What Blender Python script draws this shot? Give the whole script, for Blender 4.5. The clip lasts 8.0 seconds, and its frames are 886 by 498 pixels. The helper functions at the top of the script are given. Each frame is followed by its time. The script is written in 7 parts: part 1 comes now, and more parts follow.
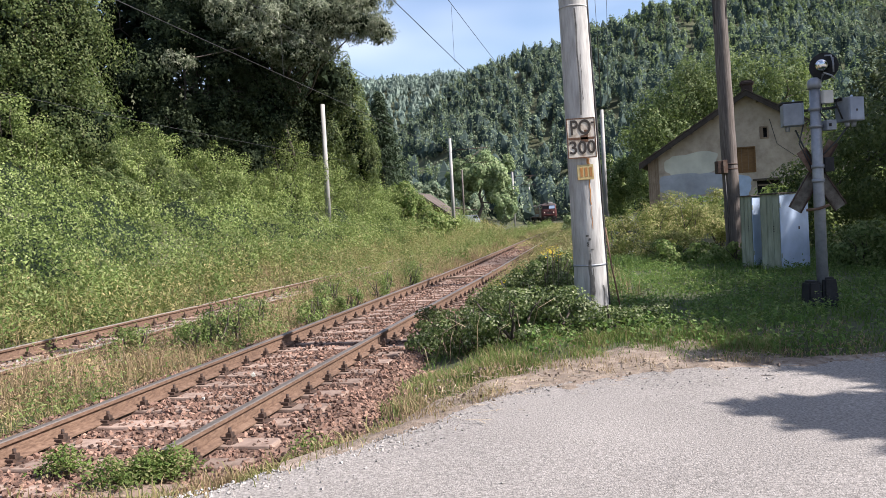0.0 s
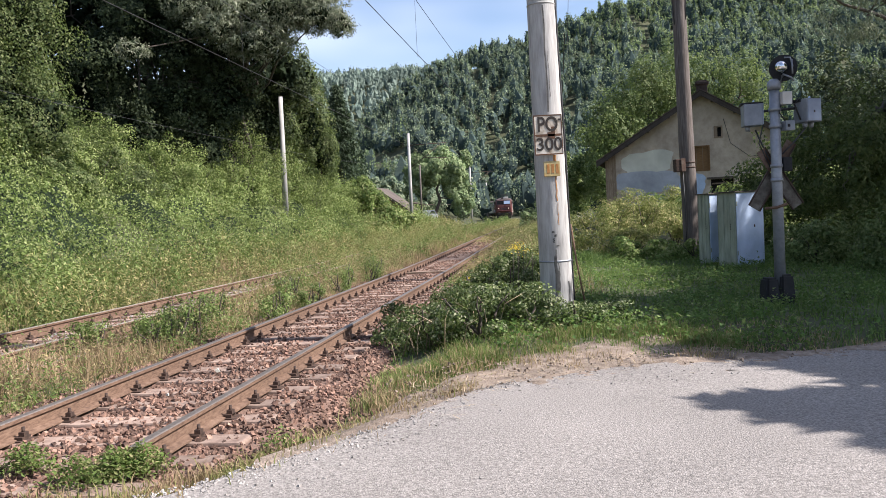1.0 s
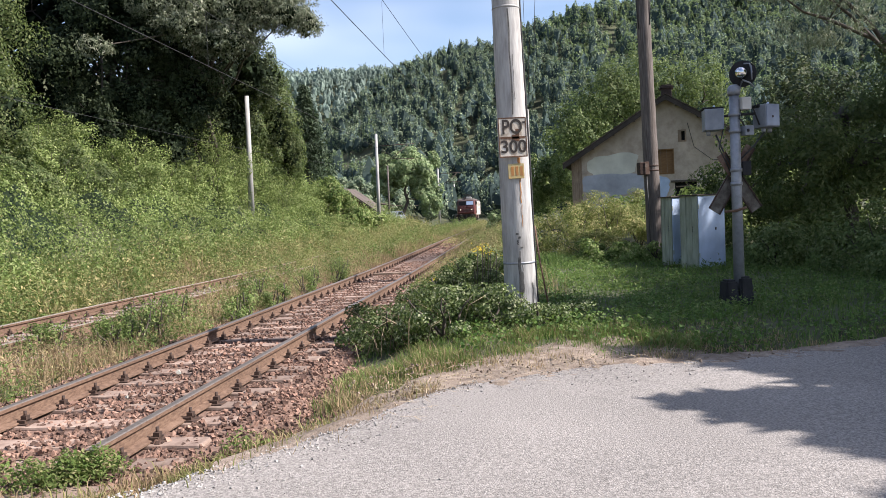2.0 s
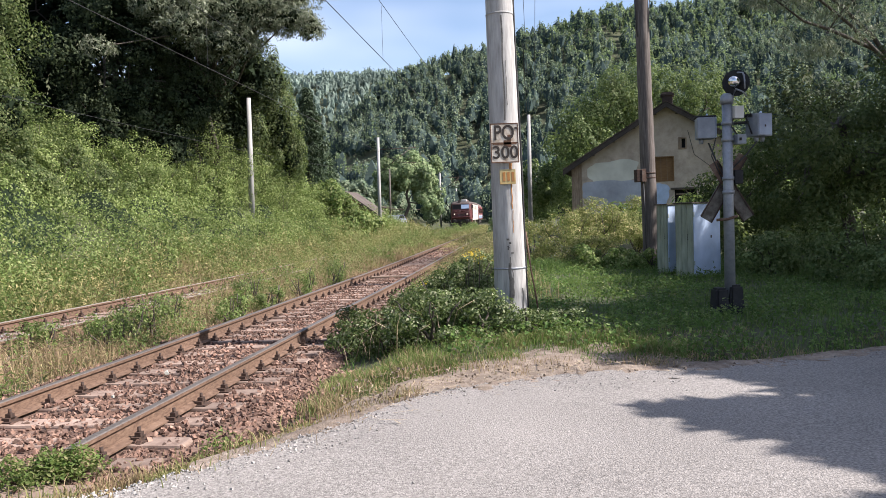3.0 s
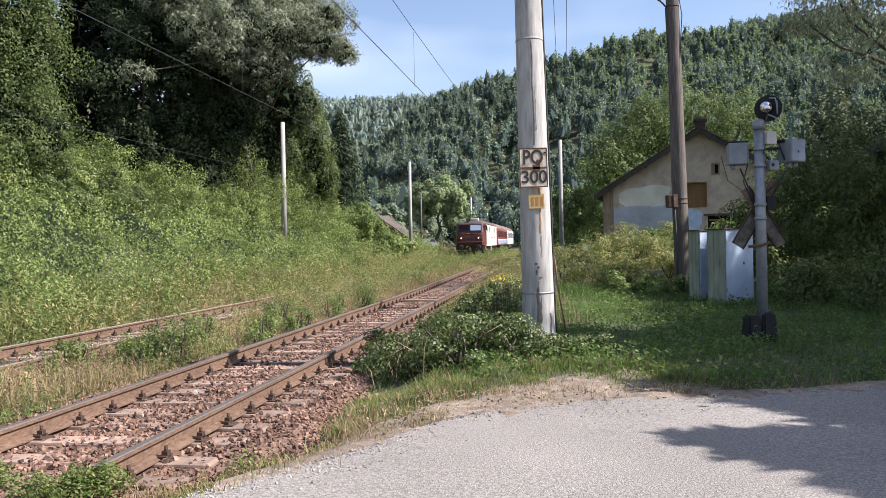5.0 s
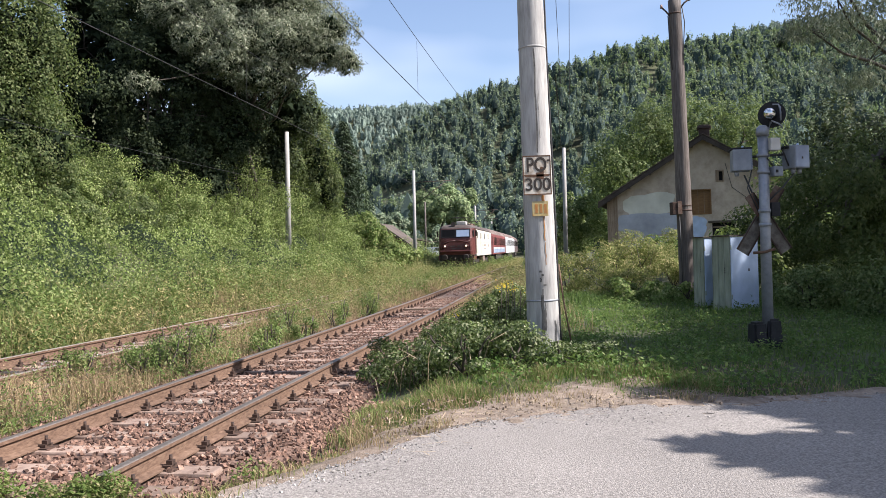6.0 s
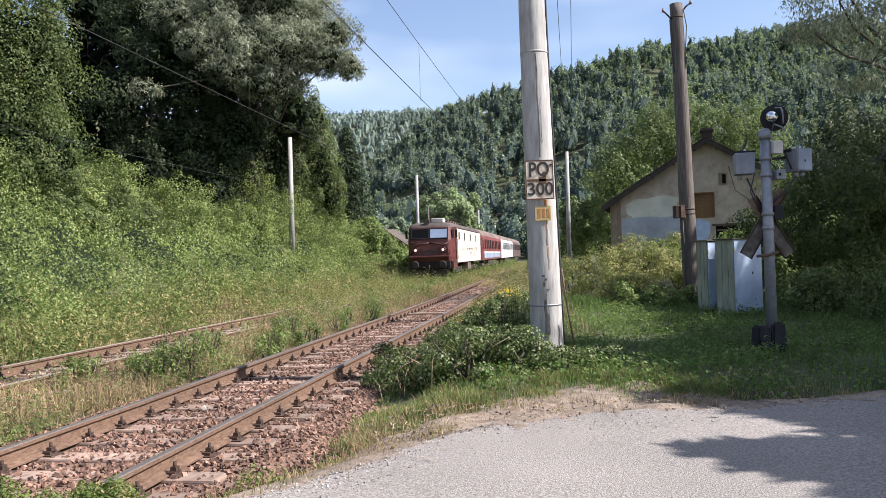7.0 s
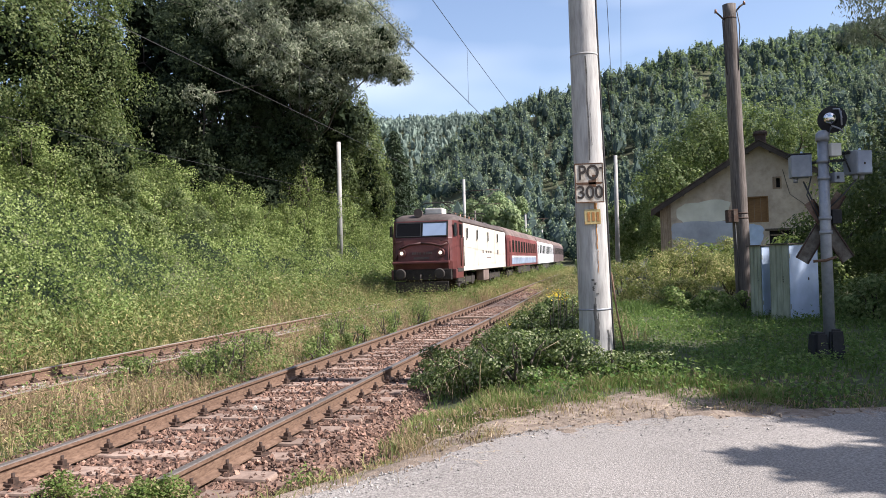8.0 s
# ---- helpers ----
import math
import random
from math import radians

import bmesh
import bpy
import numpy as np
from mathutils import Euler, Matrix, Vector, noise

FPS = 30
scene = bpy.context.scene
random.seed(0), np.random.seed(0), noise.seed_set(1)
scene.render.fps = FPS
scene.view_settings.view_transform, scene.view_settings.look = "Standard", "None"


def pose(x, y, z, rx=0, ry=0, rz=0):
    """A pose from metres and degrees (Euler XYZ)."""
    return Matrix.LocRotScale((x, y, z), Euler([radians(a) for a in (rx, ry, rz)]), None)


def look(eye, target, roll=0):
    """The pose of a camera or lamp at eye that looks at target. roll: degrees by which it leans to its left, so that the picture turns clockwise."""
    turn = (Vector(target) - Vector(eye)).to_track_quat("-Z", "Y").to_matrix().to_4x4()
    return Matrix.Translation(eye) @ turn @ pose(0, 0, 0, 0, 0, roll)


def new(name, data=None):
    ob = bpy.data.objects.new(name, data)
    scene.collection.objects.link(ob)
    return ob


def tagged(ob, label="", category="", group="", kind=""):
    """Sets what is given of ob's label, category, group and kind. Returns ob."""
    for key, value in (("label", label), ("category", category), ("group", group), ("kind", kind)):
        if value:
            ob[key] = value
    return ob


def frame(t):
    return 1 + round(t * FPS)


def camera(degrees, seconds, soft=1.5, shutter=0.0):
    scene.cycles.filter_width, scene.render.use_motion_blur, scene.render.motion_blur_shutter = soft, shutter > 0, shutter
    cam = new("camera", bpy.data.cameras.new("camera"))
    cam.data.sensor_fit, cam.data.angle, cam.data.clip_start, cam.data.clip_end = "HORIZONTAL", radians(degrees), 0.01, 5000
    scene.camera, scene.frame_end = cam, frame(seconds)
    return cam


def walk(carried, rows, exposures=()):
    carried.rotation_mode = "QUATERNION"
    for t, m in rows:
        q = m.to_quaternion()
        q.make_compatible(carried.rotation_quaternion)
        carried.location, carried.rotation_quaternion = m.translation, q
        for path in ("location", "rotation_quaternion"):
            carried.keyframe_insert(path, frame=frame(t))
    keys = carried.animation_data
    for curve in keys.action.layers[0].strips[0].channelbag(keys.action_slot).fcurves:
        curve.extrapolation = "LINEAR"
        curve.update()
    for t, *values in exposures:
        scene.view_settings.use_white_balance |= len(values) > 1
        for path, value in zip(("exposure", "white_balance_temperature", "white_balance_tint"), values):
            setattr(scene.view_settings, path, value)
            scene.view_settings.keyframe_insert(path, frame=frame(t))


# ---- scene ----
cam = camera(58.0, 8.0, 0.8)
PATH = [
    (0, (-0.383, 0.157, 1.46), (-0.406, 2.156, 1.401), -3.3),
    (0.5, (-0.434, 0.186, 1.469), (-0.422, 2.185, 1.402), -3.0),
    (1, (-0.524, 0.174, 1.468), (-0.438, 2.171, 1.391), -2.8),
    (1.5, (-0.535, 0.13, 1.468), (-0.424, 2.126, 1.392), -2.7),
    (2, (-0.48, 0.15, 1.472), (-0.314, 2.141, 1.394), -2.5),
    (3.5, (-0.301, 0.093, 1.47), (-0.154, 2.086, 1.409), -1.3),
    (4, (-0.299, 0.12, 1.457), (-0.177, 2.116, 1.404), -1.2),
    (4.5, (-0.295, 0.097, 1.464), (-0.195, 2.094, 1.436), -1.2),
    (5, (-0.296, 0.09, 1.465), (-0.21, 2.089, 1.46), -1.2),
    (6.5, (-0.287, 0.091, 1.454), (-0.215, 2.09, 1.476), -1.6),
    (7, (-0.284, 0.081, 1.465), (-0.217, 2.08, 1.493), -1.8),
    (7.5, (-0.305, 0.085, 1.463), (-0.288, 2.085, 1.499), -1.6),
    (8, (-0.309, 0.084, 1.453), (-0.358, 2.083, 1.495), -1.5),
]
walk(cam, [(t, look(eye, target, roll)) for t, eye, target, roll in PATH], [(0, 0.9, 6450, 17), (8, 0.9, 6450, 17)])

# ---- light ----
SUN = Vector((0.97, -0.23, 0.0)).normalized() * math.cos(radians(44)) + Vector((0, 0, math.sin(radians(44))))
sun_lamp = bpy.data.lights.new("sun", "SUN")
sun_lamp.energy, sun_lamp.angle, sun_lamp.color = 5.6, radians(0.6), (1.0, 0.965, 0.9)
new("sun", sun_lamp).matrix_world = look(SUN * 200, (0, 0, 0))

world = bpy.data.worlds.new("sky")
scene.world = world
world.use_nodes = True
wn, wl = world.node_tree.nodes, world.node_tree.links
sky = wn.new("ShaderNodeTexSky")
sky.sky_type, sky.sun_disc = "NISHITA", False
sky.sun_elevation, sky.sun_rotation = radians(44), radians(103)
sky.air_density, sky.dust_density, sky.ozone_density = 1.0, 1.2, 1.2
w_coord = wn.new("ShaderNodeTexCoord")
w_map = wn.new("ShaderNodeMapping")
w_map.inputs["Scale"].default_value = (1.2, 1.2, 3.6)
cloud = wn.new("ShaderNodeTexNoise")
cloud.inputs["Scale"].default_value, cloud.inputs["Detail"].default_value, cloud.inputs["Roughness"].default_value = 1.7, 3, 0.45
w_ramp = wn.new("ShaderNodeValToRGB")
w_ramp.color_ramp.elements[0].position, w_ramp.color_ramp.elements[1].position = 0.5, 0.85
w_ramp.color_ramp.elements[1].color = (0.6, 0.6, 0.6, 1)
w_mix = wn.new("ShaderNodeMix")
w_mix.data_type = "RGBA"
w_mix.inputs["B"].default_value = (7.8, 8.3, 9.0, 1)
wl.new(w_coord.outputs["Generated"], w_map.inputs["Vector"])
wl.new(w_map.outputs["Vector"], cloud.inputs["Vector"])
wl.new(cloud.outputs["Fac"], w_ramp.inputs["Fac"])
wl.new(w_ramp.outputs["Color"], w_mix.inputs["Factor"])
wl.new(sky.outputs["Color"], w_mix.inputs["A"])
wl.new(w_mix.outputs["Result"], wn["Background"].inputs["Color"])
wn["Background"].inputs["Strength"].default_value = 0.112


# ---- materials ----
def mat(name, cols, scale=6.0, rough=0.8, bump=0.3, metal=0.0, big=0.6, big_scale=0.5, rand=0.0, stretch=(1, 1, 1), spec=0.4, fine=0.0, island=False):
    """Noise between the colours cols, a larger noise that darkens, a bump, and chance from piece to piece."""
    m = bpy.data.materials.new(name)
    m.use_nodes = True
    n, l = m.node_tree.nodes, m.node_tree.links
    b = n["Principled BSDF"]
    co = n.new("ShaderNodeTexCoord")
    mp = n.new("ShaderNodeMapping")
    mp.inputs["Scale"].default_value = stretch
    l.new(co.outputs["Object"], mp.inputs["Vector"])
    a = n.new("ShaderNodeTexNoise")
    a.inputs["Scale"].default_value, a.inputs["Detail"].default_value, a.inputs["Roughness"].default_value = scale, 8, 0.65
    l.new(mp.outputs["Vector"], a.inputs["Vector"])
    r = n.new("ShaderNodeValToRGB")
    for i, c in enumerate(cols):
        p = 0.3 + 0.4 * i / max(1, len(cols) - 1)
        e = r.color_ramp.elements[i] if i < 2 else r.color_ramp.elements.new(p)
        e.position = p
        e.color = (*c, 1)
    for i, c in enumerate(cols):
        r.color_ramp.elements[i].color = (*c, 1)
    l.new(a.outputs["Fac"], r.inputs["Fac"])
    g = n.new("ShaderNodeTexNoise")
    g.inputs["Scale"].default_value, g.inputs["Detail"].default_value = big_scale, 4
    l.new(co.outputs["Object"], g.inputs["Vector"])
    mr = n.new("ShaderNodeMapRange")
    mr.inputs["From Min"].default_value, mr.inputs["From Max"].default_value = 0.3, 0.7
    mr.inputs["To Min"].default_value, mr.inputs["To Max"].default_value = big, 1.0 + (1 - big) * 0.4
    l.new(g.outputs["Fac"], mr.inputs["Value"])
    hsv = n.new("ShaderNodeHueSaturation")
    l.new(r.outputs["Color"], hsv.inputs["Color"])
    if rand:
        o = n.new("ShaderNodeNewGeometry" if island else "ShaderNodeObjectInfo")
        mr2 = n.new("ShaderNodeMapRange")
        mr2.inputs["To Min"].default_value, mr2.inputs["To Max"].default_value = 1 - rand, 1 + rand
        l.new(o.outputs["Random Per Island" if island else "Random"], mr2.inputs["Value"])
        mu = n.new("ShaderNodeMath")
        mu.operation = "MULTIPLY"
        l.new(mr.outputs["Result"], mu.inputs[0])
        l.new(mr2.outputs["Result"], mu.inputs[1])
        l.new(mu.outputs["Value"], hsv.inputs["Value"])
    else:
        l.new(mr.outputs["Result"], hsv.inputs["Value"])
    l.new(hsv.outputs["Color"], b.inputs["Base Color"])
    b.inputs["Roughness"].default_value, b.inputs["Metallic"].default_value = rough, metal
    b.inputs["Specular IOR Level"].default_value = spec
    if bump:
        bp = n.new("ShaderNodeBump")
        bp.inputs["Strength"].default_value, bp.inputs["Distance"].default_value = bump, 0.02
        if fine:
            f2 = n.new("ShaderNodeTexNoise")
            f2.inputs["Scale"].default_value, f2.inputs["Detail"].default_value = fine, 3
            l.new(co.outputs["Object"], f2.inputs["Vector"])
            l.new(f2.outputs["Fac"], bp.inputs["Height"])
        else:
            l.new(a.outputs["Fac"], bp.inputs["Height"])
        l.new(bp.outputs["Normal"], b.inputs["Normal"])
    return m


def leaf_mat(name, cols, trans=0.35, rough=0.5, patch=3.0, through_col=(0.26, 0.36, 0.09)):
    """Foliage: a colour for each leaf by chance, patches of lighter and darker growth, light through the blade."""
    m = bpy.data.materials.new(name)
    m.use_nodes = True
    n, l = m.node_tree.nodes, m.node_tree.links
    b = n["Principled BSDF"]
    geo = n.new("ShaderNodeNewGeometry")
    r = n.new("ShaderNodeValToRGB")
    for i, c in enumerate(cols):
        if i >= 2:
            r.color_ramp.elements.new(i / (len(cols) - 1))
    for i, c in enumerate(cols):
        r.color_ramp.elements[i].position = i / (len(cols) - 1)
        r.color_ramp.elements[i].color = (*[v * 1.3 for v in c], 1)
    l.new(geo.outputs["Random Per Island"], r.inputs["Fac"])
    co = n.new("ShaderNodeTexCoord")
    g = n.new("ShaderNodeTexNoise")
    g.inputs["Scale"].default_value, g.inputs["Detail"].default_value = 1.0 / patch, 3
    l.new(co.outputs["Object"], g.inputs["Vector"])
    mr = n.new("ShaderNodeMapRange")
    mr.inputs["From Min"].default_value, mr.inputs["From Max"].default_value = 0.3, 0.7
    mr.inputs["To Min"].default_value, mr.inputs["To Max"].default_value = 0.65, 1.3
    l.new(g.outputs["Fac"], mr.inputs["Value"])
    hsv = n.new("ShaderNodeHueSaturation")
    l.new(mr.outputs["Result"], hsv.inputs["Value"])
    l.new(r.outputs["Color"], hsv.inputs["Color"])
    l.new(hsv.outputs["Color"], b.inputs["Base Color"])
    b.inputs["Roughness"].default_value, b.inputs["Specular IOR Level"].default_value = min(rough + 0.12, 0.9), 0.2 if rough < 0.7 else 0.08
    t = n.new("ShaderNodeBsdfTranslucent")
    mx = n.new("ShaderNodeMix")
    mx.data_type, mx.blend_type = "RGBA", "MIX"
    mx.inputs["Factor"].default_value = 0.5
    mx.inputs["B"].default_value = (*through_col, 1)
    l.new(hsv.outputs["Color"], mx.inputs["A"])
    l.new(mx.outputs["Result"], t.inputs["Color"])
    s = n.new("ShaderNodeMixShader")
    s.inputs["Fac"].default_value = trans
    l.new(b.outputs["BSDF"], s.inputs[1])
    l.new(t.outputs["BSDF"], s.inputs[2])
    l.new(s.outputs["Shader"], n["Material Output"].inputs["Surface"])
    return m


M = {
    "soil": mat("soil", [(0.04, 0.05, 0.022), (0.07, 0.075, 0.036), (0.055, 0.07, 0.028)], 4, 0.95, 0.6, big_scale=0.3),
    "dirt": mat("dirt", [(0.14, 0.105, 0.078), (0.25, 0.195, 0.15), (0.35, 0.29, 0.23)], 9, 0.95, 1.0, big=0.6, big_scale=1.2, fine=60),
    "road": mat("road", [(0.1, 0.092, 0.083), (0.25, 0.23, 0.21), (0.42, 0.388, 0.355)], 55, 0.9, 0.7, big=0.82, big_scale=0.5, fine=90),
    "ballast": mat("ballast", [(0.085, 0.047, 0.034), (0.175, 0.102, 0.073), (0.28, 0.185, 0.138)], 14, 0.9, 0.6, big=0.7, rand=0.6, island=True),
    "bed": mat("bed", [(0.1, 0.06, 0.044), (0.17, 0.105, 0.078), (0.24, 0.16, 0.12)], 18, 0.95, 0.8, big=0.7),
    "gravel": mat("gravel", [(0.22, 0.205, 0.185), (0.32, 0.3, 0.275), (0.44, 0.42, 0.39)], 12, 0.9, 0.4, rand=0.35, island=True),
    "rust": mat("rust", [(0.075, 0.042, 0.028), (0.145, 0.088, 0.058), (0.21, 0.135, 0.092)], 14, 0.85, 0.25, big=0.75, stretch=(1, 1, 4)),
    "rail_top": mat("rail_top", [(0.15, 0.125, 0.105), (0.25, 0.22, 0.195)], 30, 0.5, 0.1, metal=0.6, big=0.8),
    "rail_rusty": mat("rail_rusty", [(0.15, 0.125, 0.1), (0.27, 0.235, 0.2)], 30, 0.7, 0.1, big=0.8),
    "iron": mat("iron", [(0.022, 0.015, 0.012), (0.06, 0.036, 0.026), (0.1, 0.055, 0.035)], 20, 0.8, 0.3),
    "sleeper": mat("sleeper", [(0.16, 0.108, 0.083), (0.265, 0.19, 0.15), (0.36, 0.272, 0.215)], 7, 0.92, 0.4, rand=0.2),
    "concrete": mat("concrete", [(0.27, 0.26, 0.245), (0.39, 0.38, 0.36), (0.5, 0.49, 0.465)], 5, 0.85, 0.3, big=0.78, big_scale=1.4, stretch=(4, 4, 0.5)),
    "concrete_far": mat("concrete_far", [(0.3, 0.295, 0.28), (0.42, 0.41, 0.39)], 3, 0.85, 0.2, stretch=(4, 4, 0.5)),
    "old_pole": mat("old_pole", [(0.055, 0.045, 0.039), (0.12, 0.1, 0.087), (0.2, 0.175, 0.157)], 6, 0.85, 0.4, big=0.7, big_scale=1.0, stretch=(6, 6, 0.35)),
    "sign_white": mat("sign_white", [(0.26, 0.17, 0.11), (0.56, 0.5, 0.41), (0.68, 0.63, 0.55)], 9, 0.6, 0.15, big=0.7, big_scale=5),
    "sign_rust": mat("sign_rust", [(0.07, 0.038, 0.025), (0.19, 0.095, 0.05)], 20, 0.85, 0.3),
    "rust_streak": mat("rust_streak", [(0.34, 0.2, 0.1), (0.42, 0.19, 0.06), (0.48, 0.22, 0.05)], 14, 0.85, 0.2, stretch=(4, 4, 0.6)),
    "black_paint": mat("black_paint", [(0.012, 0.011, 0.01), (0.05, 0.035, 0.025)], 30, 0.6, 0.1),
    "plate_yellow": mat("plate_yellow", [(0.46, 0.4, 0.24), (0.5, 0.39, 0.17), (0.46, 0.23, 0.07)], 11, 0.6, 0.1),
    "tar": mat("tar", [(0.05, 0.05, 0.048), (0.2, 0.19, 0.175)], 12, 0.8, 0.2),
    "galv": mat("galv", [(0.2, 0.215, 0.24), (0.32, 0.34, 0.37)], 9, 0.5, 0.08, metal=0.35, big=0.85),
    "box_grey": mat("box_grey", [(0.17, 0.19, 0.22), (0.25, 0.27, 0.3)], 6, 0.5, 0.05, big=0.85, big_scale=3),
    "chrome": mat("chrome", [(0.7, 0.7, 0.7), (0.85, 0.85, 0.85)], 6, 0.15, 0.0, metal=1.0, big=0.9),
    "rubber": mat("rubber", [(0.01, 0.01, 0.011), (0.028, 0.028, 0.031)], 12, 0.8, 0.3),
    "blade_grey": mat("blade_grey", [(0.05, 0.036, 0.028), (0.14, 0.122, 0.1), (0.23, 0.21, 0.18)], 7, 0.8, 0.2, big=0.6, big_scale=4),
    "rusty_white": mat("rusty_white", [(0.07, 0.035, 0.022), (0.14, 0.085, 0.06), (0.24, 0.19, 0.15)], 5, 0.8, 0.2, big=0.6, big_scale=3),
    "cab_green": mat("cab_green", [(0.2, 0.225, 0.165), (0.31, 0.335, 0.255), (0.38, 0.4, 0.32)], 4, 0.65, 0.12, big=0.75, big_scale=1.6, stretch=(3, 3, 0.6)),
    "lid_blue": mat("lid_blue", [(0.24, 0.28, 0.36), (0.33, 0.38, 0.47)], 4, 0.5, 0.05, big=0.8, big_scale=3),
    "cab_blue": mat("cab_blue", [(0.36, 0.46, 0.62), (0.47, 0.57, 0.72)], 3, 0.5, 0.06, big=0.82, big_scale=2.5),
    "stucco": mat("stucco", [(0.33, 0.27, 0.21), (0.45, 0.375, 0.295), (0.52, 0.44, 0.355)], 2.2, 0.92, 0.25, big=0.7, big_scale=0.5, fine=25),
    "plaster_new": mat("plaster_new", [(0.56, 0.55, 0.46), (0.64, 0.63, 0.54)], 3, 0.92, 0.2),
    "plaster_grey": mat("plaster_grey", [(0.34, 0.36, 0.4), (0.44, 0.46, 0.5)], 3, 0.92, 0.25),
    "bargeboard": mat("bargeboard", [(0.045, 0.036, 0.03), (0.085, 0.068, 0.055)], 5, 0.9, 0.2),
    "timber": mat("timber", [(0.16, 0.11, 0.075), (0.27, 0.2, 0.14), (0.33, 0.26, 0.19)], 5, 0.9, 0.3, rand=0.2, stretch=(6, 6, 0.5)),
    "board": mat("board", [(0.16, 0.085, 0.035), (0.24, 0.13, 0.05)], 5, 0.8, 0.15, stretch=(1, 1, 4)),
    "roof_grey": mat("roof_grey", [(0.07, 0.055, 0.045), (0.12, 0.095, 0.08)], 3, 0.9, 0.2),
    "tile": mat("tile", [(0.085, 0.06, 0.05), (0.15, 0.11, 0.09), (0.2, 0.16, 0.13)], 4, 0.9, 0.3, rand=0.3),
    "roof_wood": mat("roof_wood", [(0.05, 0.04, 0.032), (0.11, 0.09, 0.07)], 5, 0.9, 0.2),
    "brick_dark": mat("brick_dark", [(0.03, 0.023, 0.02), (0.065, 0.048, 0.042)], 6, 0.9, 0.4),
    "dark": mat("dark", [(0.008, 0.008, 0.009), (0.015, 0.014, 0.014)], 6, 0.8, 0.0),
    "loco_red": mat("loco_red", [(0.085, 0.026, 0.025), (0.12, 0.036, 0.034), (0.15, 0.052, 0.047)], 2.5, 0.45, 0.05, big=0.75, big_scale=0.8),
    "loco_lower": mat("loco_lower", [(0.05, 0.018, 0.016), (0.085, 0.03, 0.026)], 3, 0.6, 0.1),
    "loco_white": mat("loco_white", [(0.44, 0.37, 0.29), (0.54, 0.5, 0.42), (0.57, 0.53, 0.46), (0.6, 0.57, 0.5)], 0.9, 0.6, 0.03, big=0.85, big_scale=0.5),
    "loco_roof": mat("loco_roof", [(0.06, 0.045, 0.04), (0.12, 0.095, 0.085)], 3, 0.75, 0.1),
    "underframe": mat("underframe", [(0.02, 0.017, 0.015), (0.05, 0.042, 0.036)], 6, 0.85, 0.2),
    "white_box": mat("white_box", [(0.5, 0.48, 0.44), (0.62, 0.6, 0.56)], 3, 0.6, 0.1),
    "coach_red": mat("coach_red", [(0.16, 0.045, 0.045), (0.22, 0.07, 0.065)], 2, 0.45, 0.05),
    "coach_blue": mat("coach_blue", [(0.2, 0.26, 0.36), (0.34, 0.4, 0.5)], 2, 0.45, 0.05),
    "coach_white": mat("coach_white", [(0.6, 0.61, 0.62), (0.7, 0.71, 0.72)], 2, 0.4, 0.03),
    "coach_dark": mat("coach_dark", [(0.1, 0.075, 0.075), (0.15, 0.11, 0.11)], 2, 0.45, 0.05),
    "coach_roof": mat("coach_roof", [(0.12, 0.085, 0.075), (0.2, 0.15, 0.13)], 2, 0.8, 0.1),
    "car_paint": mat("car_paint", [(0.2, 0.23, 0.28), (0.28, 0.31, 0.36)], 2, 0.3, 0.0, metal=0.3),
    "brick_red": mat("brick_red", [(0.14, 0.055, 0.04), (0.2, 0.085, 0.06)], 3, 0.9, 0.2),
    "wire": mat("wire", [(0.03, 0.03, 0.032), (0.05, 0.05, 0.05)], 6, 0.6, 0.0),
    "bark": mat("bark", [(0.04, 0.032, 0.025), (0.09, 0.075, 0.06), (0.13, 0.11, 0.09)], 5, 0.95, 0.6, stretch=(3, 3, 0.6)),
    "insulator": mat("insulator", [(0.2, 0.1, 0.06), (0.25, 0.13, 0.08)], 6, 0.25, 0.0),
    "straw_lying": mat("straw_lying", [(0.25, 0.19, 0.12), (0.42, 0.34, 0.23)], 6, 0.9, 0.1, rand=0.4, island=True),
    "plank": mat("plank", [(0.2, 0.14, 0.1), (0.34, 0.26, 0.19)], 5, 0.9, 0.3, stretch=(0.5, 5, 5)),
}
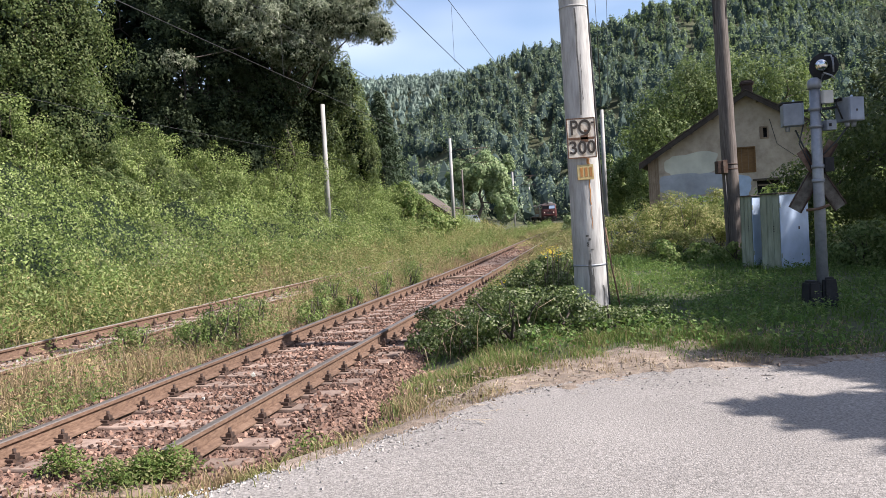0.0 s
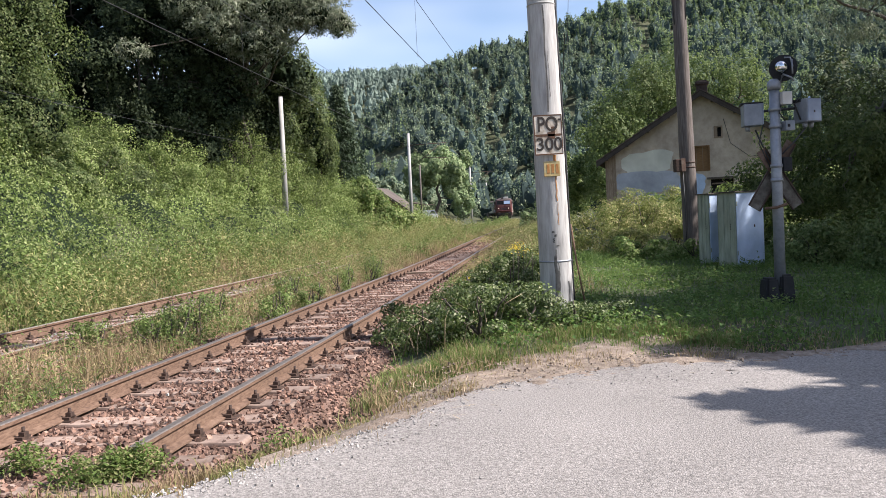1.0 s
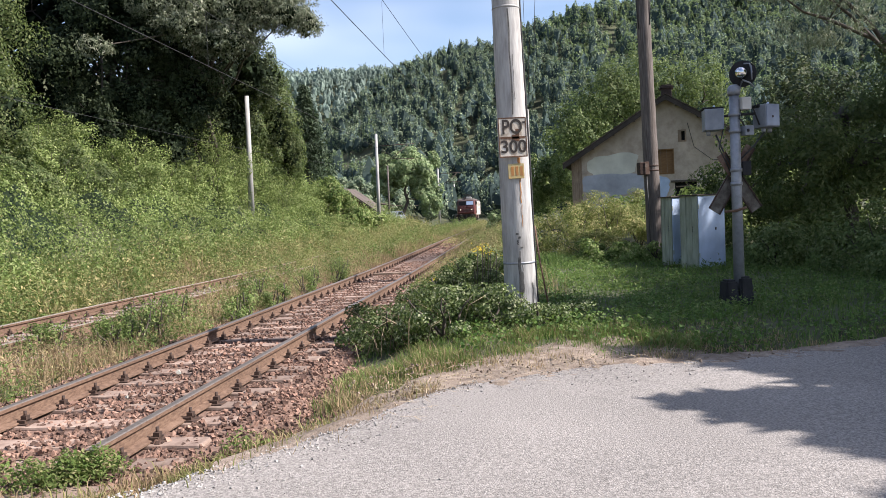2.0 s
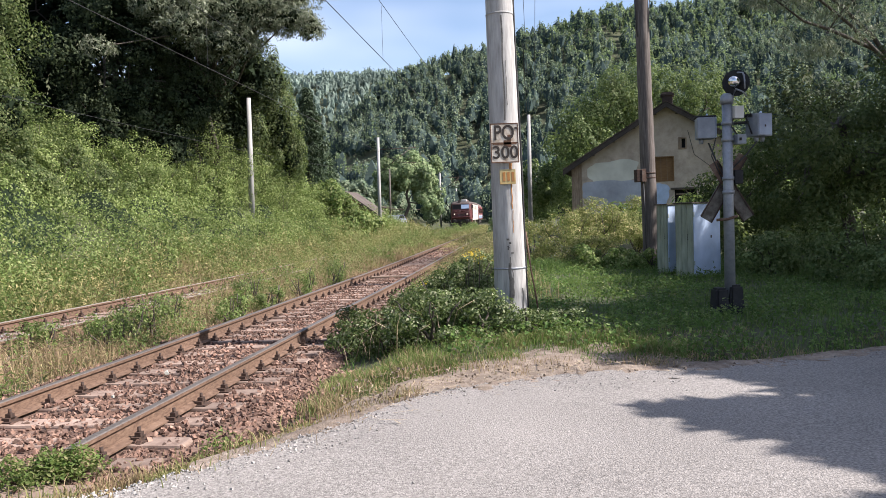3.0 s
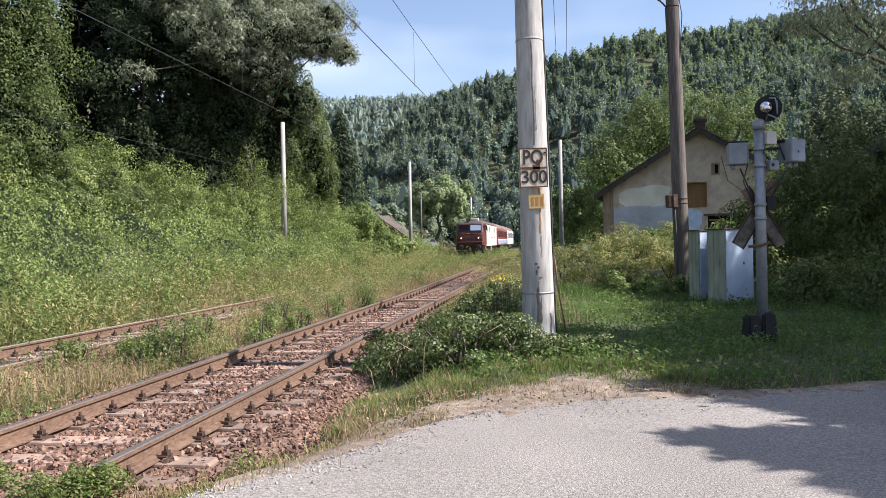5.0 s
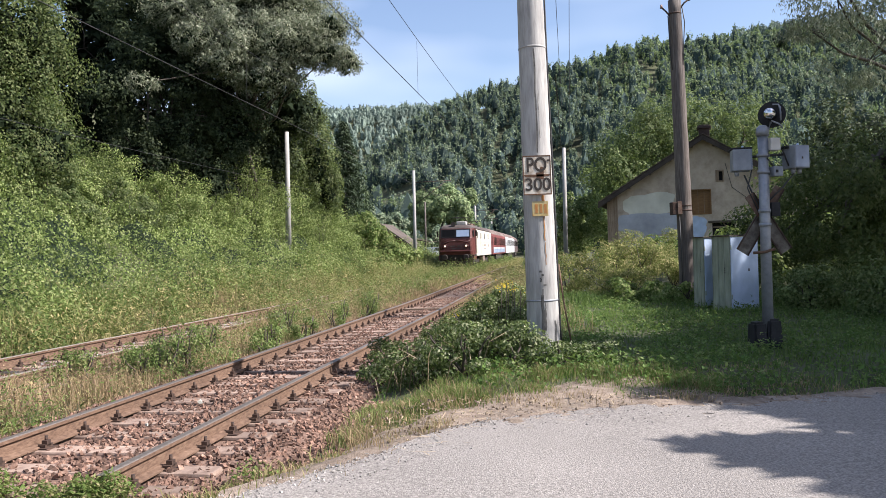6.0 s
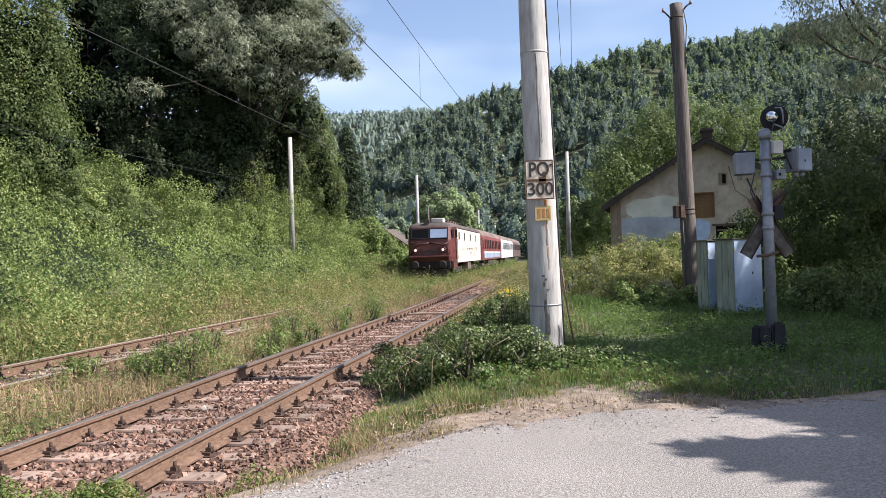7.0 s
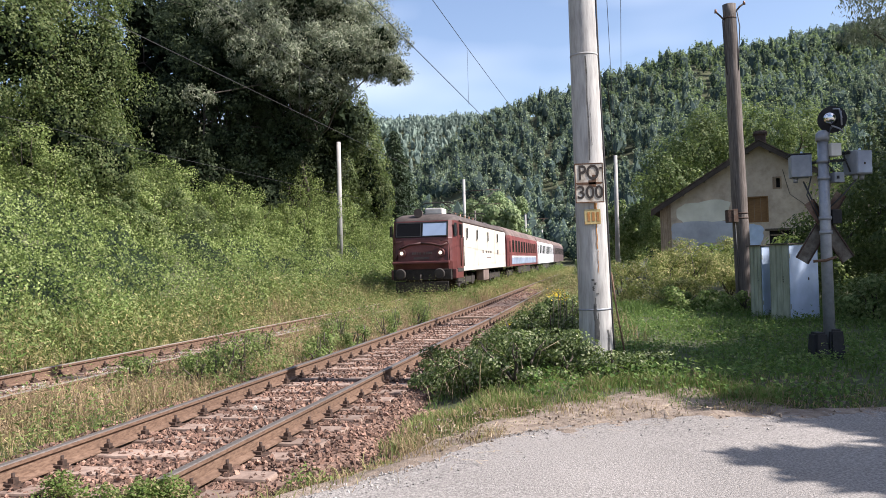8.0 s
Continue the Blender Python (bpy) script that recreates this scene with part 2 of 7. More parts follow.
LEAF = {
    "vine": leaf_mat("vine", [(0.034, 0.057, 0.013), (0.096, 0.136, 0.036), (0.172, 0.215, 0.068), (0.235, 0.265, 0.118)], 0.34, 0.5, 2.2),
    "vine_dark": leaf_mat("vine_dark", [(0.024, 0.04, 0.013), (0.046, 0.068, 0.022), (0.078, 0.1, 0.036), (0.125, 0.14, 0.062)], 0.32, 0.5, 2.5),
    "willow": leaf_mat("willow", [(0.06, 0.074, 0.044), (0.115, 0.134, 0.084), (0.185, 0.202, 0.138), (0.27, 0.282, 0.21)], 0.26, 0.55, 3.0, (0.2, 0.25, 0.1)),
    # Near-black leaf colour: shade inside crowns and under creeper is put into it.
    "inner_shade": leaf_mat("inner_shade", [(0.006, 0.011, 0.006), (0.011, 0.018, 0.009), (0.018, 0.028, 0.013)], 0.15, 0.7, 4.0, (0.04, 0.06, 0.02)),
    "spruce": leaf_mat("spruce", [(0.022, 0.036, 0.02), (0.036, 0.056, 0.03), (0.055, 0.078, 0.04)], 0.15, 0.5, 3.0, (0.08, 0.13, 0.05)),
    # Haze is mixed into these hill greens: paler and bluer, most on the ridge.
    "wood_hazy": leaf_mat("wood_hazy", [(0.072, 0.106, 0.075), (0.118, 0.158, 0.102), (0.168, 0.205, 0.13), (0.21, 0.238, 0.162)], 0.24, 0.85, 5.0, (0.17, 0.24, 0.11)),
    "ridge_hazy": leaf_mat("ridge_hazy", [(0.12, 0.16, 0.135), (0.14, 0.18, 0.15), (0.155, 0.195, 0.16)], 0.2, 0.9, 30.0, (0.15, 0.21, 0.15)),
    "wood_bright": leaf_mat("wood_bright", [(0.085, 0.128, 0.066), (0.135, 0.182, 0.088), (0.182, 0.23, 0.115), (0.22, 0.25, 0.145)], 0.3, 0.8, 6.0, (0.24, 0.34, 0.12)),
    "tree_mid": leaf_mat("tree_mid", [(0.034, 0.056, 0.02), (0.066, 0.098, 0.034), (0.11, 0.145, 0.052), (0.16, 0.185, 0.085)], 0.3, 0.6, 3.0),
    # Vine green darkened: the shade these trees stand in is in the colour.
    "shade_leaf": leaf_mat("shade_leaf", [(0.016, 0.026, 0.012), (0.032, 0.045, 0.021), (0.056, 0.072, 0.034)], 0.22, 0.6, 3.0, (0.09, 0.12, 0.04)),
    # Dark blue-green for crown cores, painting the shade between leaf clumps.
    "shade_core": leaf_mat("shade_core", [(0.036, 0.054, 0.05), (0.052, 0.074, 0.064)], 0.1, 0.85, 20.0, (0.05, 0.06, 0.04)),
    "bramble": leaf_mat("bramble", [(0.013, 0.026, 0.008), (0.038, 0.062, 0.017), (0.085, 0.115, 0.036), (0.25, 0.26, 0.16)], 0.3, 0.45, 0.8),
    "weed": leaf_mat("weed", [(0.036, 0.064, 0.018), (0.085, 0.13, 0.034), (0.135, 0.182, 0.055), (0.22, 0.23, 0.105)], 0.36, 0.55, 1.5),
    "stalk": leaf_mat("stalk", [(0.062, 0.075, 0.025), (0.145, 0.148, 0.05), (0.24, 0.212, 0.092), (0.36, 0.285, 0.155)], 0.32, 0.6, 1.2),
    "grass": leaf_mat("grass", [(0.08, 0.1, 0.028), (0.135, 0.152, 0.046), (0.205, 0.198, 0.078), (0.31, 0.255, 0.132)], 0.34, 0.55, 1.2),
    "dry": leaf_mat("dry", [(0.15, 0.112, 0.062), (0.245, 0.18, 0.105), (0.34, 0.258, 0.16), (0.13, 0.125, 0.05)], 0.3, 0.7, 1.2, (0.36, 0.27, 0.14)),
    # Lawn green, kept dark: part of the tree shade is in the colour.
    "lawn_shade": leaf_mat("lawn_shade", [(0.024, 0.06, 0.013), (0.05, 0.102, 0.022), (0.085, 0.145, 0.036), (0.14, 0.172, 0.066)], 0.36, 0.55, 0.7),
    "fresh": leaf_mat("fresh", [(0.056, 0.098, 0.021), (0.09, 0.136, 0.034), (0.125, 0.164, 0.048), (0.23, 0.205, 0.105)], 0.36, 0.55, 0.7),
    "flower": leaf_mat("flower", [(0.45, 0.32, 0.02), (0.55, 0.4, 0.03)], 0.2, 0.6, 1.0, (0.5, 0.38, 0.05)),
}


def glass(name, tint=(0.02, 0.025, 0.03), rough=0.06):
    """A window seen from outside: dark behind, with a clear reflection."""
    m = bpy.data.materials.new(name)
    m.use_nodes = True
    b = m.node_tree.nodes["Principled BSDF"]
    b.inputs["Base Color"].default_value = (*tint, 1)
    b.inputs["Roughness"].default_value, b.inputs["Specular IOR Level"].default_value = rough, 0.9
    return m


def glow(name, col, power):
    m = bpy.data.materials.new(name)
    m.use_nodes = True
    b = m.node_tree.nodes["Principled BSDF"]
    b.inputs["Base Color"].default_value = (*col, 1)
    b.inputs["Emission Color"].default_value = (*col, 1)
    b.inputs["Emission Strength"].default_value = power
    return m


M["glass"], M["glass_dark"] = glass("glass"), glass("glass_dark", (0.012, 0.012, 0.013), 0.15)
M["lamp"] = glow("lamp", (1.0, 0.85, 0.66), 0.5)
M["screen"] = glass("screen", (0.006, 0.006, 0.007), 0.5)
M["screen"].node_tree.nodes["Principled BSDF"].inputs["Specular IOR Level"].default_value = 0.1
# Pale blue base colour paints the sky's reflection in the right-hand windscreen.
M["sky_screen"] = glass("sky_screen", (0.3, 0.38, 0.52), 0.08)


# ---- building helpers ----
rng = np.random.default_rng(7)


def mesh_np(name, verts, faces, material, smooth=False):
    """A mesh from arrays: all faces have the same number of corners."""
    me = bpy.data.meshes.new(name)
    verts, faces = np.asarray(verts, np.float32), np.asarray(faces, np.int32)
    me.vertices.add(len(verts))
    me.vertices.foreach_set("co", verts.ravel())
    me.loops.add(faces.size)
    me.loops.foreach_set("vertex_index", faces.ravel())
    me.polygons.add(len(faces))
    me.polygons.foreach_set("loop_start", np.arange(0, faces.size, faces.shape[1], dtype=np.int32))
    me.polygons.foreach_set("use_smooth", np.full(len(faces), smooth))
    me.update(calc_edges=True)
    me.materials.append(material)
    return me


def thing(name, label, category, m=None, group="", kind=""):
    ob = tagged(new(name), label, category, group, kind)
    if m is not None:
        ob.matrix_basis = m
    return ob


def part(name, bm, material, parent=None, label="", smooth=False):
    """Links a bmesh as one mesh object under a thing or a part."""
    me = bpy.data.meshes.new(name)
    bmesh.ops.recalc_face_normals(bm, faces=bm.faces)
    if smooth:
        for f in bm.faces:
            f.smooth = True
    bm.to_mesh(me)
    bm.free()
    for one in material if isinstance(material, (list, tuple)) else [material]:
        me.materials.append(one)
    ob = new(name, me)
    ob.parent = parent
    return tagged(ob, label)


def piece(name, me, parent, m):
    ob = new(name, me)
    ob.parent = parent
    ob.matrix_basis = m
    return ob


def box(x0, x1, y0, y1, z0, z1, bevel=0.0, bm=None, index=0, m=None):
    own = bmesh.new()
    v = bmesh.ops.create_cube(own, size=1)["verts"]
    for p in v:
        p.co = Vector(((x0 + x1) / 2 + p.co.x * (x1 - x0), (y0 + y1) / 2 + p.co.y * (y1 - y0), (z0 + z1) / 2 + p.co.z * (z1 - z0)))
    if bevel:
        bmesh.ops.bevel(own, geom=own.edges[:], offset=bevel, segments=2, affect="EDGES", profile=0.6)
    return merge(own, bm, index, m)


def merge(own, bm=None, index=0, m=None):
    if m is not None:
        own.transform(m)
    for f in own.faces:
        f.material_index = index
    if bm is None:
        return own
    me = bpy.data.meshes.new("tmp")
    own.to_mesh(me)
    own.free()
    bm.from_mesh(me)
    bpy.data.meshes.remove(me)
    return bm


def tube(points, radii, sides=8, bm=None, index=0, caps=True):
    """A round bar through points; radii: one for all or one a point."""
    own = bmesh.new()
    pts = [Vector(p) for p in points]
    rr = radii if isinstance(radii, (list, tuple)) else [radii] * len(pts)
    rings = []
    for i, p in enumerate(pts):
        d = (pts[min(i + 1, len(pts) - 1)] - pts[max(i - 1, 0)]).normalized()
        s = Vector((0, 0, 1)) if abs(d.z) < 0.9 else Vector((1, 0, 0))
        a = d.cross(s).normalized()
        b = d.cross(a).normalized()
        rings.append([own.verts.new(p + (a * math.cos(2 * math.pi * k / sides) + b * math.sin(2 * math.pi * k / sides)) * rr[i]) for k in range(sides)])
    for r0, r1 in zip(rings, rings[1:]):
        for k in range(sides):
            f = own.faces.new((r0[k], r0[(k + 1) % sides], r1[(k + 1) % sides], r1[k]))
            f.smooth = True
    if caps:
        own.faces.new(rings[0][::-1])
        own.faces.new(rings[-1])
    return merge(own, bm, index)


def prism(outline, y0, y1, bm=None, index=0, m=None):
    """An outline in x, z drawn out along y."""
    own = bmesh.new()
    a = [own.verts.new((x, y0, z)) for x, z in outline]
    b = [own.verts.new((x, y1, z)) for x, z in outline]
    n = len(outline)
    own.faces.new(a)
    own.faces.new(b[::-1])
    for i in range(n):
        own.faces.new((a[i], a[(i + 1) % n], b[(i + 1) % n], b[i]))
    return merge(own, bm, index, m)


def unit(v):
    return v / np.maximum(np.linalg.norm(v, axis=1, keepdims=True), 1e-9)


def leaves(name, P, N, size, material, parent=None, width=0.32, droop=0.45, fold=True):
    """Leaves at P that face N: folded along the middle, or plain pointed ones where they are small or far."""
    n = len(P)
    size = np.broadcast_to(np.asarray(size, float).reshape(-1, 1), (n, 1))
    N = unit(N)
    t = rng.normal(size=(n, 3))
    t -= N * (t * N).sum(1, keepdims=True)
    t = unit(t)
    t[:, 2] -= droop
    t = unit(t)
    b = unit(np.cross(N, t))
    if not fold:
        V = np.stack([P + size * (0.16 * t - width * b), P + size * (0.1 * t + width * b), P + size * (1.1 * t - 0.05 * N)], 1).reshape(-1, 3)
        ob = new(name, mesh_np(name, V, np.arange(3 * n).reshape(-1, 3), material))
        ob.parent = parent
        return ob
    V = np.stack([P, P + size * (0.45 * t - width * b + 0.07 * N), P + size * t, P + size * (0.45 * t + width * b + 0.07 * N)], 1).reshape(-1, 3)
    i = np.arange(n)[:, None] * 4
    F = np.stack([i + [[0, 1, 2]], i + [[0, 2, 3]]], 1).reshape(-1, 3)
    ob = new(name, mesh_np(name, V, F, material))
    ob.parent = parent
    return ob


def sprays(name, P, N, size, material):
    """Leaf sprays far off, one bent-over triangle each."""
    n = len(P)
    size = np.asarray(size, float).reshape(-1, 1)
    N = unit(N)
    t = rng.normal(size=(n, 3))
    t = unit(t - N * (t * N).sum(1, keepdims=True))
    b = np.cross(N, t)
    V = np.stack([P - size * 0.45 * t - size * 0.4 * b, P - size * 0.35 * t + size * 0.45 * b, P + size * 0.65 * t - size * 0.08 * N], 1).reshape(-1, 3)
    return new(name, mesh_np(name, V, np.arange(3 * n).reshape(-1, 3), material))


def blades(name, P, height, width, material, lean=0.35, parent=None):
    """Grass blades, each bent to one side."""
    n = len(P)
    h = np.broadcast_to(np.asarray(height, float), (n,))[:, None]
    w = np.broadcast_to(np.asarray(width, float), (n,))[:, None]
    a = rng.uniform(0, 2 * math.pi, n)
    b = np.stack([np.cos(a), np.sin(a), np.zeros(n)], 1)
    c = rng.uniform(0, 2 * math.pi, n)
    d = np.stack([np.cos(c), np.sin(c), np.zeros(n)], 1) * h * rng.uniform(0.05, 1, (n, 1)) * lean
    up = np.array([[0, 0, 1.0]]) * h
    V = np.stack([P - b * w / 2, P + b * w / 2, P + up * 0.55 + d * 0.35 - b * w * 0.38, P + up * 0.55 + d * 0.35 + b * w * 0.38, P + up * (1 - 0.25 * lean) + d], 1).reshape(-1, 3)
    i = np.arange(n)[:, None] * 5
    F = np.stack([i + [[0, 1, 3]], i + [[0, 3, 2]], i + [[2, 3, 4]]], 1).reshape(-1, 3)
    ob = new(name, mesh_np(name, V, F, material))
    ob.parent = parent
    return ob


def waves(x, y, s=1.0, seed=0):
    """A cheap smooth noise of about -1 to 1, with features of about s metres."""
    r = np.random.default_rng(100 + seed)
    out = 0
    for k in range(7):
        a, p, f = r.uniform(0, 6.28), r.uniform(0, 6.28), r.uniform(0.6, 2.2) * 2.4 / s
        out = out + np.sin((x * math.cos(a) + y * math.sin(a)) * f + p + 1.3 * np.sin((x * math.sin(a) - y * math.cos(a)) * f * 0.7 + p))
    return out / 4.2


def step(a, b, v):
    t = np.clip((v - a) / (b - a), 0, 1)
    return t * t * (3 - 2 * t)


# ---- the lie of the land ----
SLOPE = 0.178           # both tracks run straight, ten degrees to the right of ahead
TURN = math.degrees(math.atan(SLOPE))
GAP = 4.2


def x_a(y):
    return -2.14 + SLOPE * (y - 12)


def x_b(y):
    return x_a(y) - GAP


def rise(y):
    """The line climbs gently away from the crossing."""
    return 0.006 * np.maximum(np.asarray(y, float) - 25, 0)


EDGE_X = [-30, -2.6, -1.8, -1.4, -0.9, -0.5, 0.0, 0.55, 1.1, 1.7, 2.7, 3.5, 4.5, 7, 12, 30]
EDGE_Y = [4.3, 4.5, 5.0, 5.45, 5.95, 6.45, 7.1, 7.55, 7.75, 7.9, 7.85, 7.95, 8.15, 8.8, 10.4, 17]


def road_edge(x):
    return np.interp(x, EDGE_X, EDGE_Y)


def land(x, y):
    x, y = np.asarray(x, float), np.asarray(y, float)
    ua = (x - x_a(y)) * 0.985
    ub = (x - x_b(y)) * 0.985
    z = -0.27 + rise(y) + 0.03 * waves(x, y, 1.5, 1)
    right = step(1.7, 3.2, ua)
    z = z + right * step(7.2, 9.6, y) * (0.3 + 0.12 * step(14, 22, y) + 0.5 * step(22, 40, y) * step(4, 9, ua))
    z = np.where(y < road_edge(x) - 0.1, np.minimum(z, -0.16), z)
    d = np.maximum(-3.7 - ub, 0)
    along = 1 - 0.8 * step(72, 120, y)
    bank = 24 * (1 - np.exp(-0.62 * np.maximum(d - 0.8, 0) / 24)) + 0.12 * np.minimum(d, 0.8)
    z = z + along * bank * (1 + 0.05 * waves(x, y, 6, 2)) + step(1.5, 5, d) * 0.35 * waves(x, y, 5, 3)
    r = np.hypot(x, y)
    a = x / np.maximum(y, 1.0)
    ahead = step(30, 80, y)
    e = np.interp(a, [-0.6, -0.12, -0.06, 0.0, 0.03, 0.05, 0.12, 0.2, 0.3, 0.345, 0.7, 1.5], [0.03, 0.055, 0.084, 0.138, 0.156, 0.168, 0.19, 0.21, 0.234, 0.227, 0.215, 0.18])
    r0 = np.interp(a, [-0.1, 0.05, 0.12, 0.2, 0.4, 0.8], [250, 250, 245, 225, 200, 190])
    u = np.clip((r - r0) / (440 - r0), 0, 1)
    front = 440 * e * u ** 1.15 * (1 + 0.03 * waves(x, y, 60, 4))
    front = np.where(r > 440, front * (1 - 0.5 * step(440, 800, r)), front)
    e2 = np.interp(a, [-0.6, -0.1, 0.0, 0.06, 0.15, 0.3, 0.36, 0.45, 0.7], [0.18, 0.161, 0.166, 0.163, 0.15, 0.17, 0.225, 0.24, 0.24])
    far = 800 * e2 * step(470, 800, r) * (1 + 0.02 * waves(x, y, 130, 5))
    return z + ahead * np.maximum(front, far)


def build_ground():
    s = np.linspace(-1, 1, 191)
    gx, gy = np.meshgrid(14.0 * np.sinh(5.3 * s), 14 + 14.0 * np.sinh(5.3 * s))
    V = np.stack([gx, gy, land(gx, gy)], -1).reshape(-1, 3)
    n = len(s)
    i = (np.arange(n - 1)[:, None] * n + np.arange(n - 1)[None, :]).ravel()
    F = np.stack([i, i + 1, i + n + 1, i + n], 1)
    tagged(new("ground", mesh_np("ground", V, F, M["soil"], True)), "dry soil and grass rising into wooded hills", "ground", kind="structure")
    xs = np.arange(-1.6, 12, 0.06)
    ks = np.linspace(0, 1, 34)
    wide = 0.75 + 0.3 * waves(xs, xs * 0, 1.3, 11) + 0.12 * waves(xs, xs * 0, 0.3, 14) + 0.75 * step(-1.0, 0.8, xs) * step(3.4, 1.8, xs)
    wide = wide * (0.75 + 0.25 * step(-1.6, -0.7, xs))
    wide = wide * (1 - 0.8 * step(2.6, 3.6, xs))
    gx = np.repeat(xs[None, :], len(ks), 0)
    gy = road_edge(xs)[None, :] - 0.5 + ks[:, None] * (0.5 + wide[None, :])
    rim = np.minimum(np.minimum(ks * 6, (1 - ks) * 3)[:, None], 1)
    gz = np.maximum(land(gx, gy), -0.13) + 0.03 * rim + 0.012 * waves(gx, gy, 0.5, 12) + 0.025 * rim - 0.012
    near = step(0.45, 0.12, (gy - road_edge(gx)))
    gz = gz * (1 - near) + near * (-0.058 + 0.012 * waves(gx, gy, 0.35, 15) + 0.01 * waves(gx, gy, 0.12, 16) + 0.05 * np.clip(gy - road_edge(gx) - 0.02, -0.4, 0.4))
    V = np.stack([gx, gy, gz], -1).reshape(-1, 3)
    n = len(xs)
    i = (np.arange(len(ks) - 1)[:, None] * n + np.arange(n - 1)[None, :]).ravel()
    tagged(new("verge", mesh_np("verge", V, np.stack([i, i + 1, i + n + 1, i + n], 1), M["dirt"], True)), "bare trodden earth along the lane", "verge", kind="structure")
    xs = np.arange(-22, 26, 0.25)
    k = np.linspace(0, 1, 90)
    gx = np.repeat(xs[None, :], len(k), 0)
    top = road_edge(xs) + 0.07 * waves(xs, xs * 0, 0.6, 6) + 0.05 * waves(xs, xs * 0, 0.2, 7)
    gy = -24 + (top[None, :] + 24) * (1 - (1 - k[:, None]) ** 2)
    gz = -0.06 + 0.008 * waves(gx, gy, 1.1, 8) - 0.05 * (k[:, None] > 0.995)
    V = np.stack([gx, gy, gz], -1).reshape(-1, 3)
    n = len(xs)
    i = (np.arange(len(k) - 1)[:, None] * n + np.arange(n - 1)[None, :]).ravel()
    F = np.stack([i, i + 1, i + n + 1, i + n], 1)
    tagged(new("road", mesh_np("road", V, F, M["road"], True)), "pale worn gravelly asphalt lane", "road", kind="structure")


def on_track(u, s, z=0.0):
    """A place u to the right of the middle of the right-hand track and s along it from its point at y = 12."""
    c, n = math.cos(radians(TURN)), math.sin(radians(TURN))
    return np.stack([-2.14 + s * n + u * c, 12 + s * c - u * n, z + rise(12 + s * c) + 0 * u], -1)


# ---- railway ----
RAIL = [(-0.075, -0.172), (0.075, -0.172), (0.075, -0.158), (0.012, -0.14), (0.009, -0.05), (0.034, -0.038), (0.036, -0.008), (0.028, 0.0), (-0.028, 0.0), (-0.036, -0.008), (-0.034, -0.038), (-0.009, -0.05), (-0.012, -0.14), (-0.075, -0.158)]


def build_rail(parent, u, s0, s1, top):
    own = bmesh.new()
    rows = []
    for s in np.arange(s0, s1 + 0.1, 6.0):
        o = Vector(on_track(np.array(u), np.array(s)))
        c = Matrix.Rotation(radians(-TURN), 3, "Z")
        rows.append([own.verts.new(o + c @ Vector((x, 0, z))) for x, z in RAIL])
    for a, b in zip(rows, rows[1:]):
        for i in range(len(RAIL)):
            f = own.faces.new((a[i], a[(i + 1) % len(RAIL)], b[(i + 1) % len(RAIL)], b[i]))
            f.material_index = 1 if 6 <= i <= 8 else 0
    own.faces.new(rows[0])
    own.faces.new(rows[-1][::-1])
    return part("rail", own, [M["rust"], top], parent)


def stone_shapes(k=6):
    out = []
    r = np.random.default_rng(3)
    for _ in range(k):
        v = np.array([(x, y, z) for x in (-1, 1) for y in (-1, 1) for z in (-1, 1)], float) * 0.5
        v += r.uniform(-0.24, 0.24, v.shape)
        out.append(v)
    return out


STONE_F = np.array([(0, 1, 3), (0, 3, 2), (4, 6, 7), (4, 7, 5), (0, 4, 5), (0, 5, 1), (2, 3, 7), (2, 7, 6), (0, 2, 6), (0, 6, 4), (1, 5, 7), (1, 7, 3)])


def stones(name, P, size, material, parent=None, flat=0.75):
    n = len(P)
    shapes = np.stack(stone_shapes())
    base = shapes[rng.integers(0, len(shapes), n)] * np.asarray(size, float).reshape(-1, 1, 1)
    base = base * np.array([1, 1, flat])
    q = rng.normal(size=(n, 4))
    q[:, 0] += 0.5
    q = unit(q)
    w, x, y, z = q.T
    R = np.stack([1 - 2 * (y * y + z * z), 2 * (x * y - z * w), 2 * (x * z + y * w), 2 * (x * y + z * w), 1 - 2 * (x * x + z * z), 2 * (y * z - x * w), 2 * (x * z - y * w), 2 * (y * z + x * w), 1 - 2 * (x * x + y * y)], 1).reshape(n, 3, 3)
    V = (np.einsum("nij,nkj->nki", R, base) + P[:, None, :]).reshape(-1, 3)
    F = (np.arange(n)[:, None, None] * 8 + STONE_F[None]).reshape(-1, 3)
    ob = new(name, mesh_np(name, V, F, material))
    ob.parent = parent
    return ob


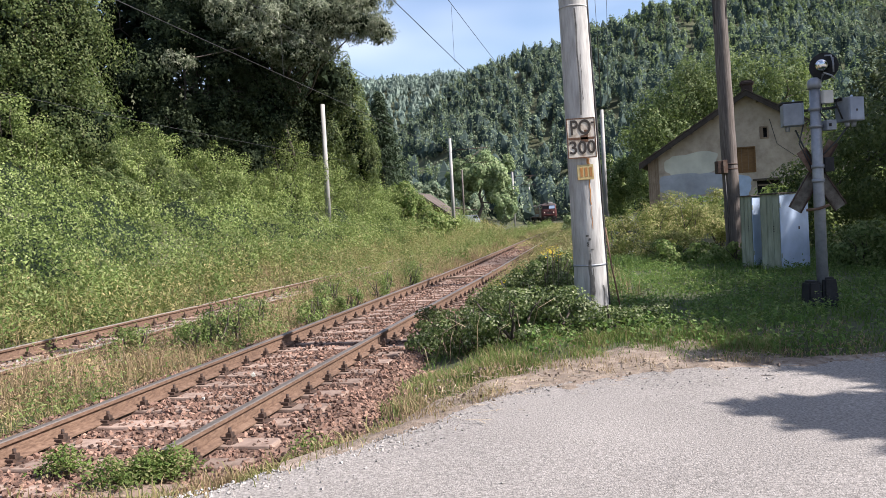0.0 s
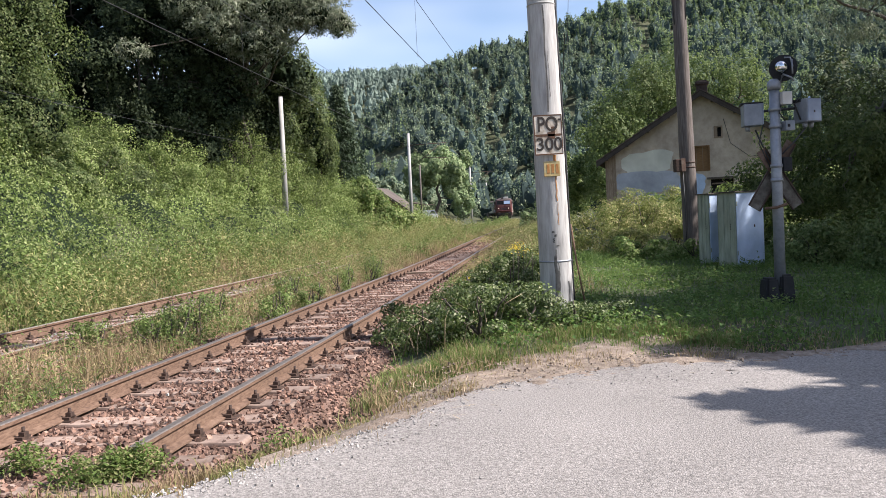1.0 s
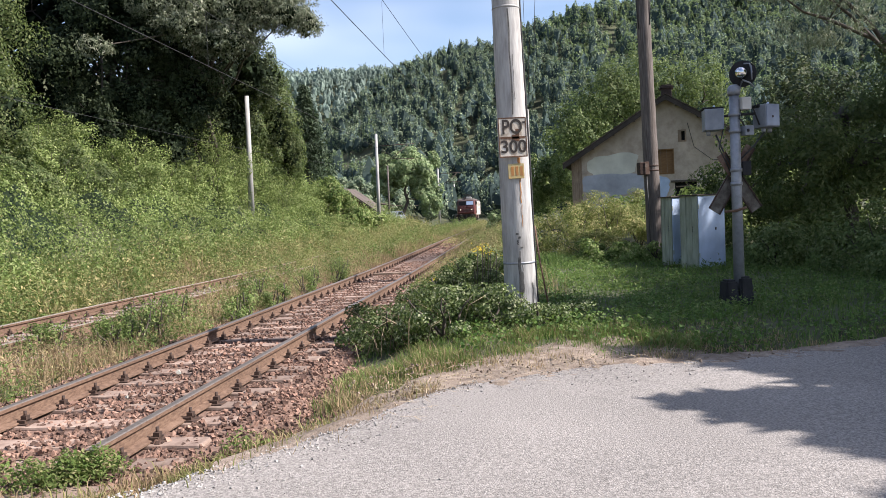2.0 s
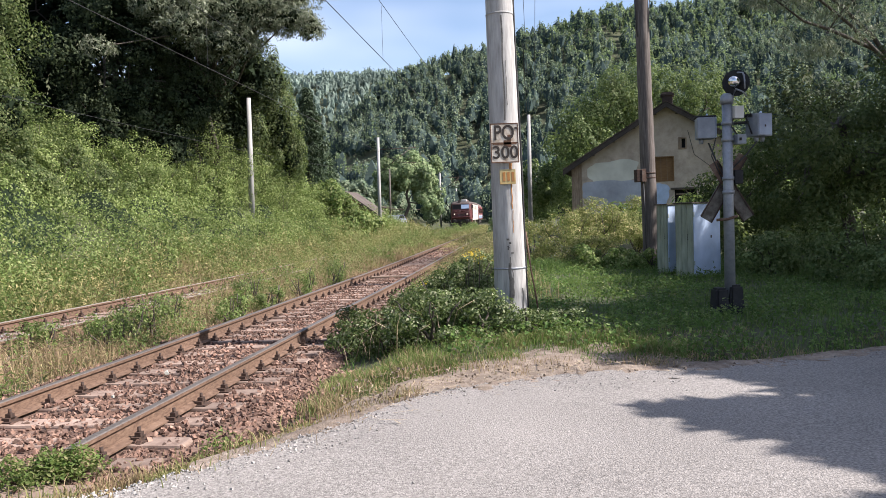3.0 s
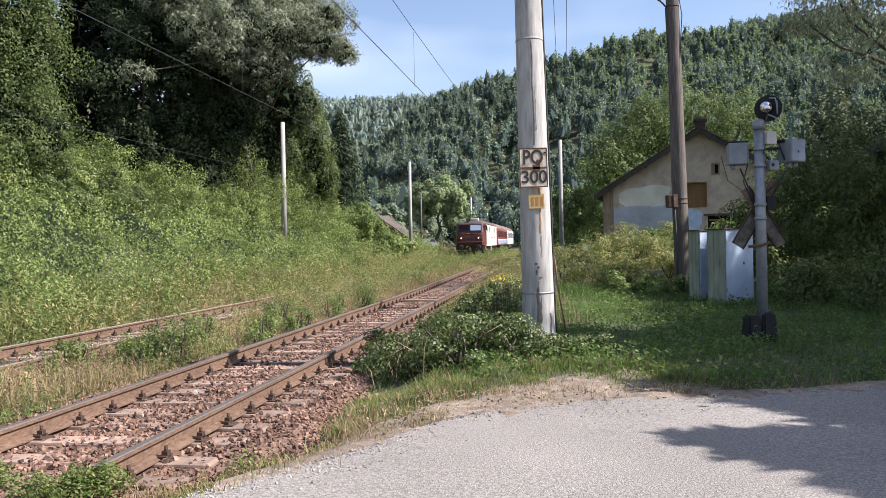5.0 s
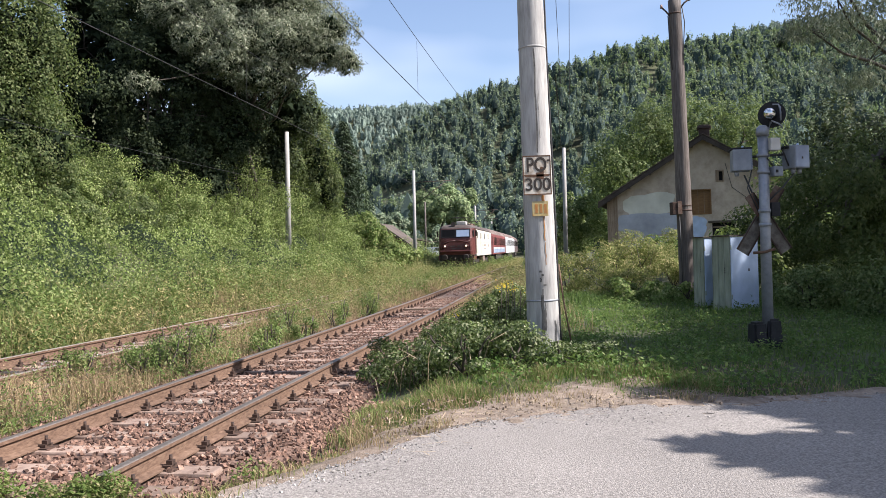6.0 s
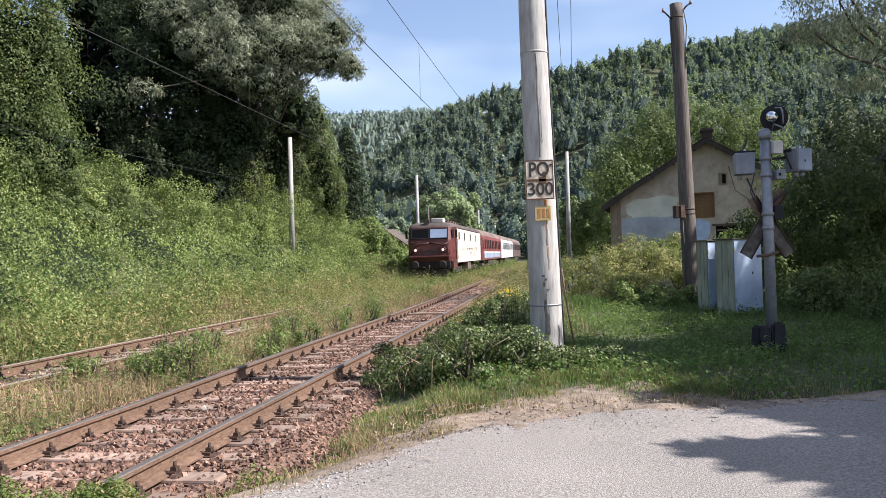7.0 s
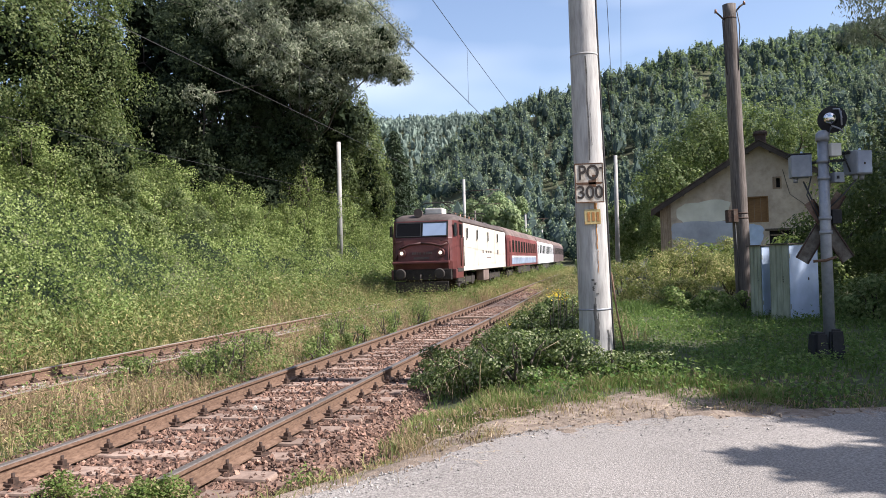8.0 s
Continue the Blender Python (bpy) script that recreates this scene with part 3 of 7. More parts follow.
def build_track(u0, s0, s1, sleepers, label, top, stony):
    track = thing("railway_track", label, "railway track", group="railway tracks")
    for du in (-0.7525, 0.7525):
        build_rail(track, u0 + du, -6.25 if u0 + du > 0 else s0, s1, top)
    bm = box(-1.25, 1.25, -0.13, 0.13, -0.4, -0.177, 0.02)
    sl = bpy.data.meshes.new("sleeper")
    bm.to_mesh(sl)
    bm.free()
    sl.materials.append(M["sleeper"])
    bm = box(-0.17, 0.17, -0.08, 0.08, -0.178, -0.162)
    for sx in (-1, 1):
        box(sx * 0.055 if sx > 0 else -0.125, 0.125 if sx > 0 else -0.055, -0.055, 0.055, -0.165, -0.135, 0, bm)
        box(sx * 0.1 - 0.025, sx * 0.1 + 0.025, -0.03, 0.03, -0.15, -0.1, 0, bm)
        tube([(sx * 0.1, 0, -0.12), (sx * 0.1, 0, -0.06)], 0.014, 6, bm)
    cl = bpy.data.meshes.new("rail_fastening")
    bm.to_mesh(cl)
    bm.free()
    cl.materials.append(M["iron"])
    r = random.Random(5)
    for s in np.arange(sleepers[0], sleepers[1], 0.6):
        s += r.uniform(-0.02, 0.02)
        skew = r.uniform(-1, 1)
        p = on_track(np.array(u0), np.array(s))
        piece("sleeper", sl, track, pose(p[0], p[1], p[2], 0, 0, -TURN + skew))
        if s < sleepers[2]:
            for du in (-0.7525, 0.7525):
                if u0 + du > 0 and s < -6.3:
                    continue
                p = on_track(np.array(u0 + du), np.array(s))
                piece("rail_fastening", cl, track, pose(p[0], p[1], p[2] - 0.002, 0, 0, -TURN + skew))
    # bed under the sleepers
    ss = np.arange(s0 + 7, 70, 1.5)
    prof = [(-2.0, -0.42), (-1.5, -0.21), (-0.6, -0.208), (0.0, -0.212), (0.6, -0.208), (1.5, -0.21), (2.0, -0.42)]
    V = np.concatenate([on_track(np.full(len(ss), u0 + u), ss, z) for u, z in prof])
    n = len(ss)
    i = (np.arange(len(prof) - 1)[:, None] * n + np.arange(n - 1)[None]).ravel()
    bed = new("ballast_bed", mesh_np("ballast_bed", V, np.stack([i, i + n, i + n + 1, i + 1], 1), M["bed"], True))
    bed.parent = track
    # loose stones
    n = int(stony * 1.25)
    s = sleepers[0] - 1 + (rng.uniform(0, 1, n) ** 1.5) * 27
    u = rng.uniform(-1.75, 1.75, n)
    near = np.abs((s - sleepers[0] + 0.3) % 0.6 - 0.3) < 0.15
    keep = ~(near & (np.abs(u) < 1.22) & (rng.uniform(0, 1, n) < np.where(np.abs(u) < 0.36, 0.0, np.where(np.abs(u) < 0.7, 0.62, 0.7))))
    rails = (np.abs(np.abs(u) - 0.7525) < 0.1)
    keep &= ~rails
    s, u = s[keep], u[keep]
    extra = rng.uniform(20, 55, 2500 if stony > 9000 else 10)
    s, u = np.concatenate([s, extra]), np.concatenate([u, np.where(rng.uniform(0, 1, len(extra)) < 0.7, rng.uniform(-0.6, 0.6, len(extra)), rng.uniform(1.0, 1.6, len(extra)))])
    size = (1 + 1.1 * step(16, 30, s)) * (0.014 + 0.029 * rng.uniform(0, 1, len(s)) ** 1.3)
    near = np.abs((s - sleepers[0] + 0.3) % 0.6 - 0.3) < 0.15
    z = -0.196 + size * 0.12 + 0.018 * near * (np.abs(u) < 1.25) + 0.02 * waves(s, u * 2, 0.8, 9) - 0.3 * np.maximum(np.abs(u) - 1.45, 0)
    P = on_track(u0 + u, s, z)
    ok = P[:, 1] > road_edge(P[:, 0]) - 0.25 * rng.uniform(0, 1, len(P))
    ob = stones("ballast", P[ok], size[ok], M["ballast"], track)
    tagged(ob, "rust-stained broken ballast stones", kind="stuff")
    return track


# ---- poles and wires ----
def bar_text(parent, text, size, m, material, name="lettering", extrude=0.002):
    cu = bpy.data.curves.new(name, "FONT")
    cu.body, cu.size, cu.extrude, cu.align_x, cu.align_y = text, size, extrude, "CENTER", "CENTER"
    cu.offset = size * 0.016
    tmp = bpy.data.objects.new(name, cu)
    scene.collection.objects.link(tmp)
    me = bpy.data.meshes.new_from_object(tmp.evaluated_get(bpy.context.evaluated_depsgraph_get()))
    bpy.data.objects.remove(tmp)
    me.materials.clear()
    me.materials.append(material)
    ob = new(name, me)
    ob.parent, ob.matrix_basis = parent, m
    return ob


def build_main_pole():
    x, y = 1.46, 10.9
    pole = thing("utility_pole", "thick pale concrete catenary pole with a painted sign", "pole", pose(x, y, 0.0, 0, -0.8, 0))
    bm = bmesh.new()
    n, rows = 40, 60
    ring = []
    for j in range(rows + 1):
        z = -0.3 + 9.3 * j / rows
        r = 0.222 - 0.0092 * z
        ring.append([bm.verts.new(((r + 0.0025 * math.sin(7 * k + 3.1 * j) + 0.002 * noise.noise((k * 0.5, j * 0.8, 0))) * math.cos(2 * math.pi * k / n), (r + 0.002 * noise.noise((k * 0.5, j * 0.8, 3))) * math.sin(2 * math.pi * k / n), z)) for k in range(n)])
    for a, b in zip(ring, ring[1:]):
        for k in range(n):
            bm.faces.new((a[k], a[(k + 1) % n], b[(k + 1) % n], b[k]))
    bm.faces.new(ring[-1])
    part("shaft", bm, M["concrete"], pole, smooth=True)
    for z, r in ((4.24, 0.187), (0.82, 0.2185)):
        bm = bmesh.new()
        tube([(0, 0, z - 0.012), (0, 0, z + 0.012)], r, 40, bm)
        part("band", bm, M["concrete_far"] if z > 2 else M["galv"], pole)
    # painted sign of two plates
    sign = part("sign_plate", box(-0.225, 0.145, -0.245, -0.225, 2.235, 2.755, 0.006), M["sign_white"], pole, "rust-stained white plate with black writing")
    for a in (2.24, 2.495, 2.75):
        part("rust_edge", box(-0.226, 0.146, -0.2475, -0.2445, a - 0.008, a + 0.008), M["sign_rust"], sign)
    for a, b, c, d in ((-0.05, 0.05, 2.44, 2.53), (-0.2, 0.12, 2.475, 2.505), (0.0, 0.05, 2.53, 2.6)):
        part("rust_edge", box(a, b, -0.2478, -0.2446, c, d), M["sign_rust"], sign)
    for a in (-0.222, 0.142):
        part("rust_edge", box(a - 0.006, a + 0.006, -0.2476, -0.2443, 2.24, 2.75), M["sign_rust"], sign)
    bar_text(sign, "PO", 0.27, pose(-0.045, -0.248, 2.625, 90, 0, 0) @ Matrix.Diagonal((0.78, 1, 1, 1)), M["black_paint"])
    bar_text(sign, "300", 0.235, pose(-0.035, -0.248, 2.365, 90, 0, 0), M["black_paint"])
    part("accent_mark", box(0.1, 0.135, -0.25, -0.247, 2.68, 2.7), M["black_paint"], sign)
    plate = part("number_plate", box(-0.12, 0.095, -0.222, -0.207, 1.95, 2.15, 0.004), M["plate_yellow"], pole, "small faded yellow plate")
    for a in (-0.08, -0.02, 0.04):
        part("worn_mark", box(a, a + 0.035, -0.2245, -0.2215, 1.99, 2.11), M["rust_streak"], plate)
    # rust run below the sign and tar marks low on the shaft
    for x0, x1, z0, z1, mt in ((0.015, 0.055, 1.98, 2.23, "rust_streak"), (0.03, 0.044, 1.62, 1.98, "rust_streak"), (0.036, 0.044, 1.3, 1.6, "rust_streak"), (-0.06, -0.025, 1.2, 1.225, "tar"), (-0.03, 0.0, 1.15, 1.18, "tar"), (-0.05, -0.03, 1.07, 1.13, "tar"), (-0.01, 0.03, 1.02, 1.04, "tar"), (-0.03, -0.015, 0.7, 0.98, "tar"), (-0.04, -0.03, 0.5, 0.66, "tar"), (0.0, 0.012, 0.62, 0.8, "tar"), (-0.05, -0.012, 0.3, 0.9, "tar"), (-0.02, 0.015, 0.42, 0.7, "tar"), (0.13, 0.15, 0.1, 0.55, "tar"), (-0.02, 0.0, 2.8, 4.2, "tar"), (0.02, 0.028, 3.0, 3.6, "tar")):
        bm = bmesh.new()
        rows = []
        for j in range(6):
            z = z0 + (z1 - z0) * j / 5
            wob = 0.006 * math.sin(j * 2.3 + x0 * 90)
            row = []
            for k in range(4):
                xx = x0 + (x1 - x0) * k / 3 + wob
                rr = 0.2265 - 0.0092 * z
                row.append(bm.verts.new((xx, -math.sqrt(max(rr * rr - xx * xx, 0.001)), z)))
            rows.append(row)
        for a, b in zip(rows, rows[1:]):
            for k in range(3):
                bm.faces.new((a[k], a[k + 1], b[k + 1], b[k]))
        part("stain", bm, M[mt], pole)
    bm = bmesh.new()
    pts = [(0.17 + 0.03 * math.sin(z * 1.3), 0.02 - 0.1 * math.cos(z), z) for z in np.linspace(0.2, 9, 40)]
    pts = [((0.235 - 0.0092 * p[2]), -0.02 + 0.02 * math.sin(p[2] * 2), p[2]) for p in pts]
    tube(pts, 0.013, 6, bm)
    part("earth_cable", bm, M["wire"], pole, "black cable clipped to the shaft")
    bm = bmesh.new()
    tube([(0.26, 0.1, 1.3), (0.3, 0.05, 0.8), (0.36, -0.05, 0.25)], 0.012, 6, bm)
    part("stay_wire", bm, M["rust"], pole)


def build_old_pole():
    pole = thing("telegraph_pole", "dark weathered round pole with a small box and cables", "pole", pose(6.72, 20.3, 0.25, 0, -1.1, 0))
    bm = bmesh.new()
    n, rows = 24, 30
    ring = []
    for j in range(rows + 1):
        z = -0.3 + 7.9 * j / rows
        r = 0.205 - 0.006 * z + 0.004 * math.sin(j * 1.7)
        ring.append([bm.verts.new((r * (1 + 0.02 * noise.noise((k, j * 0.3, 0))) * math.cos(2 * math.pi * k / n), r * math.sin(2 * math.pi * k / n), z)) for k in range(n)])
    for a, b in zip(ring, ring[1:]):
        for k in range(n):
            bm.faces.new((a[k], a[(k + 1) % n], b[(k + 1) % n], b[k]))
    bm.faces.new(ring[-1])
    part("shaft", bm, M["old_pole"], pole, smooth=True)
    bx = part("junction_box", box(-0.38, -0.14, -0.22, 0.0, 2.1, 2.42, 0.015), M["iron"], pole, "small rusty junction box")
    part("cover", box(-0.24, -0.13, -0.235, -0.223, 2.1, 2.43, 0.006), M["rusty_white"], bx)
    for z in (2.2, 2.32, 7.25):
        bm = bmesh.new()
        tube([(0, 0, z - 0.02), (0, 0, z + 0.02)], 0.207 - 0.006 * z, 24, bm)
        part("strap", bm, M["iron"], pole)
    for pts in ([(-0.16, -0.05, 7.2), (-0.24, -0.05, 7.3), (-0.36, -0.05, 7.42)], [(0.14, -0.05, 7.4), (0.24, -0.05, 7.52), (0.36, -0.05, 7.6)]):
        bm = bmesh.new()
        tube(pts, 0.022, 8, bm)
        hook = part("insulator_hook", bm, M["iron"], pole)
        bm = bmesh.new()
        tube([Vector(pts[-1]) - Vector((0, 0, 0.03)), Vector(pts[-1]) + Vector((0, 0, 0.06))], [0.035, 0.025], 10, bm)
        part("insulator", bm, M["insulator"], hook)
    for pts in ([(0.15, -0.09, 7.45), (0.2, -0.12, 7.0), (0.14, -0.13, 6.4), (0.1, -0.14, 5.9)], [(-0.2, -0.05, 7.2), (-0.19, -0.06, 6.4), (-0.17, -0.1, 5.8)], [(-0.2, -0.2, 2.1), (-0.19, -0.2, 1.2), (-0.2, -0.2, 0.0)]):
        bm = bmesh.new()
        tube(pts, 0.013, 6, bm)
        part("cable", bm, M["wire"], pole)


def build_mast(x, y, top, r=0.12, arm=0, dark=False):
    z0 = float(land(x, y)) - 0.1
    mast = thing("catenary_mast", "slim grey concrete catenary mast among the weeds", "mast", pose(x, y, z0, 0, 0.4, 0), "masts beside the line")
    bm = bmesh.new()
    h = top - z0
    tube([(0, 0, 0), (0, 0, h * 0.5), (0, 0, h)], [r * 1.25, r * 1.08, r * 0.9], 14, bm)
    part("shaft", bm, M["old_pole"] if dark else M["concrete_far"], mast)
    if arm:
        bm = bmesh.new()
        tube([(0, 0, h - 1.1), (arm, 0.1, h - 0.95)], 0.035, 6, bm)
        part("cantilever", bm, M["iron"], mast)
        bm = bmesh.new()
        tube([(0, 0, h - 3.2), (arm * 0.85, 0.1, h - 1.05)], 0.03, 6, bm)
        part("strut", bm, M["iron"], mast)
        bm = bmesh.new()
        tube([(arm * 0.4, 0, h - 2.25), (arm * 1.0, 0.1, h - 2.3)], 0.025, 6, bm)
        part("steady_arm", bm, M["iron"], mast)
    return mast


def build_wire(label, pts, r=0.009, sag=0.0):
    """A wire through its supports, with sag between them."""
    out = []
    for a, b in zip(pts, pts[1:]):
        for k in range(12):
            t = k / 12
            p = Vector(a).lerp(Vector(b), t)
            p.z -= sag * 4 * t * (1 - t)
            out.append(p)
    out.append(Vector(pts[-1]))
    bm = bmesh.new()
    tube(out, r, 5, bm)
    ob = part("overhead_wire", bm, M["wire"])
    return tagged(ob, label, "wire", "overhead wires")


def build_wires():
    def along(u, s, z):
        return tuple(float(v) for v in on_track(np.array(float(u)), np.array(float(s)), z))
    near, far = [(-62, -0.9), (-12, 0.06), (38, 1.2), (88, 0.5), (140, 0.3)], [(-62, -4.3), (-12, -3.95), (38, -4.25), (88, -3.95), (140, -4.15)]
    for sup, r in ((near, 0.0085), (far, 0.0075)):
        build_wire("thin dark contact wire over the track", [along(u, s, 5.6) for s, u in sup], r)
        build_wire("sagging messenger wire over the track", [along(u, s, 7.5) for s, u in sup], r * 0.9, 0.5)
        for s in (-30, -20, -2, 8.9, 20, 30, 48, 60, 72, 84):
            k = next(i for i in range(4) if sup[i + 1][0] > s)
            t = (s - sup[k][0]) / (sup[k + 1][0] - sup[k][0])
            u = sup[k][1] + t * (sup[k + 1][1] - sup[k][1])
            build_wire("thin dropper between contact and messenger wires", [along(u, s, 5.6), along(u, s, 7.5 - 2 * t * (1 - t))], 0.004)
    build_wire("lower wire along the slope-side masts", [(-16.9, -4.5, 5.9), (-7.6, 47.5, 5.9), (-0.1, 73, 6.3)], 0.007, 0.2)
    for dx, z in ((0.15, 8.6), (0.5, 8.2)):
        build_wire("line wire past the concrete pole", [(1.5 + dx - 7.1, -29, z), (1.5 + dx, 10.9, z), (10.8 + dx, 58, z + 0.6), (21.8 + dx, 110, z + 0.6)], 0.008, 0.7)
    build_wire("slack cable dropping to the pole", [(10.86, 58, 7.5), (1.75, 11.1, 3.9)], 0.007, 0.3)


# ---- house, signal, cabinets ----
def cut(me, cutters):
    """The mesh me with boxes cut out of it."""
    ob = bpy.data.objects.new("wall_tmp", me)
    scene.collection.objects.link(ob)
    made = []
    for c in cutters:
        cm = bpy.data.meshes.new("cutter")
        b = box(*c)
        b.to_mesh(cm)
        b.free()
        co = bpy.data.objects.new("cutter", cm)
        scene.collection.objects.link(co)
        made.append(co)
        mod = ob.modifiers.new("cut", "BOOLEAN")
        mod.object, mod.operation, mod.solver = co, "DIFFERENCE", "EXACT"
    bpy.context.view_layer.update()
    out = bpy.data.meshes.new_from_object(ob.evaluated_get(bpy.context.evaluated_depsgraph_get()))
    for o in (ob, *made):
        bpy.data.objects.remove(o)
    return out


def patch(name, cx, cz, rx, rz, y, parent, material, seed, power=2.0, flat_low=None):
    """A blotch of other plaster on the front wall, a few millimetres proud."""
    bm = bmesh.new()
    r = random.Random(seed)
    ph = [r.uniform(0, 6.28) for _ in range(4)]
    ring = []
    for k in range(40):
        a = 2 * math.pi * k / 40
        s = 1 + 0.09 * math.sin(2 * a + ph[0]) + 0.07 * math.sin(3 * a + ph[1]) + 0.04 * math.sin(7 * a + ph[2]) + 0.02 * math.sin(13 * a + ph[3])
        x = cx + rx * s * math.copysign(abs(math.cos(a)) ** (2 / power), math.cos(a))
        z = cz + rz * s * math.copysign(abs(math.sin(a)) ** (2 / power), math.sin(a))
        ring.append((x, z))
    prism(ring, y - 0.006, y + 0.02, bm)
    return part(name, bm, material, parent)


def build_house():
    ax, az, ex, ez, y0, y1 = 14.33, 6.9, 9.4, 4.0, 39.0, 48.0
    k = (az - ez) / (ax - ex)
    house = thing("house", "derelict beige rendered cottage with boarded window and patched plaster", "house")
    rx = 2 * ax - ex
    bm = prism([(ex, 0.3), (rx, 0.3), (rx, ez), (ax, az), (ex, ez)], y0, y0 + 0.45)
    me = bpy.data.meshes.new("front_wall")
    bmesh.ops.recalc_face_normals(bm, faces=bm.faces)
    bm.to_mesh(me)
    bm.free()
    me = cut(me, [(13.72, 14.65, y0 - 0.1, y0 + 0.25, 3.17, 4.34), (14.97, 15.29, y0 - 0.1, y0 + 0.3, 4.74, 5.24), (14.7, 15.8, y0 - 0.1, y0 + 0.6, 1.9, 2.7)])
    me.materials.append(M["stucco"])
    wall = new("front_wall", me)
    wall.parent = house
    for x0, x1, ya, yb, nm in ((ex, ex + 0.45, y0 + 0.452, y1, "side_wall"), (rx - 0.45, rx, y0 + 0.452, y1, "side_wall"), (ex + 0.452, rx - 0.452, y1 - 0.45, y1, "back_wall")):
        part(nm, box(x0, x1, ya, yb, 0.3, ez - 0.1), M["stucco"], house)
    bm = prism([(ex, ez - 0.098), (rx, ez - 0.098), (ax, az)], y1 - 0.4, y1)
    part("back_gable", bm, M["stucco"], house)
    for sgn in (-1, 1):
        over = 0.42
        xe, ze = (ax + sgn * (ax - ex + over)), ez - k * over
        th = 0.12
        part("roof_slope", prism([(ax, az + 0.02), (xe, ze + 0.02), (xe, ze + 0.02 + th), (ax, az + 0.02 + th)], y0 - 0.45, y1 + 0.4), M["roof_wood"], house, "dark tiled roof slope")
        part("bargeboard", prism([(ax, az - 0.14), (xe, ze - 0.14), (xe, ze + 0.1), (ax, az + 0.1)], y0 - 0.49, y0 - 0.453), M["bargeboard"], house)
        # rows of tiles along the slope
        for j in range(14):
            t0, t1 = j / 14, (j + 1) / 14
            xa, xb = ax + (xe - ax) * t0, ax + (xe - ax) * t1
            za, zb = az + th + 0.03 + (ze - az) * t0, az + th + 0.03 + (ze - az) * t1
            part("roof_course", prism([(xa, za), (xb, zb), (xb, zb + 0.05), (xa, za + 0.015)], y0 - 0.5, y1 + 0.42), M["tile"], house)
        for j in range(5):
            t = (j + 0.5) / 5
            xx, zz = ax + (xe - ax) * t, az + (ze - az) * t
            part("purlin", box(xx - 0.05, xx + 0.05, y0 - 0.45, y0 + 0.05, zz - 0.13, zz - 0.0), M["roof_wood"], house)
    for j in range(5):
        part("cladding_board", box(ex + 0.004 + j * 0.11, ex + 0.107 + j * 0.11, y0 - 0.03, y0 - 0.002, 0.5, ez + 0.03 + k * 0.1 * j), M["timber"], house)
    patch("plaster_patch", 11.6, 3.72, 1.2, 0.62, y0, house, M["plaster_new"], 1, 3.0)
    patch("plaster_patch", 11.5, 2.75, 1.5, 0.62, y0 - 0.004, house, M["plaster_grey"], 4, 2.6)
    patch("plaster_patch", 13.8, 2.5, 0.72, 0.5, y0, house, M["cab_blue"], 6, 2.2)
    patch("plaster_patch", 12.6, 1.6, 2.6, 0.5, y0 - 0.004, house, M["plaster_grey"], 9, 3)
    win = part("boarded_window", box(13.72, 14.65, y0 + 0.06, y0 + 0.09, 3.17, 4.34, 0.004), M["board"], house, "brown boarded-up window")
    for x0, x1, z0, z1 in ((13.68, 13.74, 3.13, 4.38), (14.63, 14.69, 3.13, 4.38), (13.74, 14.63, 3.13, 3.19), (13.74, 14.63, 4.32, 4.38)):
        part("frame", box(x0, x1, y0 - 0.025, y0 + 0.058, z0, z1, 0.005), M["board"], win)
    for x in (14.03, 14.34):
        part("batten", box(x - 0.008, x + 0.008, y0 + 0.05, y0 + 0.062, 3.19, 4.32), M["timber"], win)
    att = part("attic_window", box(14.97, 15.29, y0 + 0.2, y0 + 0.22, 4.74, 5.24), M["dark"], house)
    for x0, x1, z0, z1 in ((14.92, 14.99, 4.69, 5.29), (15.27, 15.34, 4.69, 5.29), (14.99, 15.27, 4.69, 4.76), (14.99, 15.27, 5.22, 5.29), (14.99, 15.09, 4.76, 5.22)):
        part("frame", box(x0, x1, y0 - 0.03, y0 + 0.19, z0, z1, 0.006), M["timber"], att)
    low = part("low_window", box(14.7, 15.8, y0 + 0.3, y0 + 0.33, 1.9, 2.7), M["dark"], house)
    part("lintel", box(14.5, 15.95, y0 - 0.07, y0 - 0.003, 2.7, 2.8, 0.01), M["roof_wood"], low)
    part("broken_sash", box(14.75, 15.5, y0 + 0.1, y0 + 0.14, 2.45, 2.52, 0.005, m=None), M["timber"], low)
    bm = bmesh.new()
    tube([(15.25, y0 + 0.12, 2.66), (15.72, y0 + 0.1, 2.1)], 0.035, 6, bm)
    part("loose_bar", bm, M["timber"], low)
    ch = part("chimney", box(14.2, 14.74, 40.6, 41.2, 6.3, 7.8, 0.02), M["brick_dark"], house, "sooty brick chimney")
    part("chimney_cap", box(14.12, 14.82, 40.52, 41.28, 7.6, 7.73, 0.02), M["brick_dark"], ch)
    bm = bmesh.new()
    tube([(15.4, y0 - 0.05, 5.6), (15.7, y0 - 0.08, 4.4), (16.6, y0 - 0.1, 3.7), (17.6, y0 - 0.1, 3.75)], 0.015, 6, bm)
    part("slack_cable", bm, M["wire"], house)
    house.matrix_basis = pose(ax - 0.2, y0, 0.03, 0, 0, -19) @ Matrix.Diagonal((0.956, 1, 1, 1)) @ pose(-ax, -y0, 0)


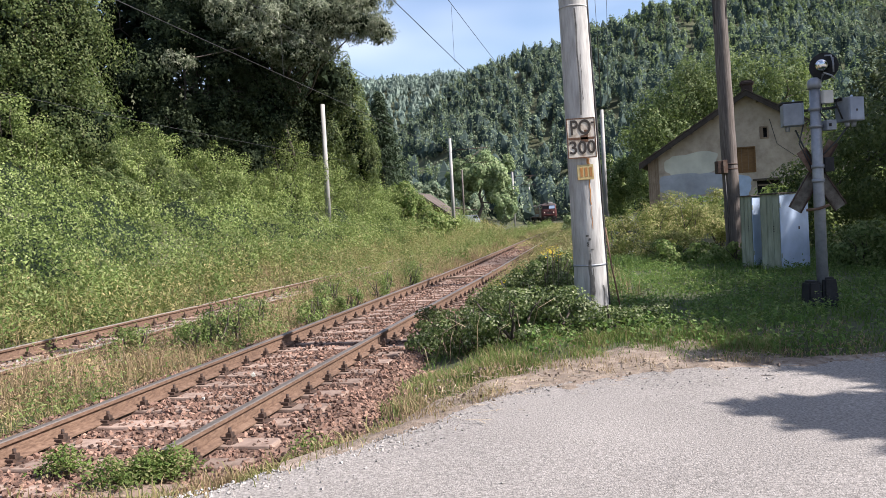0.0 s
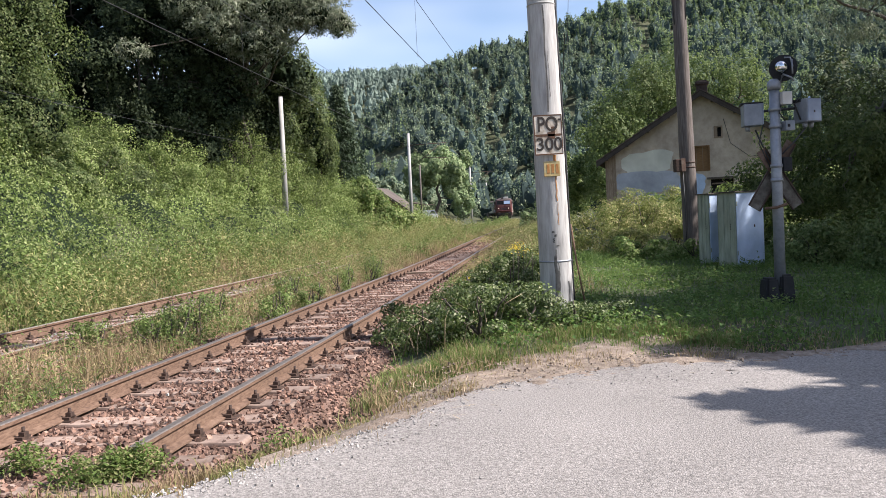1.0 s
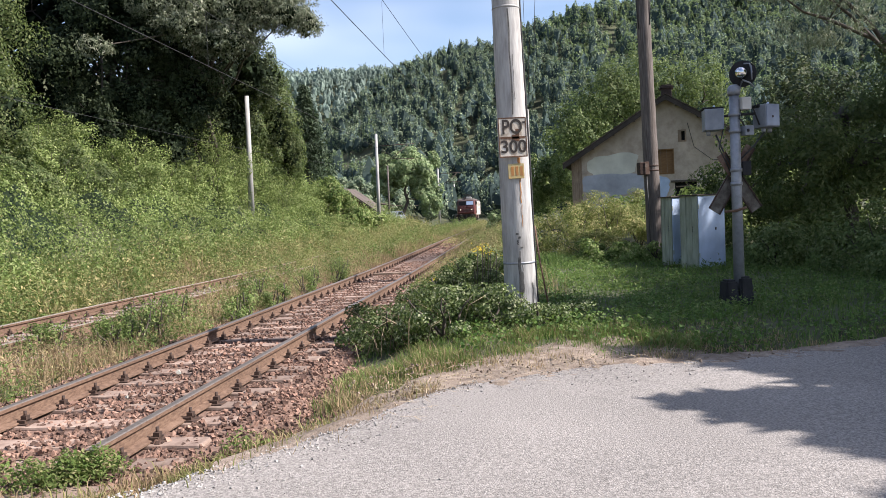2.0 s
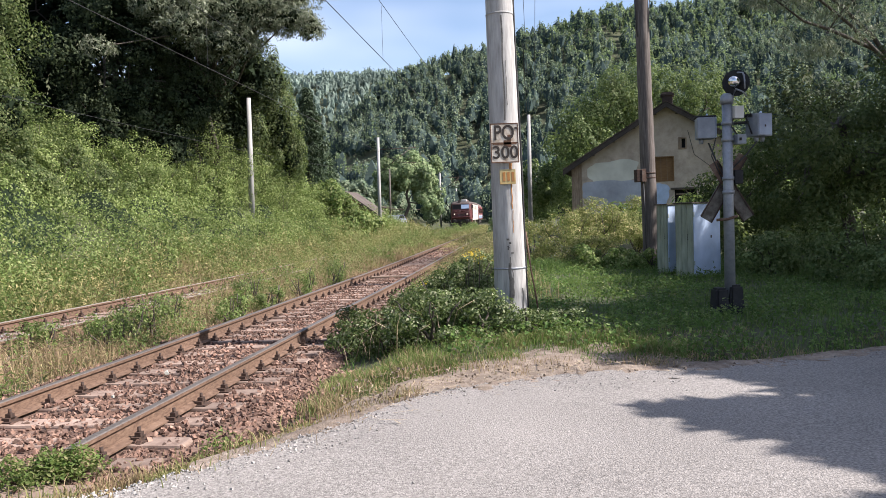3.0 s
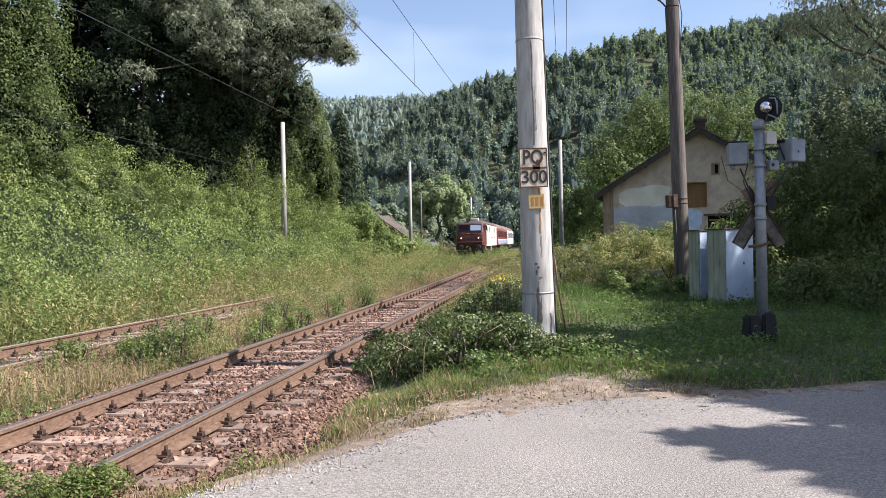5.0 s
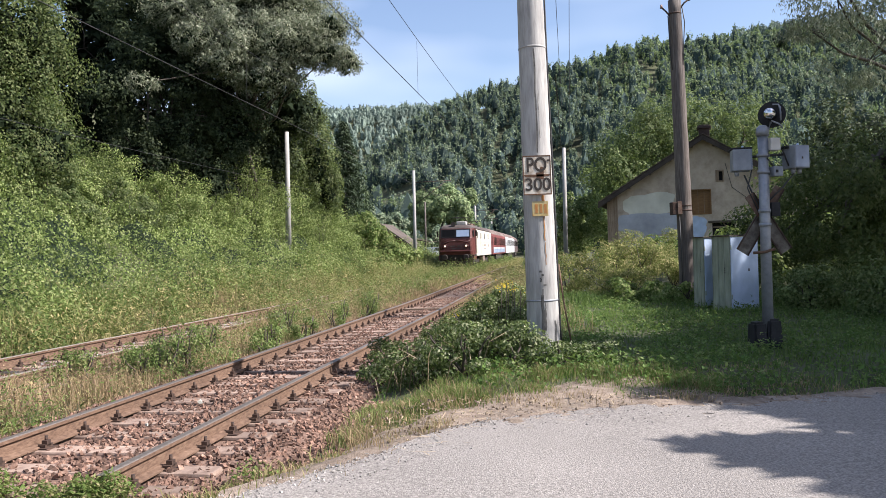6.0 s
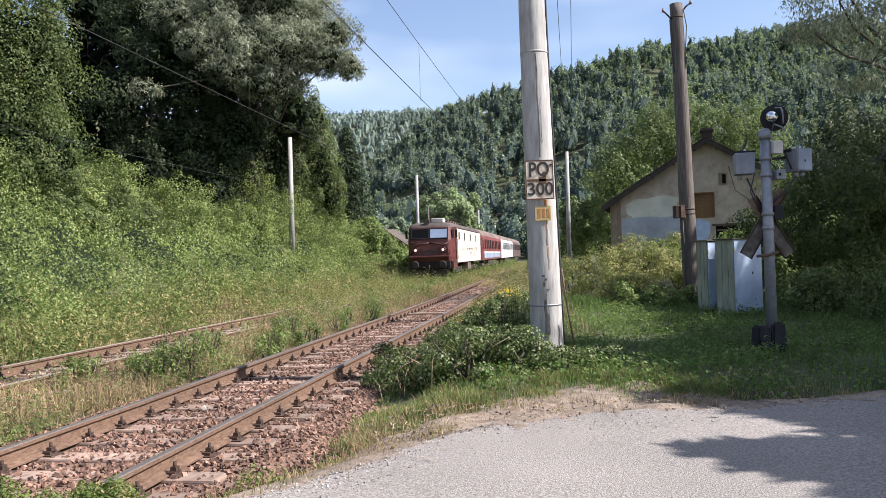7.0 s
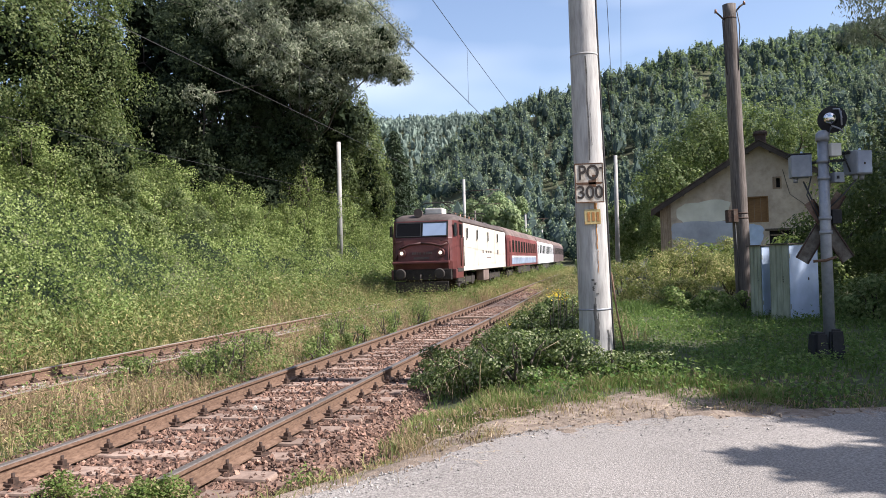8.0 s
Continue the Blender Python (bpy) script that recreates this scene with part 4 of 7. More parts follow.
def build_signal():
    sig = thing("crossing_signal", "grey level crossing signal post with lamp, boxes and rusty cross", "signal", pose(4.78, 11.4, 0.12))
    bm = bmesh.new()
    tube([(0, 0, 0.0), (0.0, 0, 1.6), (0.0, 0, 3.02)], [0.078, 0.074, 0.07], 24, bm)
    part("post", bm, M["galv"], sig, "grey painted steel post")
    bm = bmesh.new()
    tube([(0, 0, 2.94), (0, 0, 3.0), (0, 0, 3.05), (0, 0, 3.09)], [0.09, 0.092, 0.085, 0.05], 24, bm)
    part("post_cap", bm, M["galv"], sig)
    for z in (1.66, 1.86, 2.42, 2.66):
        bm = bmesh.new()
        tube([(0, 0, z - 0.025), (0, 0, z + 0.025)], 0.086, 24, bm)
        part("clamp", bm, M["galv"], sig)
    for x0, x1, h in ((-0.27, -0.05, 0.27), (-0.06, 0.17, 0.31)):
        bm = bmesh.new()
        own = bmesh.new()
        bmesh.ops.create_cube(own, size=1)
        for v in own.verts:
            s = 1.0 if v.co.z < 0 else 0.78
            v.co = Vector(((x0 + x1) / 2 + v.co.x * (x1 - x0) * s, v.co.y * 0.3 * s, h / 2 - 0.06 + v.co.z * (h + 0.12)))
        bmesh.ops.bevel(own, geom=own.edges[:], offset=0.03, segments=2, affect="EDGES")
        merge(own, bm)
        part("base_block", bm, M["rubber"], sig, "black tarred base block")
    # round target with a bright lamp housing before it
    tilt = pose(0.15, 0.02, 3.25, 0, 0, -30)
    bm = bmesh.new()
    own = bmesh.new()
    tube([(0, 0.02, 0), (0, 0.035, 0)], 0.19, 32, own)
    merge(own, bm, 0, tilt)
    disc = part("target_disc", bm, M["rubber"], sig, "round dark target board")
    bm = bmesh.new()
    own = bmesh.new()
    tube([(-0.02, -0.2, 0.0), (-0.02, -0.17, 0), (-0.015, -0.1, 0), (0, 0.015, 0)], [0.04, 0.07, 0.082, 0.08], 24, own)
    merge(own, bm, 0, tilt)
    part("lamp_housing", bm, M["chrome"], disc, "bright metal lamp housing", True)
    for pts in ([(0.02, -0.02, 0.14), (0.1, -0.04, 0.13), (0.13, -0.02, 0.0)], [(0.0, -0.09, -0.1), (0.1, -0.05, -0.15), (0.14, 0.0, -0.2)], [(0.12, -0.03, 0.1), (0.125, -0.03, -0.1)]):
        bm = bmesh.new()
        own = bmesh.new()
        tube(pts, 0.012, 6, own)
        merge(own, bm, 0, tilt)
        part("bracket", bm, M["galv"], disc)
    bm = bmesh.new()
    tube([(0.0, 0, 3.0), (0.1, 0.02, 3.04), (0.13, 0.0, 3.14)], 0.02, 8, bm)
    part("lamp_arm", bm, M["galv"], sig)

    def case(name, x0, x1, y0, y1, z0, z1, mt, rz, label):
        c = part(name, box(-(x1 - x0) / 2, (x1 - x0) / 2, -(y1 - y0) / 2, (y1 - y0) / 2, 0, z1 - z0, 0.012), M[mt], sig, label)
        c.matrix_basis = pose((x0 + x1) / 2, (y0 + y1) / 2, z0, 0, 0, rz)
        return c
    b1 = case("relay_box", 0.06, 0.21, -0.1, 0.06, 2.72, 2.9, "white_box", 8, "small cream relay box")
    b2 = case("lamp_box", -0.36, -0.1, 0.1, 0.38, 2.46, 2.77, "box_grey", -14, "dark grey lamp box")
    b3 = case("lamp_box", 0.36, 0.62, -0.1, 0.16, 2.46, 2.79, "box_grey", 16, "grey lamp box with pale lid")
    b4 = case("terminal_box", 0.1, 0.24, -0.1, 0.04, 2.35, 2.49, "box_grey", 6, "")
    part("lid", box(-0.115, 0.115, -0.142, -0.131, 0.015, 0.315, 0.004), M["lid_blue"], b3)
    part("hood", box(-0.16, 0.16, -0.02, 0.16, 0.29, 0.335, 0.01), M["rubber"], b3)
    part("latch", box(-0.02, 0.0, -0.15, -0.143, 0.13, 0.16), M["iron"], b3)
    part("door", box(0.131, 0.142, -0.13, 0.13, 0.01, 0.31, 0.004), M["lid_blue"], b2)
    part("hood", box(-0.15, 0.15, -0.1, 0.18, 0.315, 0.34, 0.01), M["rubber"], b2)
    for par, xs in ((b2, (-0.06,)), (b3, (-0.05, 0.06))):
        for x in xs:
            bm = bmesh.new()
            tube([(x, 0, -0.07), (x, 0, 0.0)], [0.03, 0.04], 10, bm)
            part("cable_gland", bm, M["galv"], par)
        bm = bmesh.new()
        tube([(0.02, 0, 0.31), (0.03, -0.02, 0.37)], [0.03, 0.012], 8, bm)
        part("hook", bm, M["cab_blue"], par)
    part("knob", box(-0.045, -0.015, -0.085, -0.071, 0.05, 0.09), M["rubber"], b4)
    for pts, r in (([(-0.2, 0.2, 2.66), (0, 0.09, 2.66), (0.42, 0.06, 2.68)], 0.02), ([(0.07, -0.05, 2.72), (0.02, -0.1, 2.6), (0.12, -0.06, 2.49)], 0.01), ([(-0.2, 0.2, 2.4), (-0.12, 0.1, 2.1), (-0.05, 0.02, 1.9)], 0.012), ([(0.45, 0, 2.4), (0.3, 0.05, 2.2), (0.08, 0.05, 2.0)], 0.012), ([(0.36, -0.02, 2.5), (0.26, -0.06, 2.72), (0.34, -0.03, 2.8)], 0.012), ([(-0.13, 0.1, 2.46), (-0.2, 0.1, 2.2), (-0.02, 0.06, 1.75)], 0.009)):
        bm = bmesh.new()
        tube(pts, r, 6, bm)
        part("conduit", bm, M["wire"], sig)
    # cross of two blades seen from behind
    for rot, ln in ((32, 1), (-32, -1)):
        y0 = 0.088 + 0.012 * (ln + 1)
        low, high = (-0.6, -0.04), (0.04, 0.44 + 0.06 * ln)
        bm = box(-0.1, 0.1, y0, y0 + 0.01, low[0], low[1], 0.004)
        bm.transform(pose(0.02, 0, 1.78, 0, rot, 0))
        blade = part("cross_blade", bm, M["blade_grey"], sig, "dirty grey back of the crossing sign")
        bm = box(-0.075, 0.075, y0, y0 + 0.01, high[0], high[1], 0.004)
        bm.transform(pose(0.02, 0, 1.78, 0, rot, 0))
        part("rusty_arm", bm, M["rusty_white"], blade)
        for x0, x1, z0, z1 in ((0.082, 0.099, low[0], low[1]), (-0.099, -0.082, low[0], low[1]), (0.06, 0.074, high[0], high[1])):
            bm = box(x0, x1, y0 - 0.02, y0 - 0.001, z0, z1)
            bm.transform(pose(0.02, 0, 1.78, 0, rot, 0))
            part("stiffener", bm, M["iron"], blade)
    part("relay_box", box(0.09, 0.22, -0.03, 0.08, 1.78, 1.98, 0.01), M["rubber"], sig)
    bm = bmesh.new()
    tube([(-0.2, -0.03, 1.26), (-0.05, -0.09, 1.27), (0.1, -0.06, 1.31), (0.14, 0.05, 1.31)], 0.02, 8, bm)
    part("rusty_clip", bm, M["rust"], sig)


def build_cabinet(m, w, d, h):
    cab = thing("cabinet", "green steel trackside cabinet with a pale blue door", "cabinet", m, "trackside cabinets")
    part("body", box(0, w, 0, d, 0, h, 0.01), M["cab_green"], cab)
    door = part("door", box(0.012, w - 0.012, -0.022, -0.003, 0.02, h - 0.02, 0.006), M["cab_blue"], cab, "pale blue sheet steel door")
    part("lock", box(w * 0.62, w * 0.62 + 0.03, -0.034, -0.0225, h * 0.52, h * 0.52 + 0.06, 0.004), M["iron"], door)
    for z in (0.25, h - 0.3):
        part("hinge", box(0.0, 0.02, -0.036, -0.0225, z, z + 0.1, 0.003), M["cab_green"], door)
    part("roof", box(-0.05, w + 0.04, -0.05, d + 0.04, h, h + 0.025, 0.006), M["roof_wood"], cab, "rusty sheet roof")
    n = 3
    for j in range(n + 1):
        y = 0.0 + d * j / n
        part("seam", box(-0.012, -0.001, max(y - 0.008, 0.002), min(y + 0.008, d - 0.002), 0.0, h), M["cab_green"], cab)
    for j in range(3):
        part("vent_slot", box(-0.006, -0.0005, d * 0.28, d * 0.36, h * 0.5 + j * 0.05, h * 0.5 + j * 0.05 + 0.025), M["dark"], cab)
    return cab


# ---- train ----
def loco_body():
    lv = [(1.25, 0.66, 1.0), (1.6, 0.55, 1.0), (1.64, 0.55, 1.0), (2.62, 0.6, 1.0), (2.66, 0.62, 1.0), (3.42, 0.84, 0.985), (3.58, 0.98, 0.94), (3.72, 1.4, 0.8), (3.8, 2.2, 0.45)]
    bm = bmesh.new()
    rings = []
    for z, yf, sx in lv:
        half = [(0.0, 0.0), (0.8, 0.0), (1.2, 0.04), (1.36, 0.2), (1.47, 0.7), (1.5, 1.4)]
        right = [(x * sx, yf + y) for x, y in half]
        ring = right + [(x, 20.3 - y) for x, y in right[::-1]]
        ring += [(-x, y) for x, y in ring[::-1] if x > 0.001]
        rings.append([bm.verts.new((x, y, z)) for x, y in ring])
    n = len(rings[0])
    for i, (a, b) in enumerate(zip(rings, rings[1:])):
        for k in range(n):
            f = bm.faces.new((a[k], a[(k + 1) % n], b[(k + 1) % n], b[k]))
            f.material_index = 1 if i >= 5 else 0
            f.smooth = i >= 5
    bm.faces.new(rings[0][::-1])
    bm.faces.new(rings[-1]).material_index = 1
    return bm


def wheelset(parent, y, r, half=0.75):
    bm = bmesh.new()
    tube([(-half - 0.07, 0, 0), (half + 0.07, 0, 0)], 0.08, 10, bm)
    for sx in (-1, 1):
        tube([(sx * half - 0.065, 0, 0), (sx * half + 0.065, 0, 0)], r, 24, bm)
        for k in range(6):
            a = k * math.pi / 3
            box(-0.02 + sx * (half + 0.075), 0.02 + sx * (half + 0.075), r * 0.3, r * 0.75, -0.05, 0.05, 0, bm, 0, Matrix.Rotation(a, 4, "X"))
    w = part("wheelset", bm, M["underframe"], parent)
    w.matrix_basis = pose(0, y, r)
    return w


def build_loco():
    loco = thing("locomotive", "dark red and cream electric locomotive with lit headlights", "locomotive")
    body = part("body", loco_body(), [M["loco_red"], M["loco_roof"]], loco, "dark red body with grey roof")
    # windscreens lie on the raked front
    rake = math.degrees(math.atan2(0.22, 0.76))
    for x0, x1, g in ((-1.12, -0.06, "screen"), (0.06, 1.14, "sky_screen")):
        w = part("windscreen", box(x0, x1, -0.014, 0.0, 0.07, 0.66, 0.01), M[g], loco)
        w.matrix_basis = pose(0, 0.6, 2.67, -rake, 0, 0)
        for a, b, c, d in ((x0 - 0.035, x1 + 0.035, 0.035, 0.072), (x0 - 0.035, x1 + 0.035, 0.658, 0.695), (x0 - 0.035, x0, 0.072, 0.658), (x1, x1 + 0.035, 0.072, 0.658)):
            part("seal", box(a, b, -0.022, 0.004, c, d), M["rubber"], w)
    band = part("window_band", box(-1.2, 1.2, -0.008, 0.02, 0.02, 0.74, 0.01), M["dark"], loco, "black band round the windscreens")
    band.matrix_basis = pose(0, 0.613, 2.66, -rake, 0, 0)
    part("driver_desk", box(0.1, 0.25, 0.7, 0.75, 2.75, 2.9, 0.02), M["white_box"], loco)
    for sx in (-1, 1):
        w = part("quarter_window", box(-0.012, 0.0, 0.08, 0.4, 2.72, 3.3, 0.01), M["glass"], loco)
        w.matrix_basis = pose(sx * 1.435, 0.86, 0, 0, 0, -9 * sx)
        if sx < 0:
            w.matrix_basis = pose(-1.42, 0.86, 0, 0, 0, 9)
        d = part("cab_door", box(sx * 1.502 - 0.008, sx * 1.502 + 0.008, 1.95, 2.5, 1.4, 3.3, 0.004), M["loco_red"], loco)
        part("door_window", box(sx * 1.512 - 0.006, sx * 1.512 + 0.006, 2.06, 2.4, 2.65, 3.15), M["glass_dark"], d)
        for y in (1.85, 2.6):
            bm = bmesh.new()
            tube([(sx * 1.56, y, 1.35), (sx * 1.56, y, 2.7)], 0.02, 6, bm)
            part("grab_rail", bm, M["underframe"], loco)
        part("mirror", box(sx * 1.62 - 0.07, sx * 1.62 + 0.07, 1.5, 1.6, 2.75, 3.25, 0.02), M["underframe"], loco)
        side = part("side_panel", box(sx * 1.504 - 0.008, sx * 1.504 + 0.008, 2.75, 17.6, 1.13, 3.36, 0.004), M["loco_white"], loco, "grimy cream side panel")
        for y in (3.65, 6.7, 10.5, 14.5):
            w = part("side_window", box(sx * 1.515 - 0.006, sx * 1.515 + 0.006, y - 0.17, y + 0.17, 2.66, 3.12, 0.05), M["glass_dark"], side)
            part("frame", box(sx * 1.513 - 0.006, sx * 1.513 + 0.006, y - 0.21, y + 0.21, 2.62, 3.16, 0.05), M["white_box"], w)
        for y, ln in ((8.6, 0.4), (9.8, 0.5), (10.7, 0.45), (11.5, 0.5)):
            part("lettering_bar", box(sx * 1.514 - 0.003, sx * 1.514 + 0.003, y, y + ln, 1.98, 2.12), M["loco_roof"], side)
        part("lettering_bar", box(sx * 1.514 - 0.003, sx * 1.514 + 0.003, 10.2, 11.7, 1.7, 1.77), M["coach_roof"], side)
        part("vent_grille", box(sx * 1.516 - 0.006, sx * 1.516 + 0.006, 14.5, 15.0, 1.92, 2.2, 0.01), M["loco_roof"], side)
        part("end_panel", box(sx * 1.503 - 0.008, sx * 1.503 + 0.008, 17.66, 18.5, 1.13, 3.36, 0.004), M["white_box"], loco, "pale grey end panel")
        for y in (7.0, 13.4):
            part("louvre", box(sx * 1.516 - 0.01, sx * 1.516 + 0.01, y - 0.02, y + 0.02, 1.32, 3.34), M["loco_white"], side)
        part("sill_beam", box(sx * 1.45 - 0.05, sx * 1.45 + 0.05, 1.3, 19.0, 1.1, 1.28, 0.02), M["underframe"], loco)
    # front: lamps, moustache moulding, plates
    for sx in (-1, 1):
        bm = bmesh.new()
        tube([(sx * 0.875, 0.62, 1.98), (sx * 0.875, 0.44, 1.98)], [0.2, 0.17], 24, bm)
        h = part("headlight", bm, M["loco_red"], loco, "round headlight, lit")
        bm = bmesh.new()
        tube([(sx * 0.875, 0.44, 1.98), (sx * 0.875, 0.425, 1.98)], [0.08, 0.07], 20, bm)
        part("lens", bm, M["lamp"], h)
        pts = [(sx * 0.0, 0.5, 2.42), (sx * 0.5, 0.5, 2.38), (sx * 0.9, 0.52, 2.28), (sx * 1.18, 0.55, 2.4)] if sx > 0 else [(0, 0.5, 2.42), (-0.5, 0.5, 2.36), (-0.95, 0.52, 2.2), (-1.15, 0.55, 1.7)]
        bm = bmesh.new()
        tube(pts, 0.05, 8, bm)
        part("moulding", bm, M["loco_lower"], loco)
        bm = bmesh.new()
        tube([(sx * 0.9, 0.5, 2.5), (sx * 1.22, 0.55, 2.48), (sx * 1.26, 0.58, 2.3), (sx * 1.26, 0.58, 1.66)], 0.02, 6, bm)
        part("moulding", bm, M["loco_lower"], loco)
        bm = bmesh.new()
        tube([(sx * 0.875, 0.66, 1.06), (sx * 0.875, 0.22, 1.06)], 0.1, 14, bm)
        tube([(sx * 0.875, 0.22, 1.06), (sx * 0.875, 0.14, 1.06), (sx * 0.875, 0.11, 1.06)], [0.24, 0.24, 0.2], 20, bm)
        part("buffer", bm, M["underframe"], loco)
    for k in range(9):
        if k != 4:
            part("number_bar", box(-0.42 + k * 0.105, -0.35 + k * 0.105, 0.522, 0.553, 1.92, 2.02), M["coach_roof"], loco)
    for sx in (-1, 1):
        part("cab_skirt", box(sx * 1.4 - 0.09, sx * 1.4 + 0.09, 0.9, 2.75, 0.82, 1.248, 0.03), M["loco_red"], loco)
        part("step", box(sx * 1.42 - 0.1, sx * 1.42 + 0.1, 2.0, 2.5, 0.6, 0.66, 0.01), M["underframe"], loco)
        part("rain_gutter", box(sx * 1.5 - 0.03, sx * 1.5 + 0.03, 1.9, 18.5, 3.4, 3.45, 0.01), M["loco_roof"], loco)
    part("nose_plate", box(-0.35, 0.35, 0.53, 0.551, 1.7, 1.8, 0.004), M["loco_roof"], loco)
    part("nose_lip", box(-1.28, 1.28, 0.3, 0.62, 1.5, 1.62, 0.04), M["loco_red"], loco)
    part("buffer_beam", box(-1.32, 1.32, 0.62, 0.85, 0.78, 1.26, 0.03), M["underframe"], loco)
    part("snow_plough", box(-1.2, 1.2, 0.55, 0.62, 0.25, 0.72, 0.02), M["underframe"], loco)
    bm = bmesh.new()
    tube([(0, 0.62, 1.0), (0, 0.3, 1.0), (0, 0.22, 0.85), (0, 0.28, 0.7)], 0.045, 8, bm)
    part("coupling", bm, M["underframe"], loco)
    # roof
    part("air_unit", box(0.0, 0.8, 1.5, 2.5, 3.72, 4.02, 0.06), M["white_box"], loco, "pale roof unit")
    bm = bmesh.new()
    tube([(-0.2, 0.95, 3.78), (-0.2, 1.25, 3.78)], [0.2, 0.17], 18, bm)
    part("top_lamp", bm, M["loco_roof"], loco)
    for y in (5.0, 15.3):
        p = part("pantograph", box(-0.7, 0.7, y - 0.9, y + 0.9, 3.86, 3.93, 0.01), M["underframe"], loco, "pantograph on the roof")
        for sx in (-0.55, 0.55):
            bm = bmesh.new()
            tube([(sx, y - 0.8, 3.9), (sx * 0.7, y + 0.9, 4.25), (sx * 0.5, y - 0.6, 4.45)], 0.03, 6, bm)
            part("pantograph_arm", bm, M["underframe"], p)
        bm = bmesh.new()
        tube([(-0.8, y - 0.6, 4.38), (-0.6, y - 0.6, 4.47), (0.6, y - 0.6, 4.47), (0.8, y - 0.6, 4.38)], 0.03, 6, bm)
        part("contact_strip", bm, M["underframe"], p)
    for y in (7.4, 8.8, 10.2, 11.6, 13.0):
        bm = bmesh.new()
        tube([(0.3, y, 3.78), (0.3, y, 4.12)], [0.08, 0.05], 10, bm)
        part("roof_insulator", bm, M["insulator"], loco)
    bm = bmesh.new()
    tube([(0.3, 5.5, 4.14), (0.3, 9, 4.1), (0.3, 14.5, 4.14)], 0.02, 6, bm)
    part("roof_bus", bm, M["underframe"], loco)
    for y in (9.0, 12.0):
        part("roof_hatch", box(-0.9, -0.1, y - 0.9, y + 0.9, 3.74, 3.95, 0.03), M["loco_roof"], loco)
    # running gear
    wheels = []
    for y in (5.0, 15.3):
        bg = part("bogie", box(-1.2, 1.2, y - 2.7, y + 2.7, 0.5, 0.85, 0.04), M["underframe"], loco)
        for sx in (-1, 1):
            for dy in (-1.9, 0.0, 1.9):
                part("axle_box", box(sx * 1.1 - 0.12, sx * 1.1 + 0.12, y + dy - 0.25, y + dy + 0.25, 0.4, 0.95, 0.03), M["underframe"], bg)
        for dy in (-1.9, 0.0, 1.9):
            wheels.append((wheelset(loco, y + dy, 0.6), 0.6, y + dy))
    for sx in (-1, 1):
        part("battery_box", box(sx * 1.25 - 0.2, sx * 1.25 + 0.2, 9.2, 11.2, 0.5, 1.08, 0.03), M["coach_roof"], loco, "brown battery box")
        part("air_tank", box(sx * 0.9 - 0.25, sx * 0.9 + 0.25, 11.7, 12.4, 0.5, 1.08, 0.05), M["underframe"], loco)
    return loco, wheels


def build_coach(paint, stripe, label, length=24.5, wins=10):
    c = thing("railway_coach", label, "railway coach", group="coaches of the train")
    half = [(1.41, 1.1), (1.43, 1.9), (1.43, 2.9), (1.36, 3.3), (1.15, 3.68), (0.75, 3.92), (0.3, 4.02)]
    ring = half + [(-x, z) for x, z in half[::-1]]
    bm = bmesh.new()
    rows = []
    for y, s in ((0.3, 0.93), (0.36, 1.0), (length - 0.36, 1.0), (length - 0.3, 0.93)):
        rows.append([bm.verts.new((x * s, y, 1.1 + (z - 1.1) * (0.5 + s / 2))) for x, z in ring])
    n = len(ring)
    for a, b in zip(rows, rows[1:]):
        for k in range(n):
            f = bm.faces.new((a[k], a[(k + 1) % n], b[(k + 1) % n], b[k]))
            f.material_index = 1 if 3 <= k <= 9 else 0
    bm.faces.new(rows[0])
    bm.faces.new(rows[-1][::-1])
    body = part("body", bm, [paint, M["coach_roof"]], c)
    for sx in (-1, 1):
        if stripe is not None:
            part("stripe", box(sx * 1.428 - 0.012, sx * 1.428 + 0.012, 2.2, length - 2.2, 1.25, 1.72), stripe[0], c)
            part("stripe", box(sx * 1.434 - 0.012, sx * 1.434 + 0.012, 2.2, length - 2.2, 1.724, 1.86), stripe[1], c)
        for k in range(wins):
            y = 3.2 + (length - 6.4) * k / (wins - 1)
            w = part("window", box(sx * 1.434 - 0.01, sx * 1.434 + 0.01, y - 0.55, y + 0.55, 2.12, 2.98, 0.02), M["glass_dark"], c)
        for y in (1.1, length - 1.1):
            d = part("door", box(sx * 1.434 - 0.012, sx * 1.434 + 0.012, y - 0.42, y + 0.42, 1.1, 3.1, 0.01), paint, c)
            part("door_window", box(sx * 1.448 - 0.006, sx * 1.448 + 0.006, y - 0.25, y + 0.25, 2.1, 2.9), M["glass_dark"], d)
        part("skirt", box(sx * 1.2 - 0.1, sx * 1.2 + 0.1, 7.5, length - 7.5, 0.5, 1.08, 0.03), M["underframe"], c)
    part("gangway", box(-0.55, 0.55, 0.02, 0.29, 1.1, 3.3, 0.05), M["rubber"], c)
    part("gangway", box(-0.55, 0.55, length - 0.29, length - 0.02, 1.1, 3.3, 0.05), M["rubber"], c)
    wheels = []
    for y in (3.2, length - 3.2):
        bg = part("bogie", box(-1.15, 1.15, y - 1.7, y + 1.7, 0.45, 0.8, 0.05), M["underframe"], c)
        for dy in (-1.25, 1.25):
            for sx in (-1, 1):
                part("axle_box", box(sx * 1.1 - 0.12, sx * 1.1 + 0.12, y + dy - 0.2, y + dy + 0.2, 0.35, 0.85, 0.03), M["underframe"], bg)
            wheels.append((wheelset(c, y + dy, 0.46), 0.46, y + dy))
    return c, wheels


# where the train is: metres along its track from the point at y = 12
BEND, RADIUS = 128.0, 320.0
TRAIN_U = -4.1
PACE = 15.3


